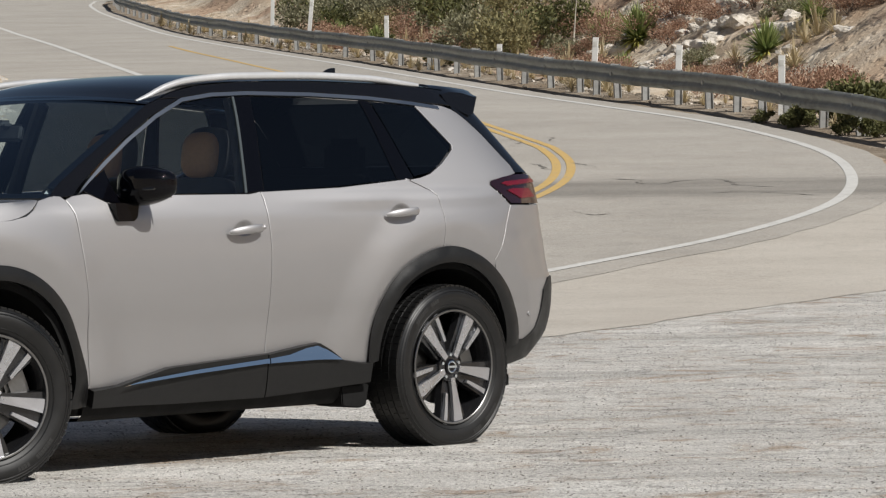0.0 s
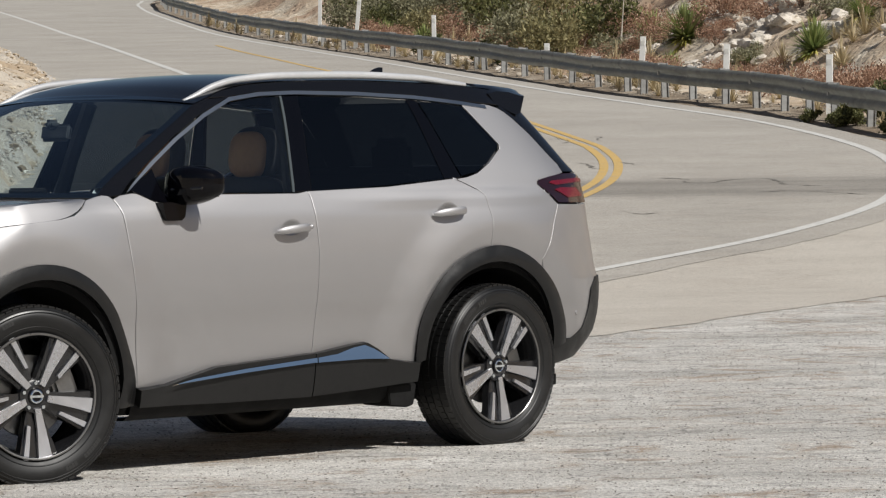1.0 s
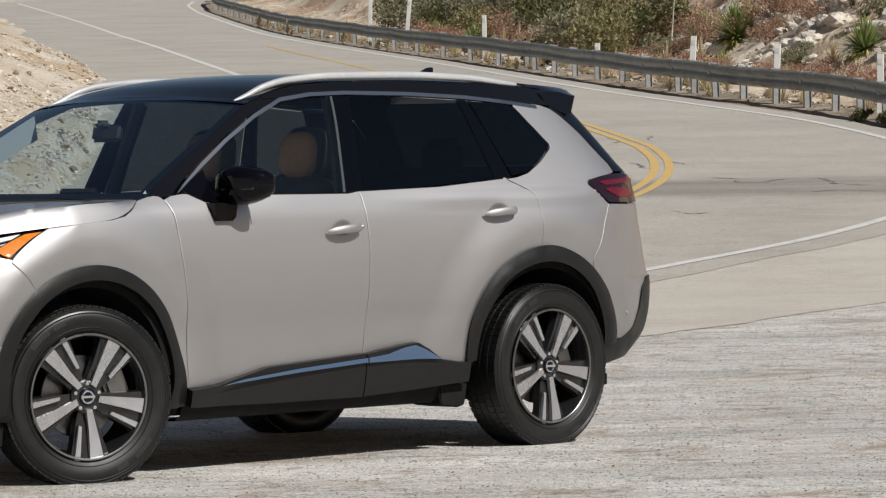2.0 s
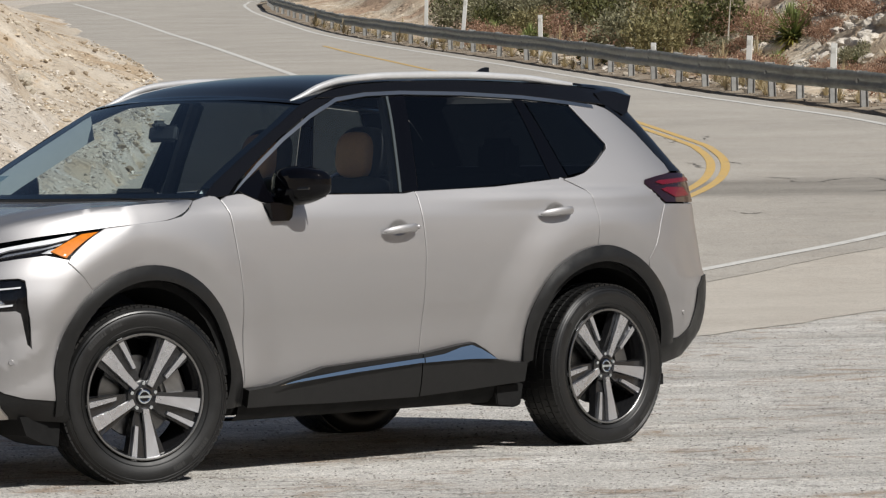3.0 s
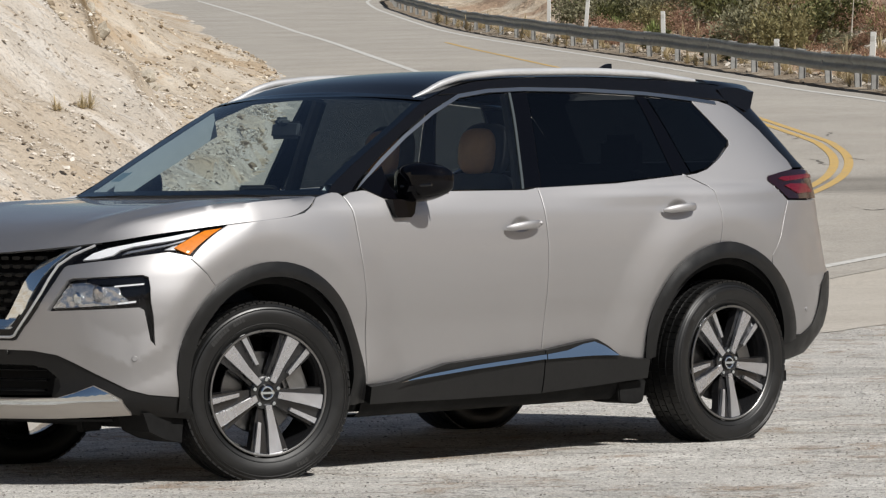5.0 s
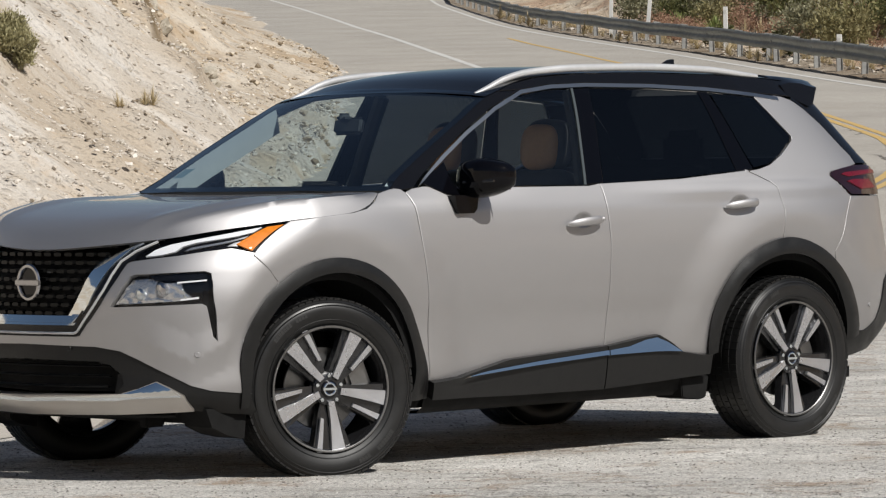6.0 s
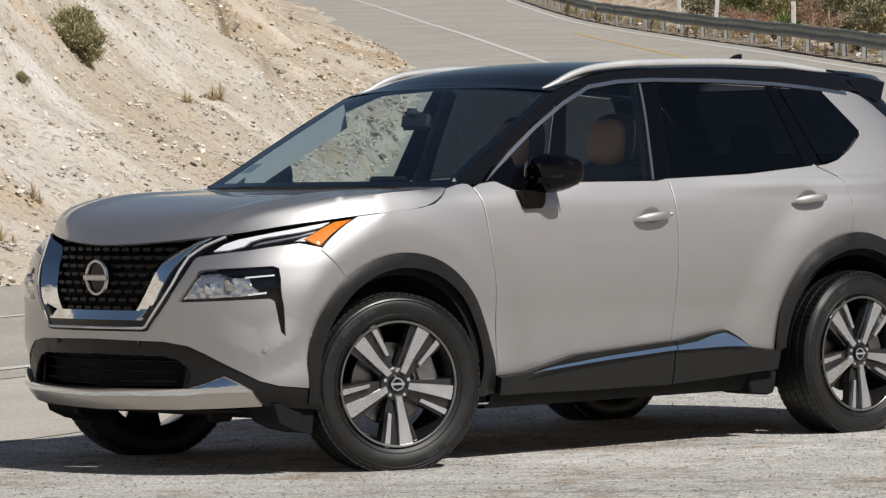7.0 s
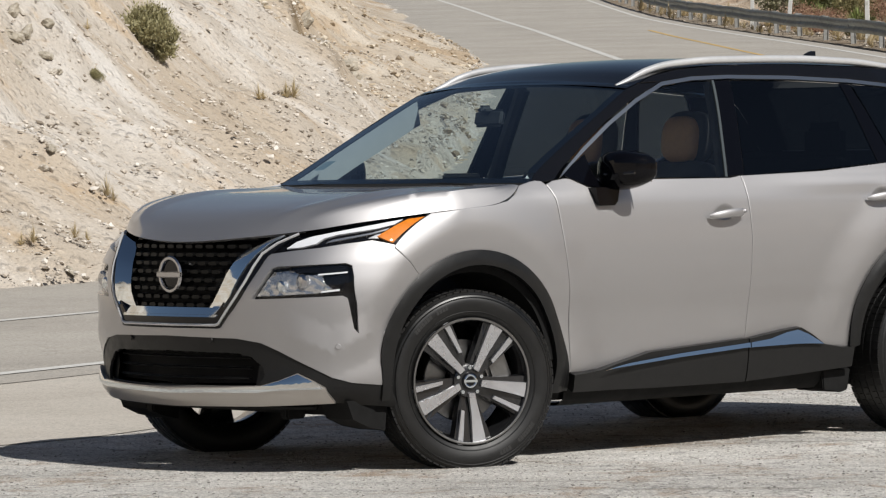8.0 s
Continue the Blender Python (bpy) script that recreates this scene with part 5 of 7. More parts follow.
    put("lamp_bar", [(4.77, 1.172), (4.80, 1.180), (5.04, 1.190), (5.18, 1.184), (5.18, 1.172), (5.04, 1.172), (4.82, 1.160)], RED_LENS, tl, 0.008, "bright red bar", 0.03, 0.004)
    put("lamp_bar", [(4.80, 1.140), (4.85, 1.148), (5.00, 1.146), (5.05, 1.108), (4.90, 1.102)], RED_LENS, tl, 0.008, "bright red bar", 0.03, 0.004)
    put("pillar_edge", [(4.960, 1.222), (5.10, 1.222), (5.14, 1.262), (5.14, 1.45), (5.13, 1.545), (4.985, 1.545), (4.905, 1.518), (4.923, 1.502), (4.943, 1.475), (4.969, 1.402), (4.977, 1.302), (4.987, 1.257)], GLOSS_BLACK, car, 0.001, "gloss black edge beside the tailgate window", 0.03, 0.02)
    # rear bumper corner and its plastic edge
    rb = ([(4.601, 0.828), (4.658, 0.890), (4.711, 0.950), (4.765, 1.02), (4.806, 1.076), (4.92, 1.074), (5.06, 1.072), (5.18, 1.074), (5.24, 0.96), (S_END, 0.93), (S_END, 0.72), (5.12, 0.740), (5.041, 0.734), (4.985, 0.68), (4.965, 0.60), (4.931, 0.506), (4.872, 0.458)]
          + xz(*arc(-WHEEL_X, 0.487, 0.487, 168, 132, 12)))
    rear_bumper = put("rear_bumper", rb, PAINT, car, 0.0, "", 0.025, 0.014, 0.0021)
    put("rear_moulding", [(4.76, 0.456), (4.872, 0.458), (4.931, 0.506), (4.965, 0.60), (4.985, 0.68), (5.041, 0.734), (5.12, 0.740), (S_END, 0.72), (S_END, 0.40), (5.3, 0.39), (5.08, 0.372), (4.95, 0.350), (4.84, 0.338), (4.78, 0.345)], CLADDING, rear_bumper, 0.006, "dark grey plastic rear bumper edge", 0.035, 0.025)
    c, n = skin(np.array([4.835]), np.array([0.575]), np.array([0.001]))
    m = Matrix.Translation((c[0][0], c[0][1] * sg, c[0][2])) @ Matrix.Rotation(math.atan2(n[0][1] * sg, n[0][0]) - math.pi / 2, 4, "Z")
    part("parking_sensor", lathe([(0.0005, 0.003), (0.010, 0.003), (0.0115, 0.0)], 16, m), PAINT, rear_bumper)

# tail
gate = part("tailgate", sheet("tailgate", [(S_END, 0.93), (5.24, 0.96), (5.225, 1.076), (5.56, 1.10), (5.56, 1.175), (5.11, 1.214), (5.10, 1.262), (S_END, 1.262)], on_skin(0.0), 0.04, 0.014, 0.002, both=True, axis_at=S_END), PAINT, car)
part("rear_glass", sheet("rear_glass", [(S_END, 1.264), (5.13, 1.264), (5.13, 1.56), (S_END, 1.56)], on_skin(-0.003), 0.05, 0.01, 0.002, both=True, axis_at=S_END), PRIVACY_GLASS, gate, "dark tailgate window")

# roof, its rails and spoiler
ROOF_EDGE = ((-1.72, 1.596), (-1.45, 1.618), (-1.2, 1.628), (-0.7, 1.642), (-0.3, 1.638), (-0.05, 1.622), (0.12, 1.595), (0.225, 1.560), (0.300, 1.538))
bm = bmesh.new()
grid = []
for i in range(41):
    x = 0.298 - (0.298 + 1.70) * i / 40
    ze = float(curve1(ROOF_EDGE, x))
    ye = float(skin_raw(np.array([s_of_x(x, ze)]), np.array([ze]))[0, 1]) - 0.001
    row = []
    for j in range(33):
        q = (j - 16) / 16
        bow = 0.075 * (1 - q * q) * smooth(-0.5, 0.298, x)
        row.append(bm.verts.new((x + bow, q * ye, ze + 0.040 * (1 - abs(q) ** 2.4) ** 0.9 * (0.7 + 0.3 * (1 - smooth(-0.2, 0.298, x))))))
    grid.append(row)
for i in range(40):
    for j in range(32):
        bm.faces.new((grid[i][j], grid[i][j + 1], grid[i + 1][j + 1], grid[i + 1][j]))
roof = part("roof", bm, GLOSS_BLACK, car, "gloss black painted roof", facing=(0, 0, 1))

# spoiler: each section a closed outline in x and z; the ends turn down beside the tailgate window
bm = bmesh.new()
rows_s = []
for j in range(33):
    q = (j - 16) / 16
    a = abs(q)
    end = smooth(0.86, 1.0, a)
    y = q * 0.632
    back = -1.955 + 0.125 * a ** 3 + 0.012 * end
    crown = 0.036 * (1 - a ** 2.6)
    low = 1.560 + crown - 0.075 * smooth(0.84, 0.97, a)
    prof = [(-1.585, 1.600 + crown), (-1.64, 1.612 + crown), (-1.72, 1.608 + crown), (back + 0.050, 1.598 + crown), (back + 0.014, 1.590 + crown), (back, 1.572 + crown), (back + 0.012 + 0.040 * end, low + 0.010 - 0.002 * end), (back + 0.055 + 0.030 * end, low), (-1.68, low + 0.02), (-1.61, low + 0.055 * (1 - end) + 0.05 * end)]
    squeeze = 1 - 0.10 * end
    rows_s.append([bm.verts.new((px, y + (0.030 * (1.60 - pz) / 0.10 * end if pz < 1.60 else 0) * (1 if q > 0 else -1), pz - 0.018 * end * (pz > 1.585))) for px, pz in prof])
for a, b in zip(rows_s, rows_s[1:]):
    for j in range(10):
        bm.faces.new((a[j], a[(j + 1) % 10], b[(j + 1) % 10], b[j]))
bm.faces.new(rows_s[-1])
bm.faces.new(rows_s[0][::-1])
spoiler = part("spoiler", bm, GLOSS_BLACK, car, "gloss black roof spoiler")
for side in (1, -1):
    # roof rail: a flat bar that rises from the roof and falls back into it
    path, rad = [], []
    n = 44
    for k in range(n + 1):
        t = k / n
        x = 0.285 - (0.285 + 1.46) * t
        ze = float(curve1(ROOF_EDGE, x))
        rise = 0.016 * smooth(0.0, 0.17, t) * (1 - smooth(0.80, 1.0, t))
        path.append(Vector((x, side * (0.604 + 0.012 * math.sin(math.pi * t)), ze + 0.006 + rise)))
        rad.append(0.009 + 0.009 * math.sin(math.pi * t) ** 0.35)
    part("roof_rail", tube(path, rad, 10, squash=(1.0, 1.0)), SILVER, car, "satin silver roof rail")
bm = bmesh.new()
sec = []
for i in range(9):
    t = i / 8
    x = -1.350 - 0.180 * t
    h = 0.076 * smooth(0.0, 0.95, t) + 0.004
    w = 0.030 * (1 - 0.45 * t)
    sec.append([bm.verts.new((x - 0.012 * c, sgn * w * (1 - 0.8 * c), 1.655 - 0.018 * t + h * c)) for sgn, c in ((1, 0), (1, 0.6), (1, 1), (-1, 1), (-1, 0.6), (-1, 0))])
for a, b in zip(sec, sec[1:]):
    for j in range(5):
        bm.faces.new((a[j], a[j + 1], b[j + 1], b[j]))
bm.faces.new(sec[0])
bm.faces.new(sec[-1][::-1])
part("antenna", bm, GLOSS_BLACK, car, "black fin antenna")

# windscreen, cowl, wipers
SCREEN = ((0.0, 0.985, 1.150), (0.12, 0.885, 1.212), (0.36, 0.700, 1.318), (0.64, 0.490, 1.432), (0.86, 0.345, 1.512), (1.0, 0.262, 1.552))
bm = bmesh.new()
grid = []
for i in range(25):
    t = i / 24
    x, z = (float(curve1([(q[0], q[k]) for q in SCREEN], t)) for k in (1, 2))
    ye = float(skin_raw(np.array([s_of_x(x, z)]), np.array([z]))[0, 1]) - 0.004
    grid.append([bm.verts.new((x + (0.125 - 0.05 * t) * (1 - q * q), q * ye, z + (0.004 + 0.030 * t) * (1 - q * q) * 1.0)) for q in ((j - 16) / 16 for j in range(33))])
for i in range(24):
    for j in range(32):
        bm.faces.new((grid[i][j], grid[i][j + 1], grid[i + 1][j + 1], grid[i + 1][j]))
screen_rows = [[v.co.copy() for v in row] for row in grid]
screen = part("windscreen", bm, CLEAR_GLASS, car, "clear raked windscreen", facing=(1, 0, 1))
bm = bmesh.new()


def band(i0, i1, j0, j1, lift=-0.004):
    for i in range(i0, i1):
        for j in range(j0, j1):
            vs = [bm.verts.new(screen_rows[a][b] + Vector((lift, 0, lift))) for a, b in ((i, j), (i, j + 1), (i + 1, j + 1), (i + 1, j))]
            bm.faces.new(vs)


band(22, 24, 0, 32)
band(0, 1, 0, 32)
band(2, 22, 0, 1)
band(2, 22, 31, 32)
bmesh.ops.remove_doubles(bm, verts=bm.verts[:], dist=0.0005)
part("screen_border", bm, GLOSS_BLACK, screen, "black ceramic edge of the windscreen")
for j, sg, deep in ((1, -1, 0.105), (31, 1, 0.03)):
    bm = bmesh.new()
    prev = None
    for i in range(1, 22):
        a = screen_rows[i][j] + Vector((-0.012, 0, -0.010))
        row = [bm.verts.new(a), bm.verts.new(a + Vector((-0.012, sg * 0.004, -0.5 * deep))), bm.verts.new(a + Vector((-0.030, sg * 0.014, -deep)))]
        if prev:
            for k in range(2):
                bm.faces.new((prev[k], prev[k + 1], row[k + 1], row[k]))
        prev = row
    part("pillar_lining", bm, LINING, car, "light grey lining inside the windscreen pillar")
bm = bmesh.new()
band(3, 5, 2, 4)
bmesh.ops.remove_doubles(bm, verts=bm.verts[:], dist=0.0005)
part("screen_sticker", bm, STICKER, screen, "small grey sticker low in the corner of the windscreen")
bm = bmesh.new()
prev = None
for j in range(33):
    a = screen_rows[0][j]
    q = (j - 16) / 16
    row = [bm.verts.new(a + Vector((-0.02, 0, 0.002))), bm.verts.new(a + Vector((0.05, 0, -0.012))), bm.verts.new((1.075 + 0.045 * (1 - q * q) + 0.0, a.y * 1.0, 1.118))]
    if prev:
        bm.faces.new((prev[0], prev[1], row[1], row[0]))
        bm.faces.new((prev[1], prev[2], row[2], row[1]))
    prev = row
part("cowl", bm, UNDER, car, "black plastic cowl under the windscreen")
for y0, y1, h in ((0.62, -0.05, 0.02), (-0.05, -0.62, 0.02)):
    path = [Vector((1.09 - 0.05 * abs(math.sin(3 * t)) + 0.045 * (1 - ((y0 + (y1 - y0) * t) / 0.8) ** 2), y0 + (y1 - y0) * t, 1.138 + 0.012 * math.sin(math.pi * t) ** 0.7)) for t in (k / 12 for k in range(13))]
    wiper = part("wiper", tube(path, 0.007, 6), UNDER, car, "black windscreen wiper")
# dark inner shell behind the panels, floor and wheel housings
bm = bmesh.new()
ss, zz = np.meshgrid(np.linspace(0.02, S_END, 150), np.linspace(0.23, 1.12, 24), indexing="ij")
shell, _ = skin(ss, zz, np.where(ss > 1.15, -0.034, -0.062))
cx, cz, cy = shell[..., 0], zz, shell[..., 1]
drop = (np.hypot(np.abs(cx) - WHEEL_X, cz - WHEEL_Z) < 0.485) | ((cx > 1.1) & (cz > 0.90)) | ((cx > 1.9) & (cz < 0.56) & (cy < 0.62)) | ((cx > 1.9) & (cz > 0.60) & (cy < 0.52))
for flip in (1, -1):
    vs = {}
    for i in range(149):
        for j in range(23):
            corners = ((i, j), (i + 1, j), (i + 1, j + 1), (i, j + 1))
            if any(drop[c] for c in corners):
                continue
            for c in corners:
                if c not in vs:
                    vs[c] = bm.verts.new((shell[c][0], shell[c][1] * flip, shell[c][2]))
            bm.faces.new([vs[c] for c in corners])
part("inner_shell", bm, UNDER, car)
bm = bmesh.new()
box((3.9, 1.30, 0.05), Matrix.Translation((-0.05, 0, 0.262)), bm)
box((0.5, 0.9, 0.10), Matrix.Translation((-1.55, 0, 0.30)), bm)
box((0.16, 1.1, 0.10), Matrix.Translation((1.353, 0, 0.30)), bm)
box((0.10, 1.2, 0.05), Matrix.Translation((-0.80, 0, 0.235)), bm)
box((0.95, 0.90, 0.40), Matrix.Translation((1.50, 0, 0.48)), bm)
part("floor_pan", bm, UNDER, car, "black underbody")
def inside(x, z):
    """A half width just behind the flank, for the wheel housings."""
    return min(0.868, float(skin_raw(np.array([s_of_x(x, z)]), np.array([z]))[0, 1]) - 0.014)


for wx in (WHEEL_X, -WHEEL_X):
    for sg in (1, -1):
        bm = bmesh.new()
        prev = None
        for k in range(25):
            a = radians(6 + 168 * k / 24)
            r = 0.452
            row = [bm.verts.new((wx + r * math.cos(a), sg * y, WHEEL_Z + r * math.sin(a))) for y in (0.50, 0.70, inside(wx + r * math.cos(a), WHEEL_Z + r * math.sin(a)))]
            if prev:
                for j in range(2):
                    bm.faces.new((prev[j], prev[j + 1], row[j + 1], row[j]))
            prev = row
        for k in range(25):
            a, b = radians(8 + 164 * k / 24), radians(8 + 164 * (k + 1) / 24)
            if k < 24:
                bm.faces.new([bm.verts.new((wx + r2 * math.cos(c), sg * inside(wx + r2 * math.cos(c), WHEEL_Z + r2 * math.sin(c)), WHEEL_Z + r2 * math.sin(c))) for r2, c in ((0.44, a), (0.50, a), (0.50, b), (0.44, b))])
        part("wheel_housing", bm, UNDER, car)
    # mud flap ahead of or behind the wheel
for sg in (1, -1):
    part("air_deflector", prism([(1.93, 0.300), (1.90, 0.225), (1.82, 0.190), (1.735, 0.172), (1.720, 0.300)], 0.17, Matrix(((1, 0, 0, 0), (0, 0, sg, sg * 0.60), (0, 1, 0, 0), (0, 0, 0, 1)))), UNDER, car, bevel=0.006)
    part("rear_bracket", box((0.18, 0.10, 0.10), Matrix.Translation((-0.98, sg * 0.66, 0.27))), UNDER, car, bevel=0.01)
    part("tow_bracket", box((0.10, 0.05, 0.05), Matrix.Translation((1.95, sg * 0.45, 0.245))), UNDER, car, bevel=0.008)

# door mirrors
for sg in (1, -1):
    mirror = part("door_mirror", None or (lambda: (
        lambda b: (bmesh.ops.create_uvsphere(b, u_segments=32, v_segments=20, radius=1), b)[1])(bmesh.new()))(), PILLAR_BLACK, car, "gloss black door mirror")
    for v in mirror.data.vertices:
        x, y, z = v.co
        k = 3.2
        d = (abs(x) ** k + abs(y) ** k + abs(z) ** k) ** (1 / k)
        x, y, z = x / d, y / d, z / d
        y2 = 0.128 * y
        z2 = 0.083 * z * (1 - 0.22 * smooth(-0.2, 1.0, y)) + 0.006 * y
        x2 = 0.075 * x * (1 - 0.25 * smooth(0.0, 1.0, y)) - 0.040 * max(0, y) ** 2
        if x > 0:
            x2 *= 1.05
        v.co = (0.545 + x2, sg * (0.933 + y2), 1.195 + z2)
    mirror.data.update()
    if sg < 0:
        mirror.data.flip_normals()
    foot = prism([(0.676, -0.032), (0.664, -0.046), (0.585, -0.046), (0.566, -0.030), (0.556, 0.030), (0.690, 0.030)], 0.066, Matrix(((1, 0, 0, 0), (0, 0, sg, sg * 0.842), (0, 1, 0, 1.095), (0, 0, 0, 1))))
    part("mirror_foot", foot, PILLAR_BLACK, mirror, "black mirror foot", bevel=0.012)
    arm = tube([(0.690, sg * 0.800, 1.128), (0.655, sg * 0.838, 1.108), (0.630, sg * 0.880, 1.092)], [0.036, 0.033, 0.028], 12, squash=(1.0, 0.7))
    part("mirror_arm", arm, PILLAR_BLACK, mirror)
    put_sail = sheet("mirror_sail", fine_xz([(0.792, 1.176), (0.640, 1.262), (0.628, 1.164), (0.600, 1.120), (0.690, 1.128), (0.792, 1.176)], 0.03), on_skin(0.006), 0.03, 0.008, 0.0, flip=sg < 0)
    part("mirror_sail", put_sail, PILLAR_BLACK, mirror, "black corner piece of the door window")
    bm = bmesh.new()
    path = [Vector((0.622 - 0.03 * t, sg * (0.885 + 0.155 * t), 1.177 + 0.006 * t)) for t in (k / 8 for k in range(9))]
    tube(path, 0.006, 6, bm)
    part("turn_signal", bm, DARK_RIM, mirror)
    part("mirror_glass", box((0.004, 0.17, 0.105), Matrix.Translation((0.479, sg * 0.920, 1.197)) @ Matrix.Rotation(sg * radians(12), 4, "Z")), CHROME, mirror, "mirror glass")

# wheels
def wheel_thing(x, sg, steer):
    hub = new("wheel")
    hub.parent = car
    hub.matrix_local = Matrix.Translation((x, sg * WHEEL_Y, WHEEL_Z)) @ Matrix.Rotation(radians(steer), 4, "Z") @ (Matrix() if sg > 0 else Matrix.Rotation(math.pi, 4, "Z"))
    tagged(hub, "black tyre on a five-spoke two-tone alloy rim")
    tyre_profile = [(0.250, 0.088), (0.262, 0.098), (0.275, 0.104), (0.300, 0.114), (0.325, 0.1155), (0.345, 0.108), (0.358, 0.098), (0.3645, 0.086), (0.367, 0.060), (0.368, 0.0),
                    (0.367, -0.060), (0.3645, -0.086), (0.358, -0.098), (0.345, -0.108), (0.300, -0.114), (0.262, -0.098), (0.250, -0.088)]
    tyre = part("tyre", lathe(tyre_profile, 96), RUBBER, hub, "black rubber tyre")
    for v in tyre.data.vertices:   # the tyre sits flat on the ground
        if v.co.z < -WHEEL_Z:
            v.co.z = -WHEEL_Z
    bm = bmesh.new()
    for k in range(72):
        a = 2 * math.pi * k / 72
        for y, w in ((0.082, 0.030), (0.040, 0.026), (-0.004, 0.026), (-0.046, 0.026), (-0.086, 0.024)):
            m = Matrix.Rotation(-a - (0.02 if y > 0 else -0.02), 4, "Y") @ Matrix.Translation((0.3665 - 0.003 * (abs(y) > 0.07), y, 0))
            box((0.008, w, 0.0265), m, bm)
    for v in bm.verts:
        v.co.z = max(v.co.z, -WHEEL_Z + 0.001)
    part("tread", bm, RUBBER, hub, smooth_faces=False)
    for r, y in ((0.281, 0.1072), (0.338, 0.1120), (0.350, 0.1055)):
        part("sidewall_rib", lathe([(r - 0.0035, y - 0.001), (r, y + 0.0022), (r + 0.0035, y - 0.0015)], 72), RUBBER, hub)
    # raised marks on the sidewall
    for a0, n in ((40, 7), (62, 4), (215, 7), (240, 4)):
        for k in range(n):
            m = Matrix.Rotation(-radians(a0 + 2.6 * k), 4, "Y") @ Matrix.Translation((0.318, 0.1150, 0))
            part("sidewall_mark", box((0.019, 0.002, 0.0110), m), TYRE_MARK, hub, smooth_faces=False)
    part("rim_barrel", lathe([(0.2575, 0.100), (0.2590, 0.104), (0.2560, 0.107), (0.2475, 0.106), (0.2440, 0.098), (0.2400, 0.070), (0.228, 0.02), (0.228, -0.09), (0.250, -0.10)], 72), DARK_RIM, hub, "dark painted rim barrel")
    part("rim_edge", lathe([(0.2583, 0.1042), (0.2560, 0.1078), (0.2505, 0.1078), (0.2470, 0.1050)], 72), STEEL, hub, "bright machined rim edge")
    part("brake_disc", lathe([(0.075, 0.005), (0.165, 0.005), (0.168, 0.0), (0.165, -0.006)], 48), STEEL, hub, "steel brake disc")
    part("brake_caliper", box((0.10, 0.075, 0.16), Matrix.Rotation(radians(20), 4, "Y") @ Matrix.Translation((-0.155, 0.0, 0.0))), STEEL, hub, bevel=0.015)
    face = Matrix.Rotation(radians(-90), 4, "X")       # outline x, y becomes x, -z; depth points to +y

    def spoke(outline, y0, depth, ang, mat, name, hollow=0.018, taper=0.93, lbl=""):
        bm = bmesh.new()
        m = Matrix.Rotation(-ang, 4, "Y")
        fine_o = dense(outline, 0.04)
        cx = sum(q[0] for q in fine_o) / len(fine_o)
        cy = sum(q[1] for q in fine_o) / len(fine_o)

        def dish(r):
            return y0 - hollow * (1 - smooth(0.07, 0.24, r))
        a = [bm.verts.new(m @ Vector((px, dish(math.hypot(px, py)) - depth, py))) for px, py in fine_o]
        b = [bm.verts.new(m @ Vector((px, dish(math.hypot(px, py)), cy + (py - cy) * taper))) for px, py in fine_o]
        bm.faces.new(a)
        bm.faces.new(b[::-1])
        for k in range(len(a)):
            j = (k + 1) % len(a)
            bm.faces.new((a[k], b[k], b[j], a[j]))
        bmesh.ops.triangulate(bm, faces=[f for f in bm.faces if len(f.verts) > 4])
        return part(name, bm, mat, hub, lbl, smooth_faces=False)

    for k in range(5):
        ang = 2 * math.pi * k / 5 - math.pi / 2 - 0.06
        spoke([(0.045, -0.030), (0.12, -0.046), (0.2505, -0.085), (0.2440, 0.100), (0.12, 0.062), (0.045, 0.034)], 0.086, 0.035, ang, DARK_RIM, "spoke_base", 0.020)
        spoke([(0.050, -0.015), (0.2545, -0.050), (0.2590, 0.014), (0.13, 0.008), (0.050, 0.012)], 0.100, 0.016, ang, MACHINED, "spoke", 0.006, 0.95, "machined silver spoke")
        spoke([(0.118, 0.0335), (0.2545, 0.056), (0.2490, 0.082), (0.112, 0.048)], 0.097, 0.014, ang, MACHINED, "thin_spoke", 0.006, 0.9, "machined silver spoke")
    part("hub_face", lathe([(0.0005, 0.084), (0.052, 0.084), (0.066, 0.078), (0.072, 0.050)], 40), DARK_RIM, hub)
    cap = part("hub_cap", lathe([(0.0005, 0.094), (0.031, 0.094), (0.035, 0.091), (0.036, 0.080)], 32), GLOSS_BLACK, hub, "black hub cap with a bright ring")
    part("cap_ring", lathe([(0.020, 0.0945), (0.0240, 0.0968), (0.028, 0.0945)], 28), CHROME, hub)
    part("cap_bar", box((0.060, 0.003, 0.009), Matrix.Translation((0, 0.0955, 0))), CHROME, hub)
    for k in range(5):
        a = 2 * math.pi * (k + 0.5) / 5 - math.pi / 2
        part("wheel_nut", lathe([(0.0005, 0.089), (0.008, 0.089), (0.0105, 0.084), (0.0105, 0.072)], 6, Matrix.Translation((0.054 * math.cos(a), 0, 0.054 * math.sin(a)))), CHROME, hub, smooth_faces=False)
    return hub


wheel_thing(WHEEL_X, 1, -17)
wheel_thing(WHEEL_X, -1, -17)
wheel_thing(-WHEEL_X, 1, 0)
wheel_thing(-WHEEL_X, -1, 0)

# cabin
def rounded(size, m, bevel=0.03, bm=None):
    b = box(size, m)
    bmesh.ops.bevel(b, geom=b.edges[:], offset=bevel, segments=3, affect="EDGES", clamp_overlap=True)
    return b


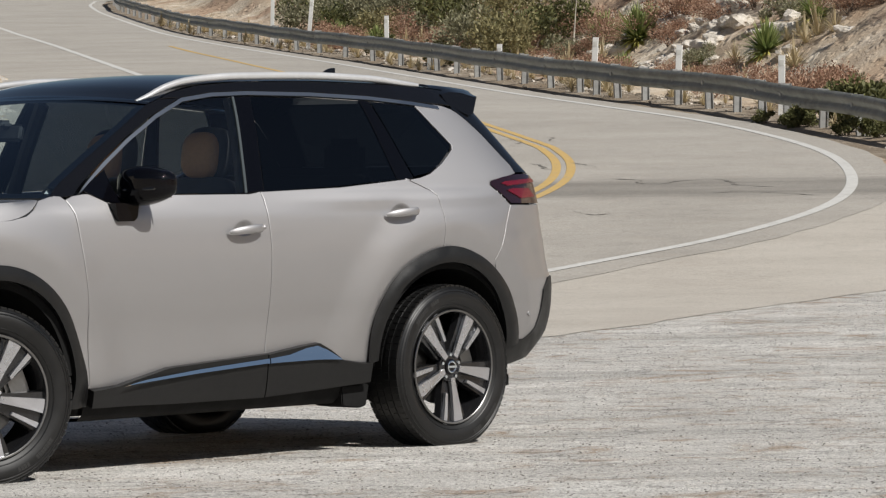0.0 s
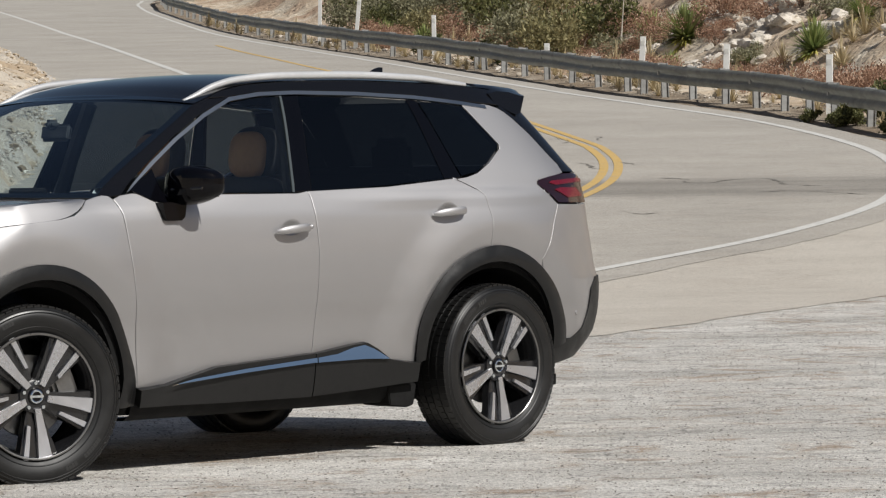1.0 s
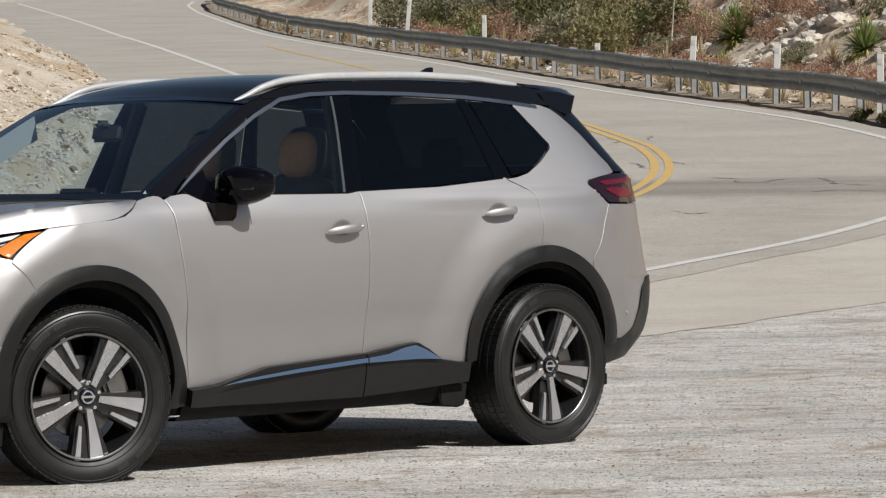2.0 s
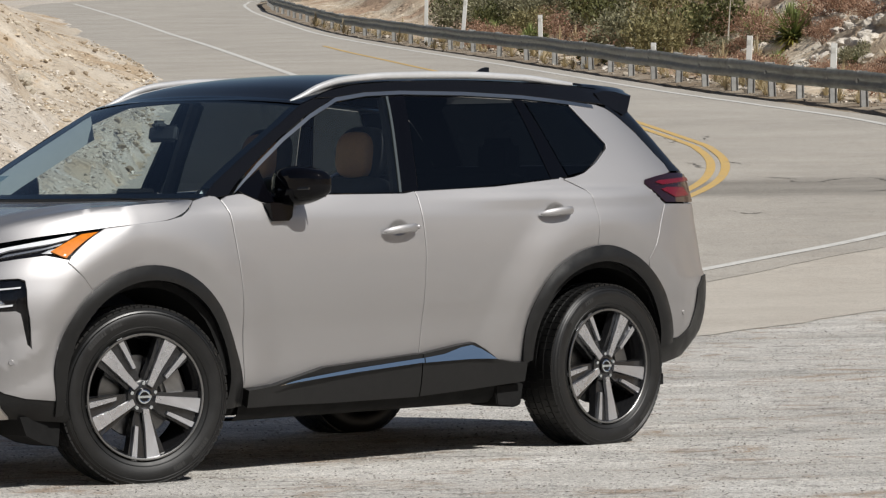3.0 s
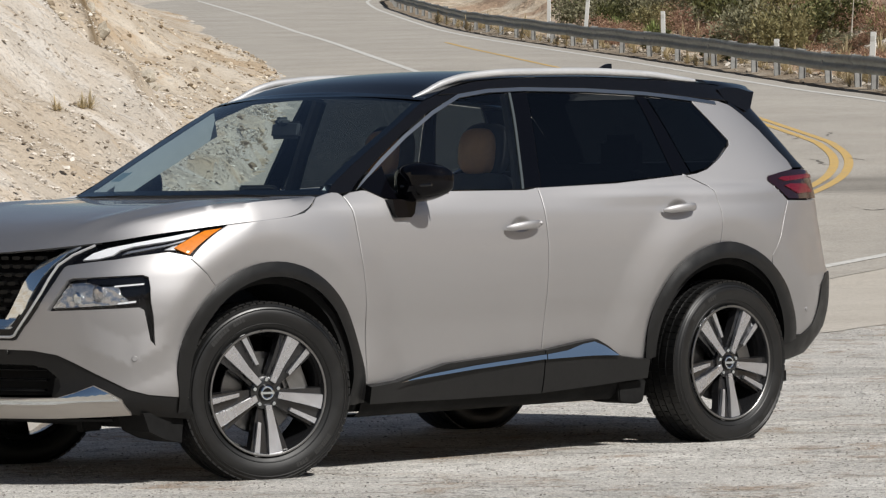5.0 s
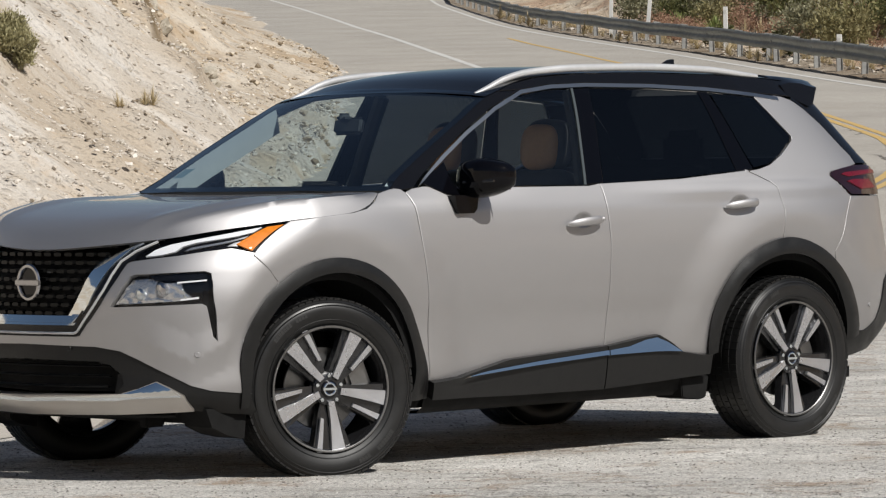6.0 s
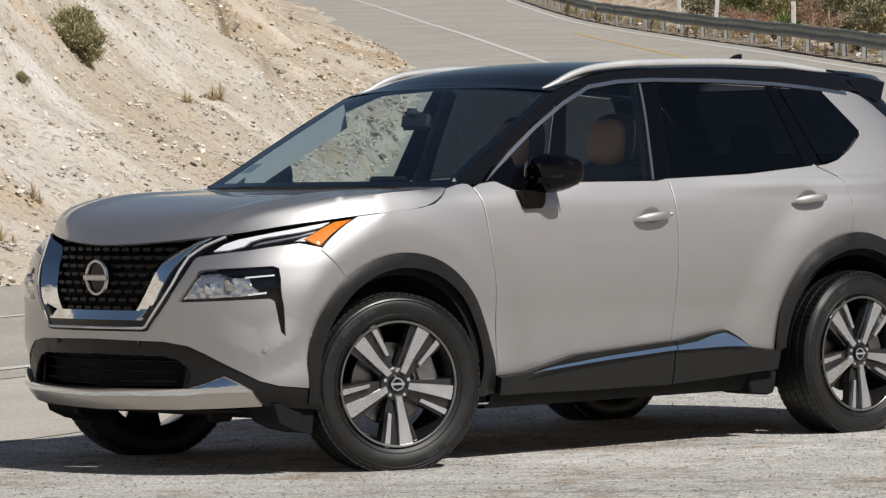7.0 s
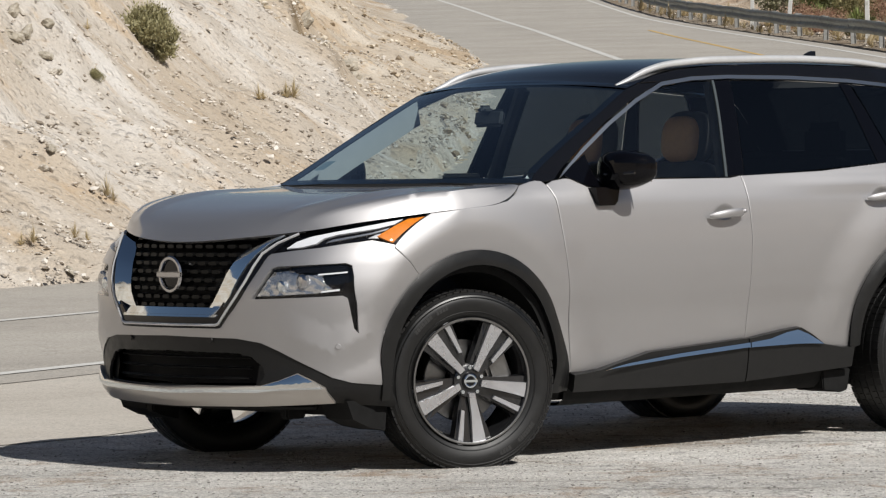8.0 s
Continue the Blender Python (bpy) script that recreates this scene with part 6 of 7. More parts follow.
def pillow(size, m, k=3.0):
    """A plump rounded block."""
    bm = bmesh.new()
    bmesh.ops.create_uvsphere(bm, u_segments=28, v_segments=18, radius=1)
    for v in bm.verts:
        x, y, z = v.co
        d = (abs(x) ** k + abs(y) ** k + abs(z) ** k) ** (1 / k)
        v.co = m @ Vector((x / d * size[0] / 2, y / d * size[1] / 2, z / d * size[2] / 2))
    return bm


def seat(x, y, name="seat"):
    e = new(name)
    e.parent = car
    e.matrix_local = Matrix.Translation((x, y, 0.0))
    tagged(e, "tan leather seat with dark sides")
    part("cushion", rounded((0.52, 0.50, 0.16), Matrix.Translation((0.0, 0, 0.60)) @ Matrix.Rotation(radians(-6), 4, "Y"), 0.05), TAN, e)
    part("backrest", pillow((0.14, 0.34, 0.56), Matrix.Translation((-0.285, 0, 0.88)) @ Matrix.Rotation(radians(-14), 4, "Y"), 4.0), TAN, e)
    part("seat_side", pillow((0.17, 0.53, 0.64), Matrix.Translation((-0.330, 0, 0.91)) @ Matrix.Rotation(radians(-14), 4, "Y"), 4.0), INTERIOR, e, "charcoal seat back")
    part("headrest", pillow((0.10, 0.215, 0.205), Matrix.Translation((-0.385, 0, 1.318)) @ Matrix.Rotation(radians(-8), 4, "Y")), TAN, e, "tan leather headrest")
    part("headrest_back", pillow((0.13, 0.255, 0.235), Matrix.Translation((-0.432, 0, 1.325)) @ Matrix.Rotation(radians(-8), 4, "Y")), INTERIOR, e)
    return e


seat(0.105, 0.415)
seat(-0.06, -0.38)
part("rear_bench", rounded((0.50, 1.24, 0.18), Matrix.Translation((-0.75, 0, 0.62)), 0.05), INTERIOR, car, "charcoal rear bench")
part("rear_backrest", rounded((0.16, 1.24, 0.62), Matrix.Translation((-1.08, 0, 0.95)) @ Matrix.Rotation(radians(-16), 4, "Y"), 0.05), INTERIOR, car)
for y in (0.40, -0.40):
    part("rear_headrest", rounded((0.09, 0.25, 0.17), Matrix.Translation((-1.19, y, 1.30)), 0.04), INTERIOR, car)
part("dashboard", rounded((0.52, 1.40, 0.30), Matrix.Translation((0.86, 0, 0.955)), 0.08), INTERIOR, car, "charcoal dashboard")
part("binnacle", rounded((0.16, 0.36, 0.10), Matrix.Translation((0.66, 0.38, 1.115)), 0.04), INTERIOR, car)
part("screen_display", rounded((0.02, 0.24, 0.13), Matrix.Translation((0.64, 0.0, 1.125)), 0.008), GLOSS_BLACK, car)
part("load_floor", box((0.95, 1.2, 0.05), Matrix.Translation((-1.65, 0, 0.80))), INTERIOR, car)
bm = lathe([(0.185, -0.014), (0.199, 0.0), (0.185, 0.014), (0.171, 0.0)], 40, Matrix.Translation((0.46, 0.38, 1.02)) @ Matrix.Rotation(radians(-65), 4, "Y") @ Matrix.Rotation(radians(90), 4, "X"), closed=True)
box((0.36, 0.03, 0.05), Matrix.Translation((0.46, 0.38, 1.02)) @ Matrix.Rotation(radians(25), 4, "Y") @ Matrix.Rotation(radians(90), 4, "Z") , bm)
part("steering_wheel", bm, INTERIOR, car, "charcoal steering wheel")
part("inside_mirror", rounded((0.030, 0.190, 0.078), Matrix.Translation((0.440, -0.035, 1.425)) @ Matrix.Rotation(radians(-12), 4, "Y"), 0.016), INTERIOR, car, "black inside mirror")
part("mirror_mount", rounded((0.07, 0.05, 0.04), Matrix.Translation((0.465, -0.035, 1.462)), 0.015), INTERIOR, car)
bm = bmesh.new()
grid = []
for i in range(12):
    x = 0.20 - 1.85 * i / 11
    grid.append([bm.verts.new((x, q * 0.60, float(curve1(ROOF_EDGE, x)) - 0.03 + 0.02 * (1 - q * q))) for q in ((j - 6) / 6 for j in range(13))])
for i in range(11):
    for j in range(12):
        bm.faces.new((grid[i][j], grid[i][j + 1], grid[i + 1][j + 1], grid[i + 1][j]))
part("headlining", bm, INTERIOR, car, "dark headlining")
for sg in (1, -1):
    part("door_card", box((1.9, 0.05, 0.45), Matrix.Translation((-0.15, sg * 0.755, 0.88))), INTERIOR, car)
    part("belt_pillar", tube([(-0.20, sg * 0.76, 1.10), (-0.235, sg * 0.70, 1.32), (-0.27, sg * 0.61, 1.56)], 0.035, 8), INTERIOR, car)

# ---------------------------------------------------------------- guard rail and marker posts
def along(line, start, stop, gap):
    """Places along a curve between two heights of y, gap metres apart, with the direction there."""
    out, run = [], 0.0
    for a, b in zip(line, line[1:]):
        if start <= a.y <= stop:
            if run <= 0:
                out.append((a.copy(), (b - a).normalized()))
                run = gap
            run -= (b - a).length
    return out


W_BEAM = ((0.0, -0.156), (0.018, -0.146), (0.050, -0.120), (0.062, -0.085), (0.050, -0.050), (0.012, -0.022), (0.005, 0.0), (0.012, 0.022), (0.050, 0.050), (0.062, 0.085), (0.050, 0.120), (0.018, 0.146), (0.0, 0.156))


def guard_rail():
    thing = tagged(new("guard_rail"), "weathered galvanised steel guard rail on posts beside the road", "guard rail")
    line = [q for q in RAIL if q.y > 33]
    bay = 16
    start = 0
    while start < len(line) - 1:
        end = min(start + bay, len(line) - 1)
        bm = bmesh.new()
        prev = None
        for k in range(start, end + 1):
            d = (line[min(k + 1, len(line) - 1)] - line[max(k - 1, 0)]).normalized()
            left = Vector((-d.y, d.x, 0))
            sag = 0.010 * math.sin(k * 0.21) + 0.008 * math.sin(k * 0.05 + 1)
            c = Vector((line[k].x, line[k].y, grade(line[k].y) + 0.450 + sag)) + left * (0.10 + (0.004 if k == end else 0))
            row = [bm.verts.new(c + left * a + Vector((0, 0, b))) for a, b in W_BEAM]
            if prev:
                for j in range(len(row) - 1):
                    bm.faces.new((prev[j], prev[j + 1], row[j + 1], row[j]))
            prev = row
        bmesh.ops.solidify(bm, geom=bm.faces[:], thickness=0.006)
        part("beam", bm, GALVANISED, thing)
        start = end
    me, block = None, None
    spots = along(RAIL, 33, 66, 1.9) + along(RAIL, 66.1, 76, 1.28) + along(RAIL, 76.1, 92, 2.4) + along(RAIL, 92.1, 200, 3.8)
    for k, (q, d) in enumerate(spots):
        yaw = math.atan2(d.y, d.x)
        if me is None:
            bm = bmesh.new()
            for sx, sz, t in ((0.10, 0.0, 0.0), ):
                box((0.012, 0.11, 0.98), Matrix.Translation((0, 0, 0.120)), bm)
                box((0.075, 0.012, 0.98), Matrix.Translation((0, 0.055, 0.120)), bm)
                box((0.075, 0.012, 0.98), Matrix.Translation((0, -0.055, 0.120)), bm)
            first = part("post", bm, POST_STEEL, thing, smooth_faces=False)
            me = first.data
            bm = box((0.10, 0.09, 0.30), Matrix.Translation((0, 0.075, 0.47)))
            second = part("spacer", bm, POST_STEEL, thing, bevel=0.006)
            block = second.data
            posts = (first, second)
        else:
            posts = tuple(part(n, m_, POST_STEEL, thing) for n, m_ in (("post", me), ("spacer", block)))
        lean = Euler((radians(2.0 * math.sin(k * 2.3)), radians(2.0 * math.sin(k * 1.7)), yaw))
        for o in posts:
            o.matrix_local = Matrix.LocRotScale((q.x, q.y, grade(q.y)), lean, None)
    return thing


guard_rail()


def marker_post(x, y, top, lean):
    e = tagged(new("marker_post"), "white plastic roadside marker post behind the guard rail", "marker post", "roadside marker posts")
    e.matrix_world = Matrix.LocRotScale((x, y, grade(y)), Euler((radians(lean[0]), radians(lean[1]), radians(-20))), None)
    bm = prism([(-0.055, 0.0), (-0.05, -0.012), (0.05, -0.012), (0.055, 0.0), (0.05, 0.014), (0.0, 0.022), (-0.05, 0.014)], top + 0.12, Matrix.Translation((0, 0, -0.12)))
    part("blade", bm, DELINEATOR, e, bevel=0.003)
    part("reflector", box((0.07, 0.006, 0.09), Matrix.Translation((0, -0.014, top - 0.12))), plain("aged_reflector", (0.62, 0.62, 0.58), 0.3) if "aged_reflector" not in bpy.data.materials else bpy.data.materials["aged_reflector"], e)
    return e


for x, y, top, lean in ((6.1, 77.4, 0.99, (1, 4)), (7.1, 72.1, 0.97, (-1, 3)), (8.2, 66.7, 0.97, (1, 1)), (3.1, 100.6, 1.07, (0, 0)), (0.5, 120.5, 1.50, (1, 2)), (1.4, 112.8, 1.35, (0, 6)), (4.9, 86.0, 0.70, (0, 1))):
    marker_post(x, y, top, lean)


# ---------------------------------------------------------------- plants and stones
def leaf_mesh(name, n, radius, height, size, mat, seed, lobes=7, stretch=2.2, upward=0.4):
    """A crown of many small leaves in uneven lobes with gaps between them."""
    rng = np.random.default_rng(seed)
    cen = rng.normal(size=(lobes, 3)) * np.array([radius * 0.5, radius * 0.5, height * 0.20])
    cen[:, 2] = np.abs(cen[:, 2]) + height * rng.uniform(0.28, 0.70, lobes)
    rad = rng.uniform(0.26, 0.52, lobes) * radius
    pick = rng.integers(0, lobes, n)
    d = rng.normal(size=(n, 3))
    d /= np.linalg.norm(d, axis=1, keepdims=True)
    r = rng.uniform(0.35, 1.0, n) ** 0.5 * (1 + 0.18 * rng.normal(size=n))
    p = cen[pick] + d * (rad[pick] * r)[:, None] * np.array([1, 1, 0.85])
    p[:, 2] = np.clip(p[:, 2], 0.02, None)
    a = d * 0.7 + rng.normal(size=(n, 3)) * 0.6 + np.array([0, 0, upward])
    a /= np.linalg.norm(a, axis=1, keepdims=True)
    b = np.cross(a, rng.normal(size=(n, 3)))
    b /= np.linalg.norm(b, axis=1, keepdims=True)
    s = size * rng.uniform(0.6, 1.35, n)[:, None]
    quad = np.stack([p - a * s * stretch / 2, p + b * s * 0.5, p + a * s * stretch / 2, p - b * s * 0.5], 1)
    me = bpy.data.meshes.new(name)
    me.from_pydata(quad.reshape(-1, 3).tolist(), [], np.arange(n * 4).reshape(n, 4).tolist())
    me.materials.append(mat)
    return me


def stems(n, radius, height, seed, thick=0.022):
    rng = random.Random(seed)
    bm = bmesh.new()
    for k in range(n):
        a = rng.uniform(0, 2 * math.pi)
        r = radius * rng.uniform(0.35, 0.8)
        h = height * rng.uniform(0.5, 0.9)
        path = [(0.05 * math.cos(a), 0.05 * math.sin(a), -0.05), (r * 0.4 * math.cos(a) + rng.uniform(-.05, .05), r * 0.4 * math.sin(a), h * 0.45), (r * math.cos(a + 0.3), r * math.sin(a + 0.3), h)]
        tube(path, [thick, thick * 0.7, thick * 0.3], 5, bm)
    return bm


def shrub(name, label, category, group, n, radius, height, size, mat, seed, lobes=7, stretch=2.2, upward=0.4):
    e = tagged(new(name), label, category, group)
    part("branches", stems(7, radius * 0.8, height * 0.8, seed, 0.016), BARK, e)
    part("crown", leaf_mesh("crown", n, radius, height, size, mat, seed, lobes, stretch, upward), mat, e)
    return e


def blades(name, n, length, width, mat, seed, low=-5, high=88, curl=0.25):
    """Stiff or soft blades that spring from one foot."""
    rng = np.random.default_rng(seed)
    verts, faces = [], []
    for k in range(n):
        az, el = rng.uniform(0, 2 * math.pi), radians(rng.uniform(low, high))
        ln, w = length * rng.uniform(0.6, 1.1), width * rng.uniform(0.7, 1.2)
        d = np.array([math.cos(az) * math.cos(el), math.sin(az) * math.cos(el), math.sin(el)])
        side = np.array([-math.sin(az), math.cos(az), 0])
        f = len(verts)
        for t, ww in ((0.0, 0.8), (0.35, 1.0), (0.7, 0.7), (1.0, 0.06)):
            c = d * ln * t + np.array([0, 0, -curl * ln * t * t * math.cos(el)]) + np.array([0, 0, 0.04])
            verts += [(c - side * w * ww / 2).tolist(), (c + side * w * ww / 2).tolist()]
        faces += [(f + 2 * i, f + 2 * i + 1, f + 2 * i + 3, f + 2 * i + 2) for i in range(3)]
    me = bpy.data.meshes.new(name)
    me.from_pydata(verts, [], faces)
    me.materials.append(mat)
    return me


def ground_z(pts):
    px, py = np.array([q[0] for q in pts], float), np.array([q[1] for q in pts], float)
    return heights(px, py)[0]


def scatter(first, spots, seed, sink=0.04):
    """Copies of a thing at plan spots (x, y, scale), each turned its own way."""
    rng = random.Random(seed)
    zs = ground_z(spots)
    for k, ((x, y, s), z) in enumerate(zip(spots, zs)):
        m = Matrix.LocRotScale((x, y, z - sink * s), Euler((rng.uniform(-.08, .08), rng.uniform(-.08, .08), rng.uniform(0, 6.28))), None)
        if k == 0:
            first.matrix_world = m
            first.scale = (s,) * 3
        else:
            o = copy_thing(first, m)
            o.scale = (s, s, s * rng.uniform(0.85, 1.15))


def rail_x(y):
    ys = [q.y for q in RAIL]
    return float(np.interp(y, ys, [q.x for q in RAIL]))


rng = random.Random(11)
# olive shrubs that crowd behind the far stretch of the rail
spots = [[], [], []]
for k in range(150):
    y = rng.uniform(84, 128)
    x = rail_x(y) + rng.uniform(1.7, 8.0)
    if x < 0.0715 * y and rng.random() < 0.42:
        spots[k % 3].append((x, y, rng.uniform(0.55, 1.15)))
for k, q in enumerate(spots):
    scatter(shrub("shrub", "dense olive green chaparral shrub on the slope behind the rail", "shrub", "olive shrubs", 2600, 1.10, 1.15, 0.050, (LEAF_OLIVE, LEAF_DARK, LEAF_SAGE)[k], 20 + k, 9), q, 30 + k)
# rust-brown low shrubs
spots = [[], []]
for k in range(175):
    y = rng.uniform(56, 118) if k < 140 else rng.uniform(70, 96)
    spots[k % 2].append((rail_x(y) + rng.uniform(1.3, 13.0) * (1.0 if y < 95 else 0.5), y, rng.uniform(0.55, 1.25)))
for k, q in enumerate(spots):
    scatter(shrub("buckwheat", "low rust-brown dried shrub on the slope", "shrub", "rust-brown shrubs", 2300, 0.62, 0.52, 0.024, LEAF_RUST, 40 + k, 8, 1.8, 0.8), q, 50 + k)
# grey-green sage and dark bushes close behind the rail
spots = [(rail_x(y) + d, y, s) for y, d, s in ((70, 6.5, 1.0), (73, 9.0, 1.1), (77, 10.5, 1.3), (68, 8.5, 0.9), (81, 7.0, 0.9), (88, 9.5, 1.2), (65, 6.0, 0.8), (92, 3.0, 0.8))] + [(rail_x(y) + rng.uniform(1.6, 10.0), y, rng.uniform(0.3, 0.75)) for y in [rng.uniform(62, 96) for k in range(22)]]
scatter(shrub("sage_bush", "grey-green sage bush on the slope", "shrub", "sage bushes", 1800, 0.75, 0.85, 0.05, LEAF_SAGE, 61, 8), spots, 62)
spots = [(7.69, 64.8, 0.30), (7.90, 63.4, 0.38), (8.02, 63.3, 0.44), (8.16, 63.3, 0.36), (8.42, 61.0, 0.36), (8.62, 60.5, 0.42), (8.78, 59.7, 0.34)] + [(rail_x(y) + d, y, s) for y, d, s in ((64.8, 0.75, 0.80), (63.8, 0.9, 0.95), (61.8, 0.8, 0.85), (60.6, 0.9, 0.75), (66.2, 0.7, 0.5), (78.6, 0.7, 0.6), (96.0, 0.8, 0.8), (104.0, 0.8, 0.9), (58.5, 1.0, 0.8), (64.0, 3.4, 1.1), (61.0, 3.8, 1.2))]
scatter(shrub("dark_bush", "dark green leafy bush at the foot of the guard rail", "shrub", "dark bushes by the rail", 1300, 0.55, 0.60, 0.06, LEAF_DARK, 64, 7, 1.9), spots, 65)


def yucca():
    e = tagged(new("yucca"), "spiky green yucca with yellowed lower blades", "yucca", "yuccas on the slope")
    part("blade_rosette", blades("blade_rosette", 340, 0.60, 0.040, LEAF_YUCCA, 3, 0, 84, 0.16), LEAF_YUCCA, e)
    part("dry_skirt", blades("dry_skirt", 150, 0.50, 0.040, LEAF_YELLOW, 4, -25, 25, 0.35), LEAF_YELLOW, e, "yellowed lower blades")
    return e


scatter(yucca(), [(7.60, 92.9, 1.15), (7.95, 88.7, 1.35), (8.30, 89.6, 1.1), (9.38, 78.5, 1.2), (8.46, 81.2, 0.6), (10.3, 78.6, 0.9), (7.3, 84.6, 0.8), (11.0, 82.0, 0.9), (10.1, 86.5, 0.8), (2.3, 117.5, 1.0), (3.2, 112.0, 0.9), (6.3, 84.0, 0.5)], 70)


def tuft():
    e = tagged(new("grass_tuft"), "dry straw-coloured grass tuft", "grass", "dry grass tufts")
    part("grass_clump", blades("grass_clump", 90, 0.42, 0.012, LEAF_STRAW, 5, 25, 88, 0.5), LEAF_STRAW, e)
    return e


spots = []
for k in range(150):
    y = rng.uniform(56, 150)
    spots.append((rail_x(y) + rng.choice((-0.12, 0.25, 0.5, 0.8, 1.1, 1.6)) + rng.uniform(-0.15, 0.25), y, rng.uniform(0.5, 1.25)))
for k in range(140):
    y = rng.uniform(58, 110)
    spots.append((rail_x(y) + rng.uniform(1.2, 12), y, rng.uniform(0.8, 1.7)))
scatter(tuft(), spots, 71)
scatter(tuft(), [(-5.8, 37.35, 0.40), (-5.7, 37.4, 0.30), (-6.1, 36.95, 0.40), (-6.2, 36.9, 0.30), (-5.83, 39.55, 0.50), (-5.78, 39.6, 0.35), (-5.42, 48.77, 0.45), (-5.20, 50.45, 0.75), (-5.26, 50.3, 0.6), (-5.38, 48.85, 0.35), (-6.76, 44.67, 0.35), (-6.5, 43.4, 0.3)], 72)


def rock_mesh(name, mat, seed, level=3, rough=0.35):
    bm = bmesh.new()
    bmesh.ops.create_icosphere(bm, subdivisions=level, radius=1)
    for v in bm.verts:
        n = v.co.normalized()
        cut = max(abs(n.x + 0.4 * n.y), abs(n.y - 0.3 * n.z), abs(n.z)) ** -0.6
        v.co = n * cut * (1 + rough * noise.fractal(n * 1.3 + Vector((seed * 3.1, 0, 0)), 1.0, 2.0, 4))
        v.co.z *= 0.68
    me = bpy.data.meshes.new(name)
    bm.to_mesh(me)
    bm.free()
    me.materials.append(mat)
    me.polygons.foreach_set("use_smooth", [True] * len(me.polygons))
    me.set_sharp_from_angle(angle=radians(20))
    return me


def rocks(mat, label, spots, seed, group):
    zs = ground_z(spots)
    r = random.Random(seed)
    kinds = [rock_mesh("rock", mat, seed + k) for k in range(3)]
    for k, ((x, y, s), z) in enumerate(zip(spots, zs)):
        o = tagged(new("rock", kinds[k % 3]), label, "rock", group)
        o.matrix_world = Matrix.LocRotScale((x, y, z - 0.12 * s), Euler((r.uniform(-.3, .3), r.uniform(-.3, .3) + (0.5 if x < 0 else 0.0), r.uniform(0, 6.28))), (s, s * r.uniform(0.7, 1.1), s * r.uniform(0.7, 1.0)))


rocks(ROCK_PALE, "pale boulder half buried in the brushy slope", [(8.6 + rng.uniform(-1.6, 3.0), 82 + rng.uniform(-9, 9), 0.05 + 0.19 * rng.random() ** 2) for k in range(120)], 80, "pale boulders")
rocks(ROCK_PALE, "large pale boulder in the brushy slope", [(8.0 + rng.uniform(-0.7, 0.9), 82.5 + rng.uniform(-2.5, 3.5), rng.uniform(0.12, 0.24)) for k in range(22)], 82, "large pale boulders")
rocks(ROCK_PALE, "large pale boulder in the brushy slope", [(x + rng.uniform(-0.35, 0.35), y + rng.uniform(-1.2, 1.2), rng.uniform(0.14, 0.30)) for x, y in ((8.75, 87.2), (8.9, 89.5), (9.05, 81.9), (8.95, 83.4), (8.9, 77.9), (9.7, 84.0)) for k in range(4)], 83, "large pale boulders")
rocks(ROCK_PALE, "pale angular stone on the scree slope", [(-5.2 - rng.uniform(0, 1.9) ** 1.2, rng.uniform(37.5, 58), rng.uniform(0.025, 0.06)) for k in range(36)], 84, "scree stones")
rocks(ROCK_GREY, "grey-brown stone on the scree slope", [(-6.34, 39.54, 0.05), (-7.09, 42.7, 0.085), (-6.89, 42.69, 0.07), (-6.77, 42.64, 0.06), (-7.08, 42.1, 0.05), (-7.25, 42.85, 0.08), (-6.95, 43.2, 0.08), (-7.17, 42.5, 0.09), (-5.3, 45.8, 0.06), (-5.75, 36.75, 0.05)], 88, "grey stones")
# rocks added along the rib, standing in for its dark shaded ledge
rocks(ROCK_GREY, "rock added along the rib of the cut bank for its shaded ledge", [(-4.85 - 0.115 * k + rng.uniform(-.05, .05), 54.2 + 5.3 * 0.115 * k + rng.uniform(-.3, .3), rng.uniform(0.07, 0.16)) for k in range(22)], 86, "rib rocks")

# olive bushes and dry weeds on the cut bank
bank_bush = shrub("bank_bush", "grey-green bush rooted on the pale cut bank", "shrub", "bank bushes", 9000, 0.62, 0.95, 0.020, LEAF_BANK, 91, 12, 3.2, 0.9)
scatter(bank_bush, [(-6.46, 47.45, 0.78), (-6.51, 43.31, 0.17)], 92, 0.42)


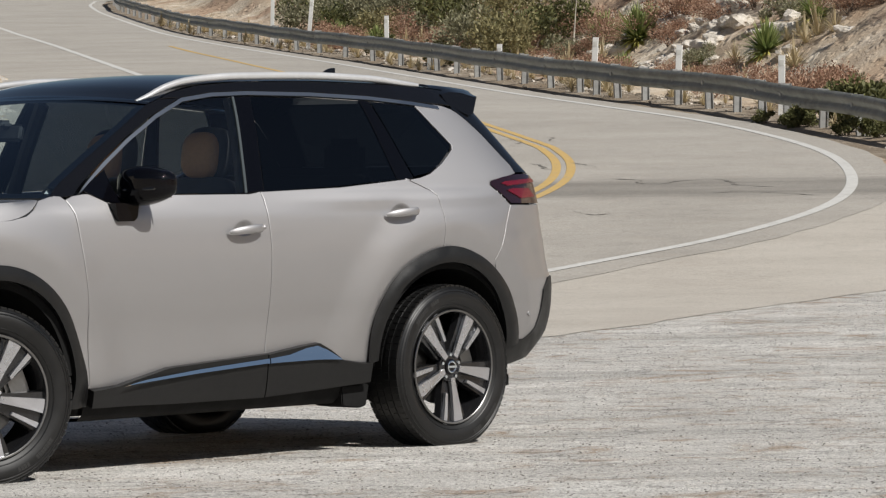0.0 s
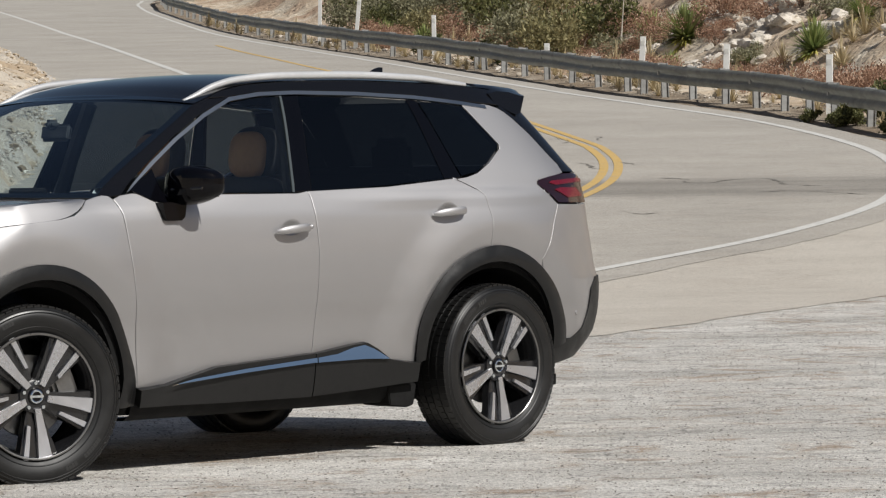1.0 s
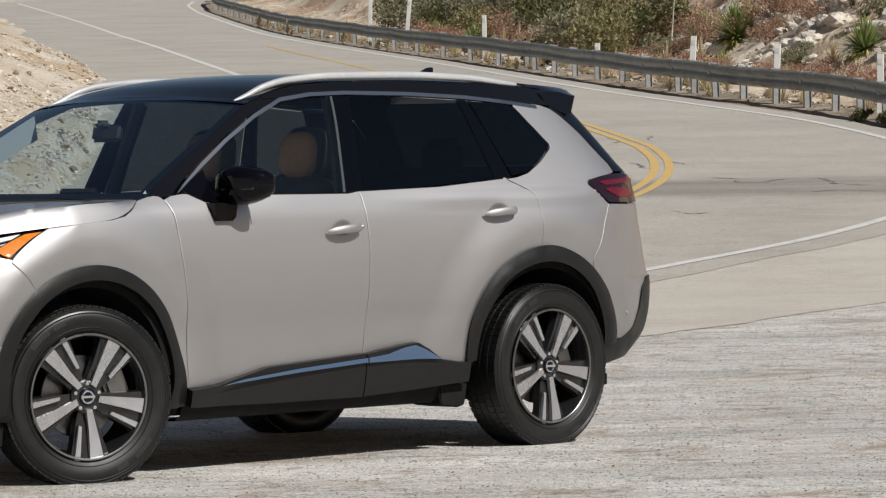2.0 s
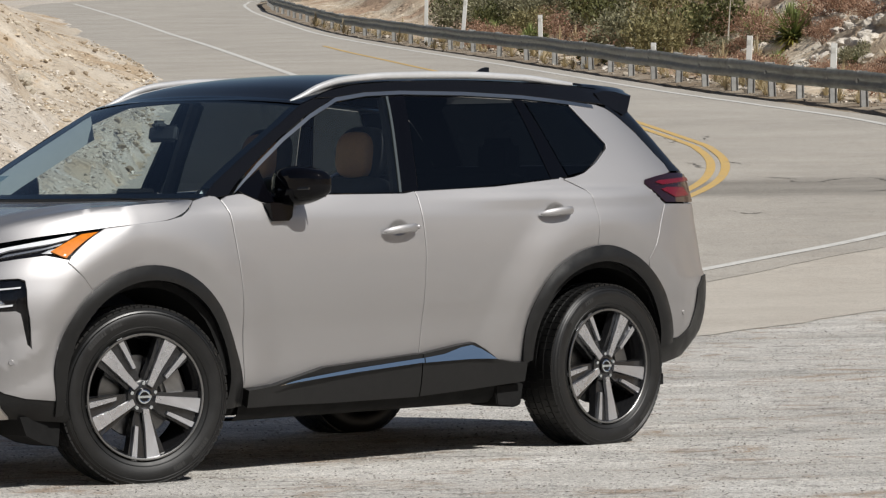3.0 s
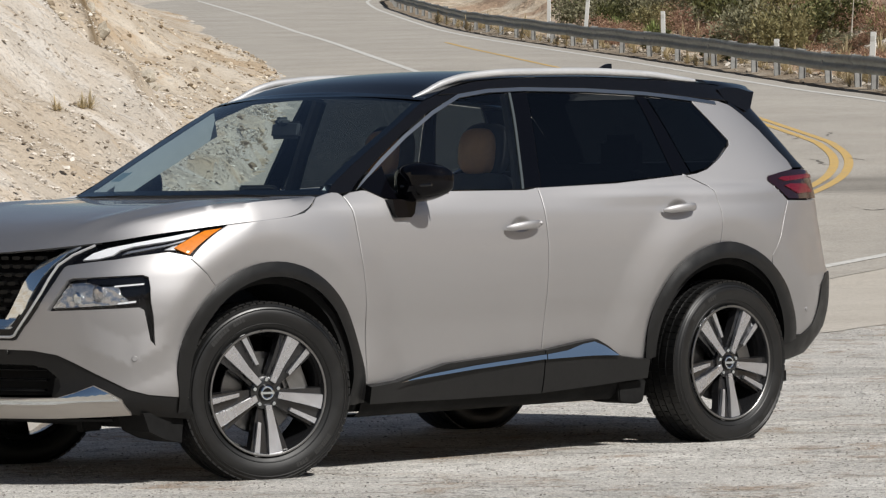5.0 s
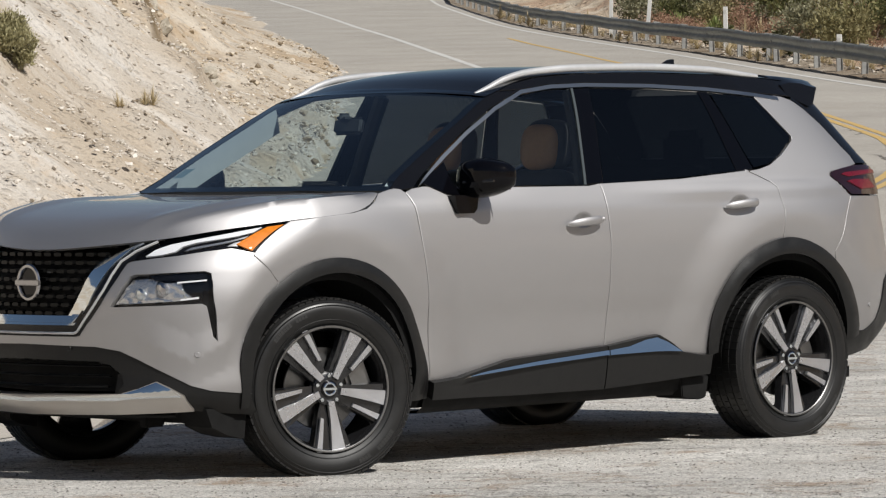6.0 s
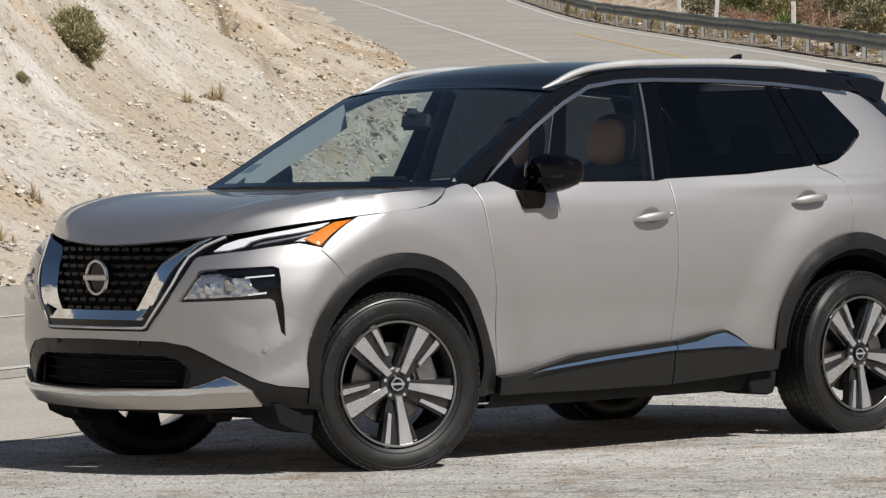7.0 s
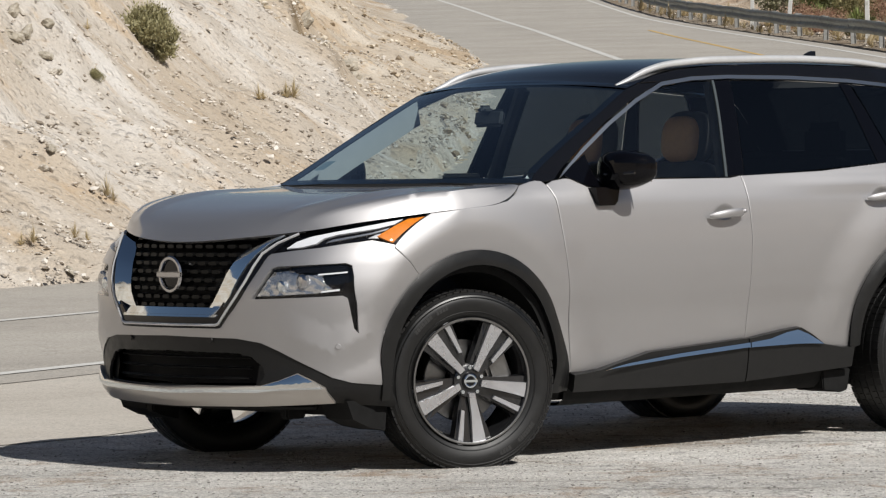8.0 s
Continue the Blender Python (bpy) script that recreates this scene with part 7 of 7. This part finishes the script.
def loose_stones(name, count, region, sizes, seed, label, mat=None):
    """Small stones strewn over a slope, one joined mesh."""
    rng = np.random.default_rng(seed)
    bm = bmesh.new()
    bmesh.ops.create_icosphere(bm, subdivisions=1, radius=1)
    base = np.array([v.co[:] for v in bm.verts])
    tri = np.array([[v.index for v in f.verts] for f in bm.faces])
    bm.free()
    x, y = region(rng, count)
    z = heights(x, y)[0]
    s = sizes[0] + (sizes[1] - sizes[0]) * rng.power(0.35, count) ** 2.0
    if mat is CHIPS:
        s = rng.uniform(sizes[0], sizes[1], count)
    nv = len(base)
    jit = base[None] * (1 + 0.30 * rng.normal(size=(count, nv, 1))) * np.stack([s, s * rng.uniform(0.6, 1, count), s * rng.uniform(0.35, 0.7, count)], 1)[:, None]
    a = rng.uniform(0, 6.28, count)
    ca, sa = np.cos(a)[:, None], np.sin(a)[:, None]
    if mat is CHIPS:
        z = np.interp(y, [q[0] for q in PROFILE], [q[1] for q in PROFILE]) + 0.008
        road = side_of(EDGE, x, y) > -3.7
        z = np.where(road, z - 0.2, z)
    out = np.stack([jit[..., 0] * ca - jit[..., 1] * sa + x[:, None], jit[..., 0] * sa + jit[..., 1] * ca + y[:, None], jit[..., 2] + (z + 0.1 * s)[:, None]], -1)
    faces = (tri[None] + (np.arange(count) * nv)[:, None, None]).reshape(-1, 3)
    me = bpy.data.meshes.new(name)
    me.from_pydata(out.reshape(-1, 3).tolist(), [], faces.tolist())
    me.materials.append(mat or LOOSE_STONE)
    return tagged(new(name, me), label, "stones", kind="stuff")


def bank_region(rng, n):
    y = 36.3 + 30 * rng.power(0.8, n)
    toe = np.interp(y, [q.y for q in TOE][20:90], [q.x for q in TOE][20:90])
    return toe - rng.power(0.7, n) * 3.6 + 0.1, y


def talus_region(rng, n):
    y = 54 + 70 * rng.power(0.75, n)
    toe = np.interp(y, [q.y for q in TOE][20:], [q.x for q in TOE][20:])
    return toe - rng.power(0.8, n) * 4.5 + 0.15, y


def rail_region(rng, n):
    y = rng.uniform(55, 150, n)
    x = np.interp(y, [q.y for q in RAIL], [q.x for q in RAIL]) + rng.normal(0.55, 0.32, n)
    return x, y


loose_stones("bank_stones", 20000, bank_region, (0.006, 0.042), 101, "loose pale stones strewn over the scree slope")
loose_stones("bank_rubble", 2400, bank_region, (0.012, 0.046), 105, "half-buried angular rubble on the scree slope")
loose_stones("talus_stones", 9000, talus_region, (0.012, 0.085), 106, "loose tan rubble beside the climbing road", TAN_STONE)
loose_stones("roadside_stones", 3400, rail_region, (0.012, 0.085), 102, "loose stones and debris along the guard rail", DEBRIS)
loose_stones("verge_stones", 500, rail_region, (0.012, 0.09), 103, "pale stones along the guard rail")


def pullout_region(rng, n):
    y = 12.5 + 26 * rng.power(0.75, n)
    return y * rng.uniform(-0.185, 0.165, n), y


loose_stones("pavement_chips", 48000, pullout_region, (0.0028, 0.0066), 104, "loose chippings strewn over the pullout", CHIPS)
# bleached sticks
for k, (x, y, a, ln) in enumerate(((7.7, 90.0, 0.6, 1.5), (9.1, 84.0, 0.9, 1.4), (10.2, 87.5, -0.5, 1.6), (8.5, 91.0, 1.3, 1.1), (6.9, 93.0, 1.5, 1.6))):
    z = float(ground_z([(x, y)])[0])
    stick = part("dead_branch", tube([(0, 0, -0.05), (ln * 0.4 * math.cos(a), 0.1, ln * 0.4 * math.sin(a)), (ln * math.cos(a), 0.0, ln * abs(math.sin(a)))], [0.028, 0.020, 0.008], 6), DEADWOOD)
    stick.matrix_world = Matrix.Translation((x, y, z))
    tagged(stick, "bleached dead branch among the shrubs", "branch", "dead branches")
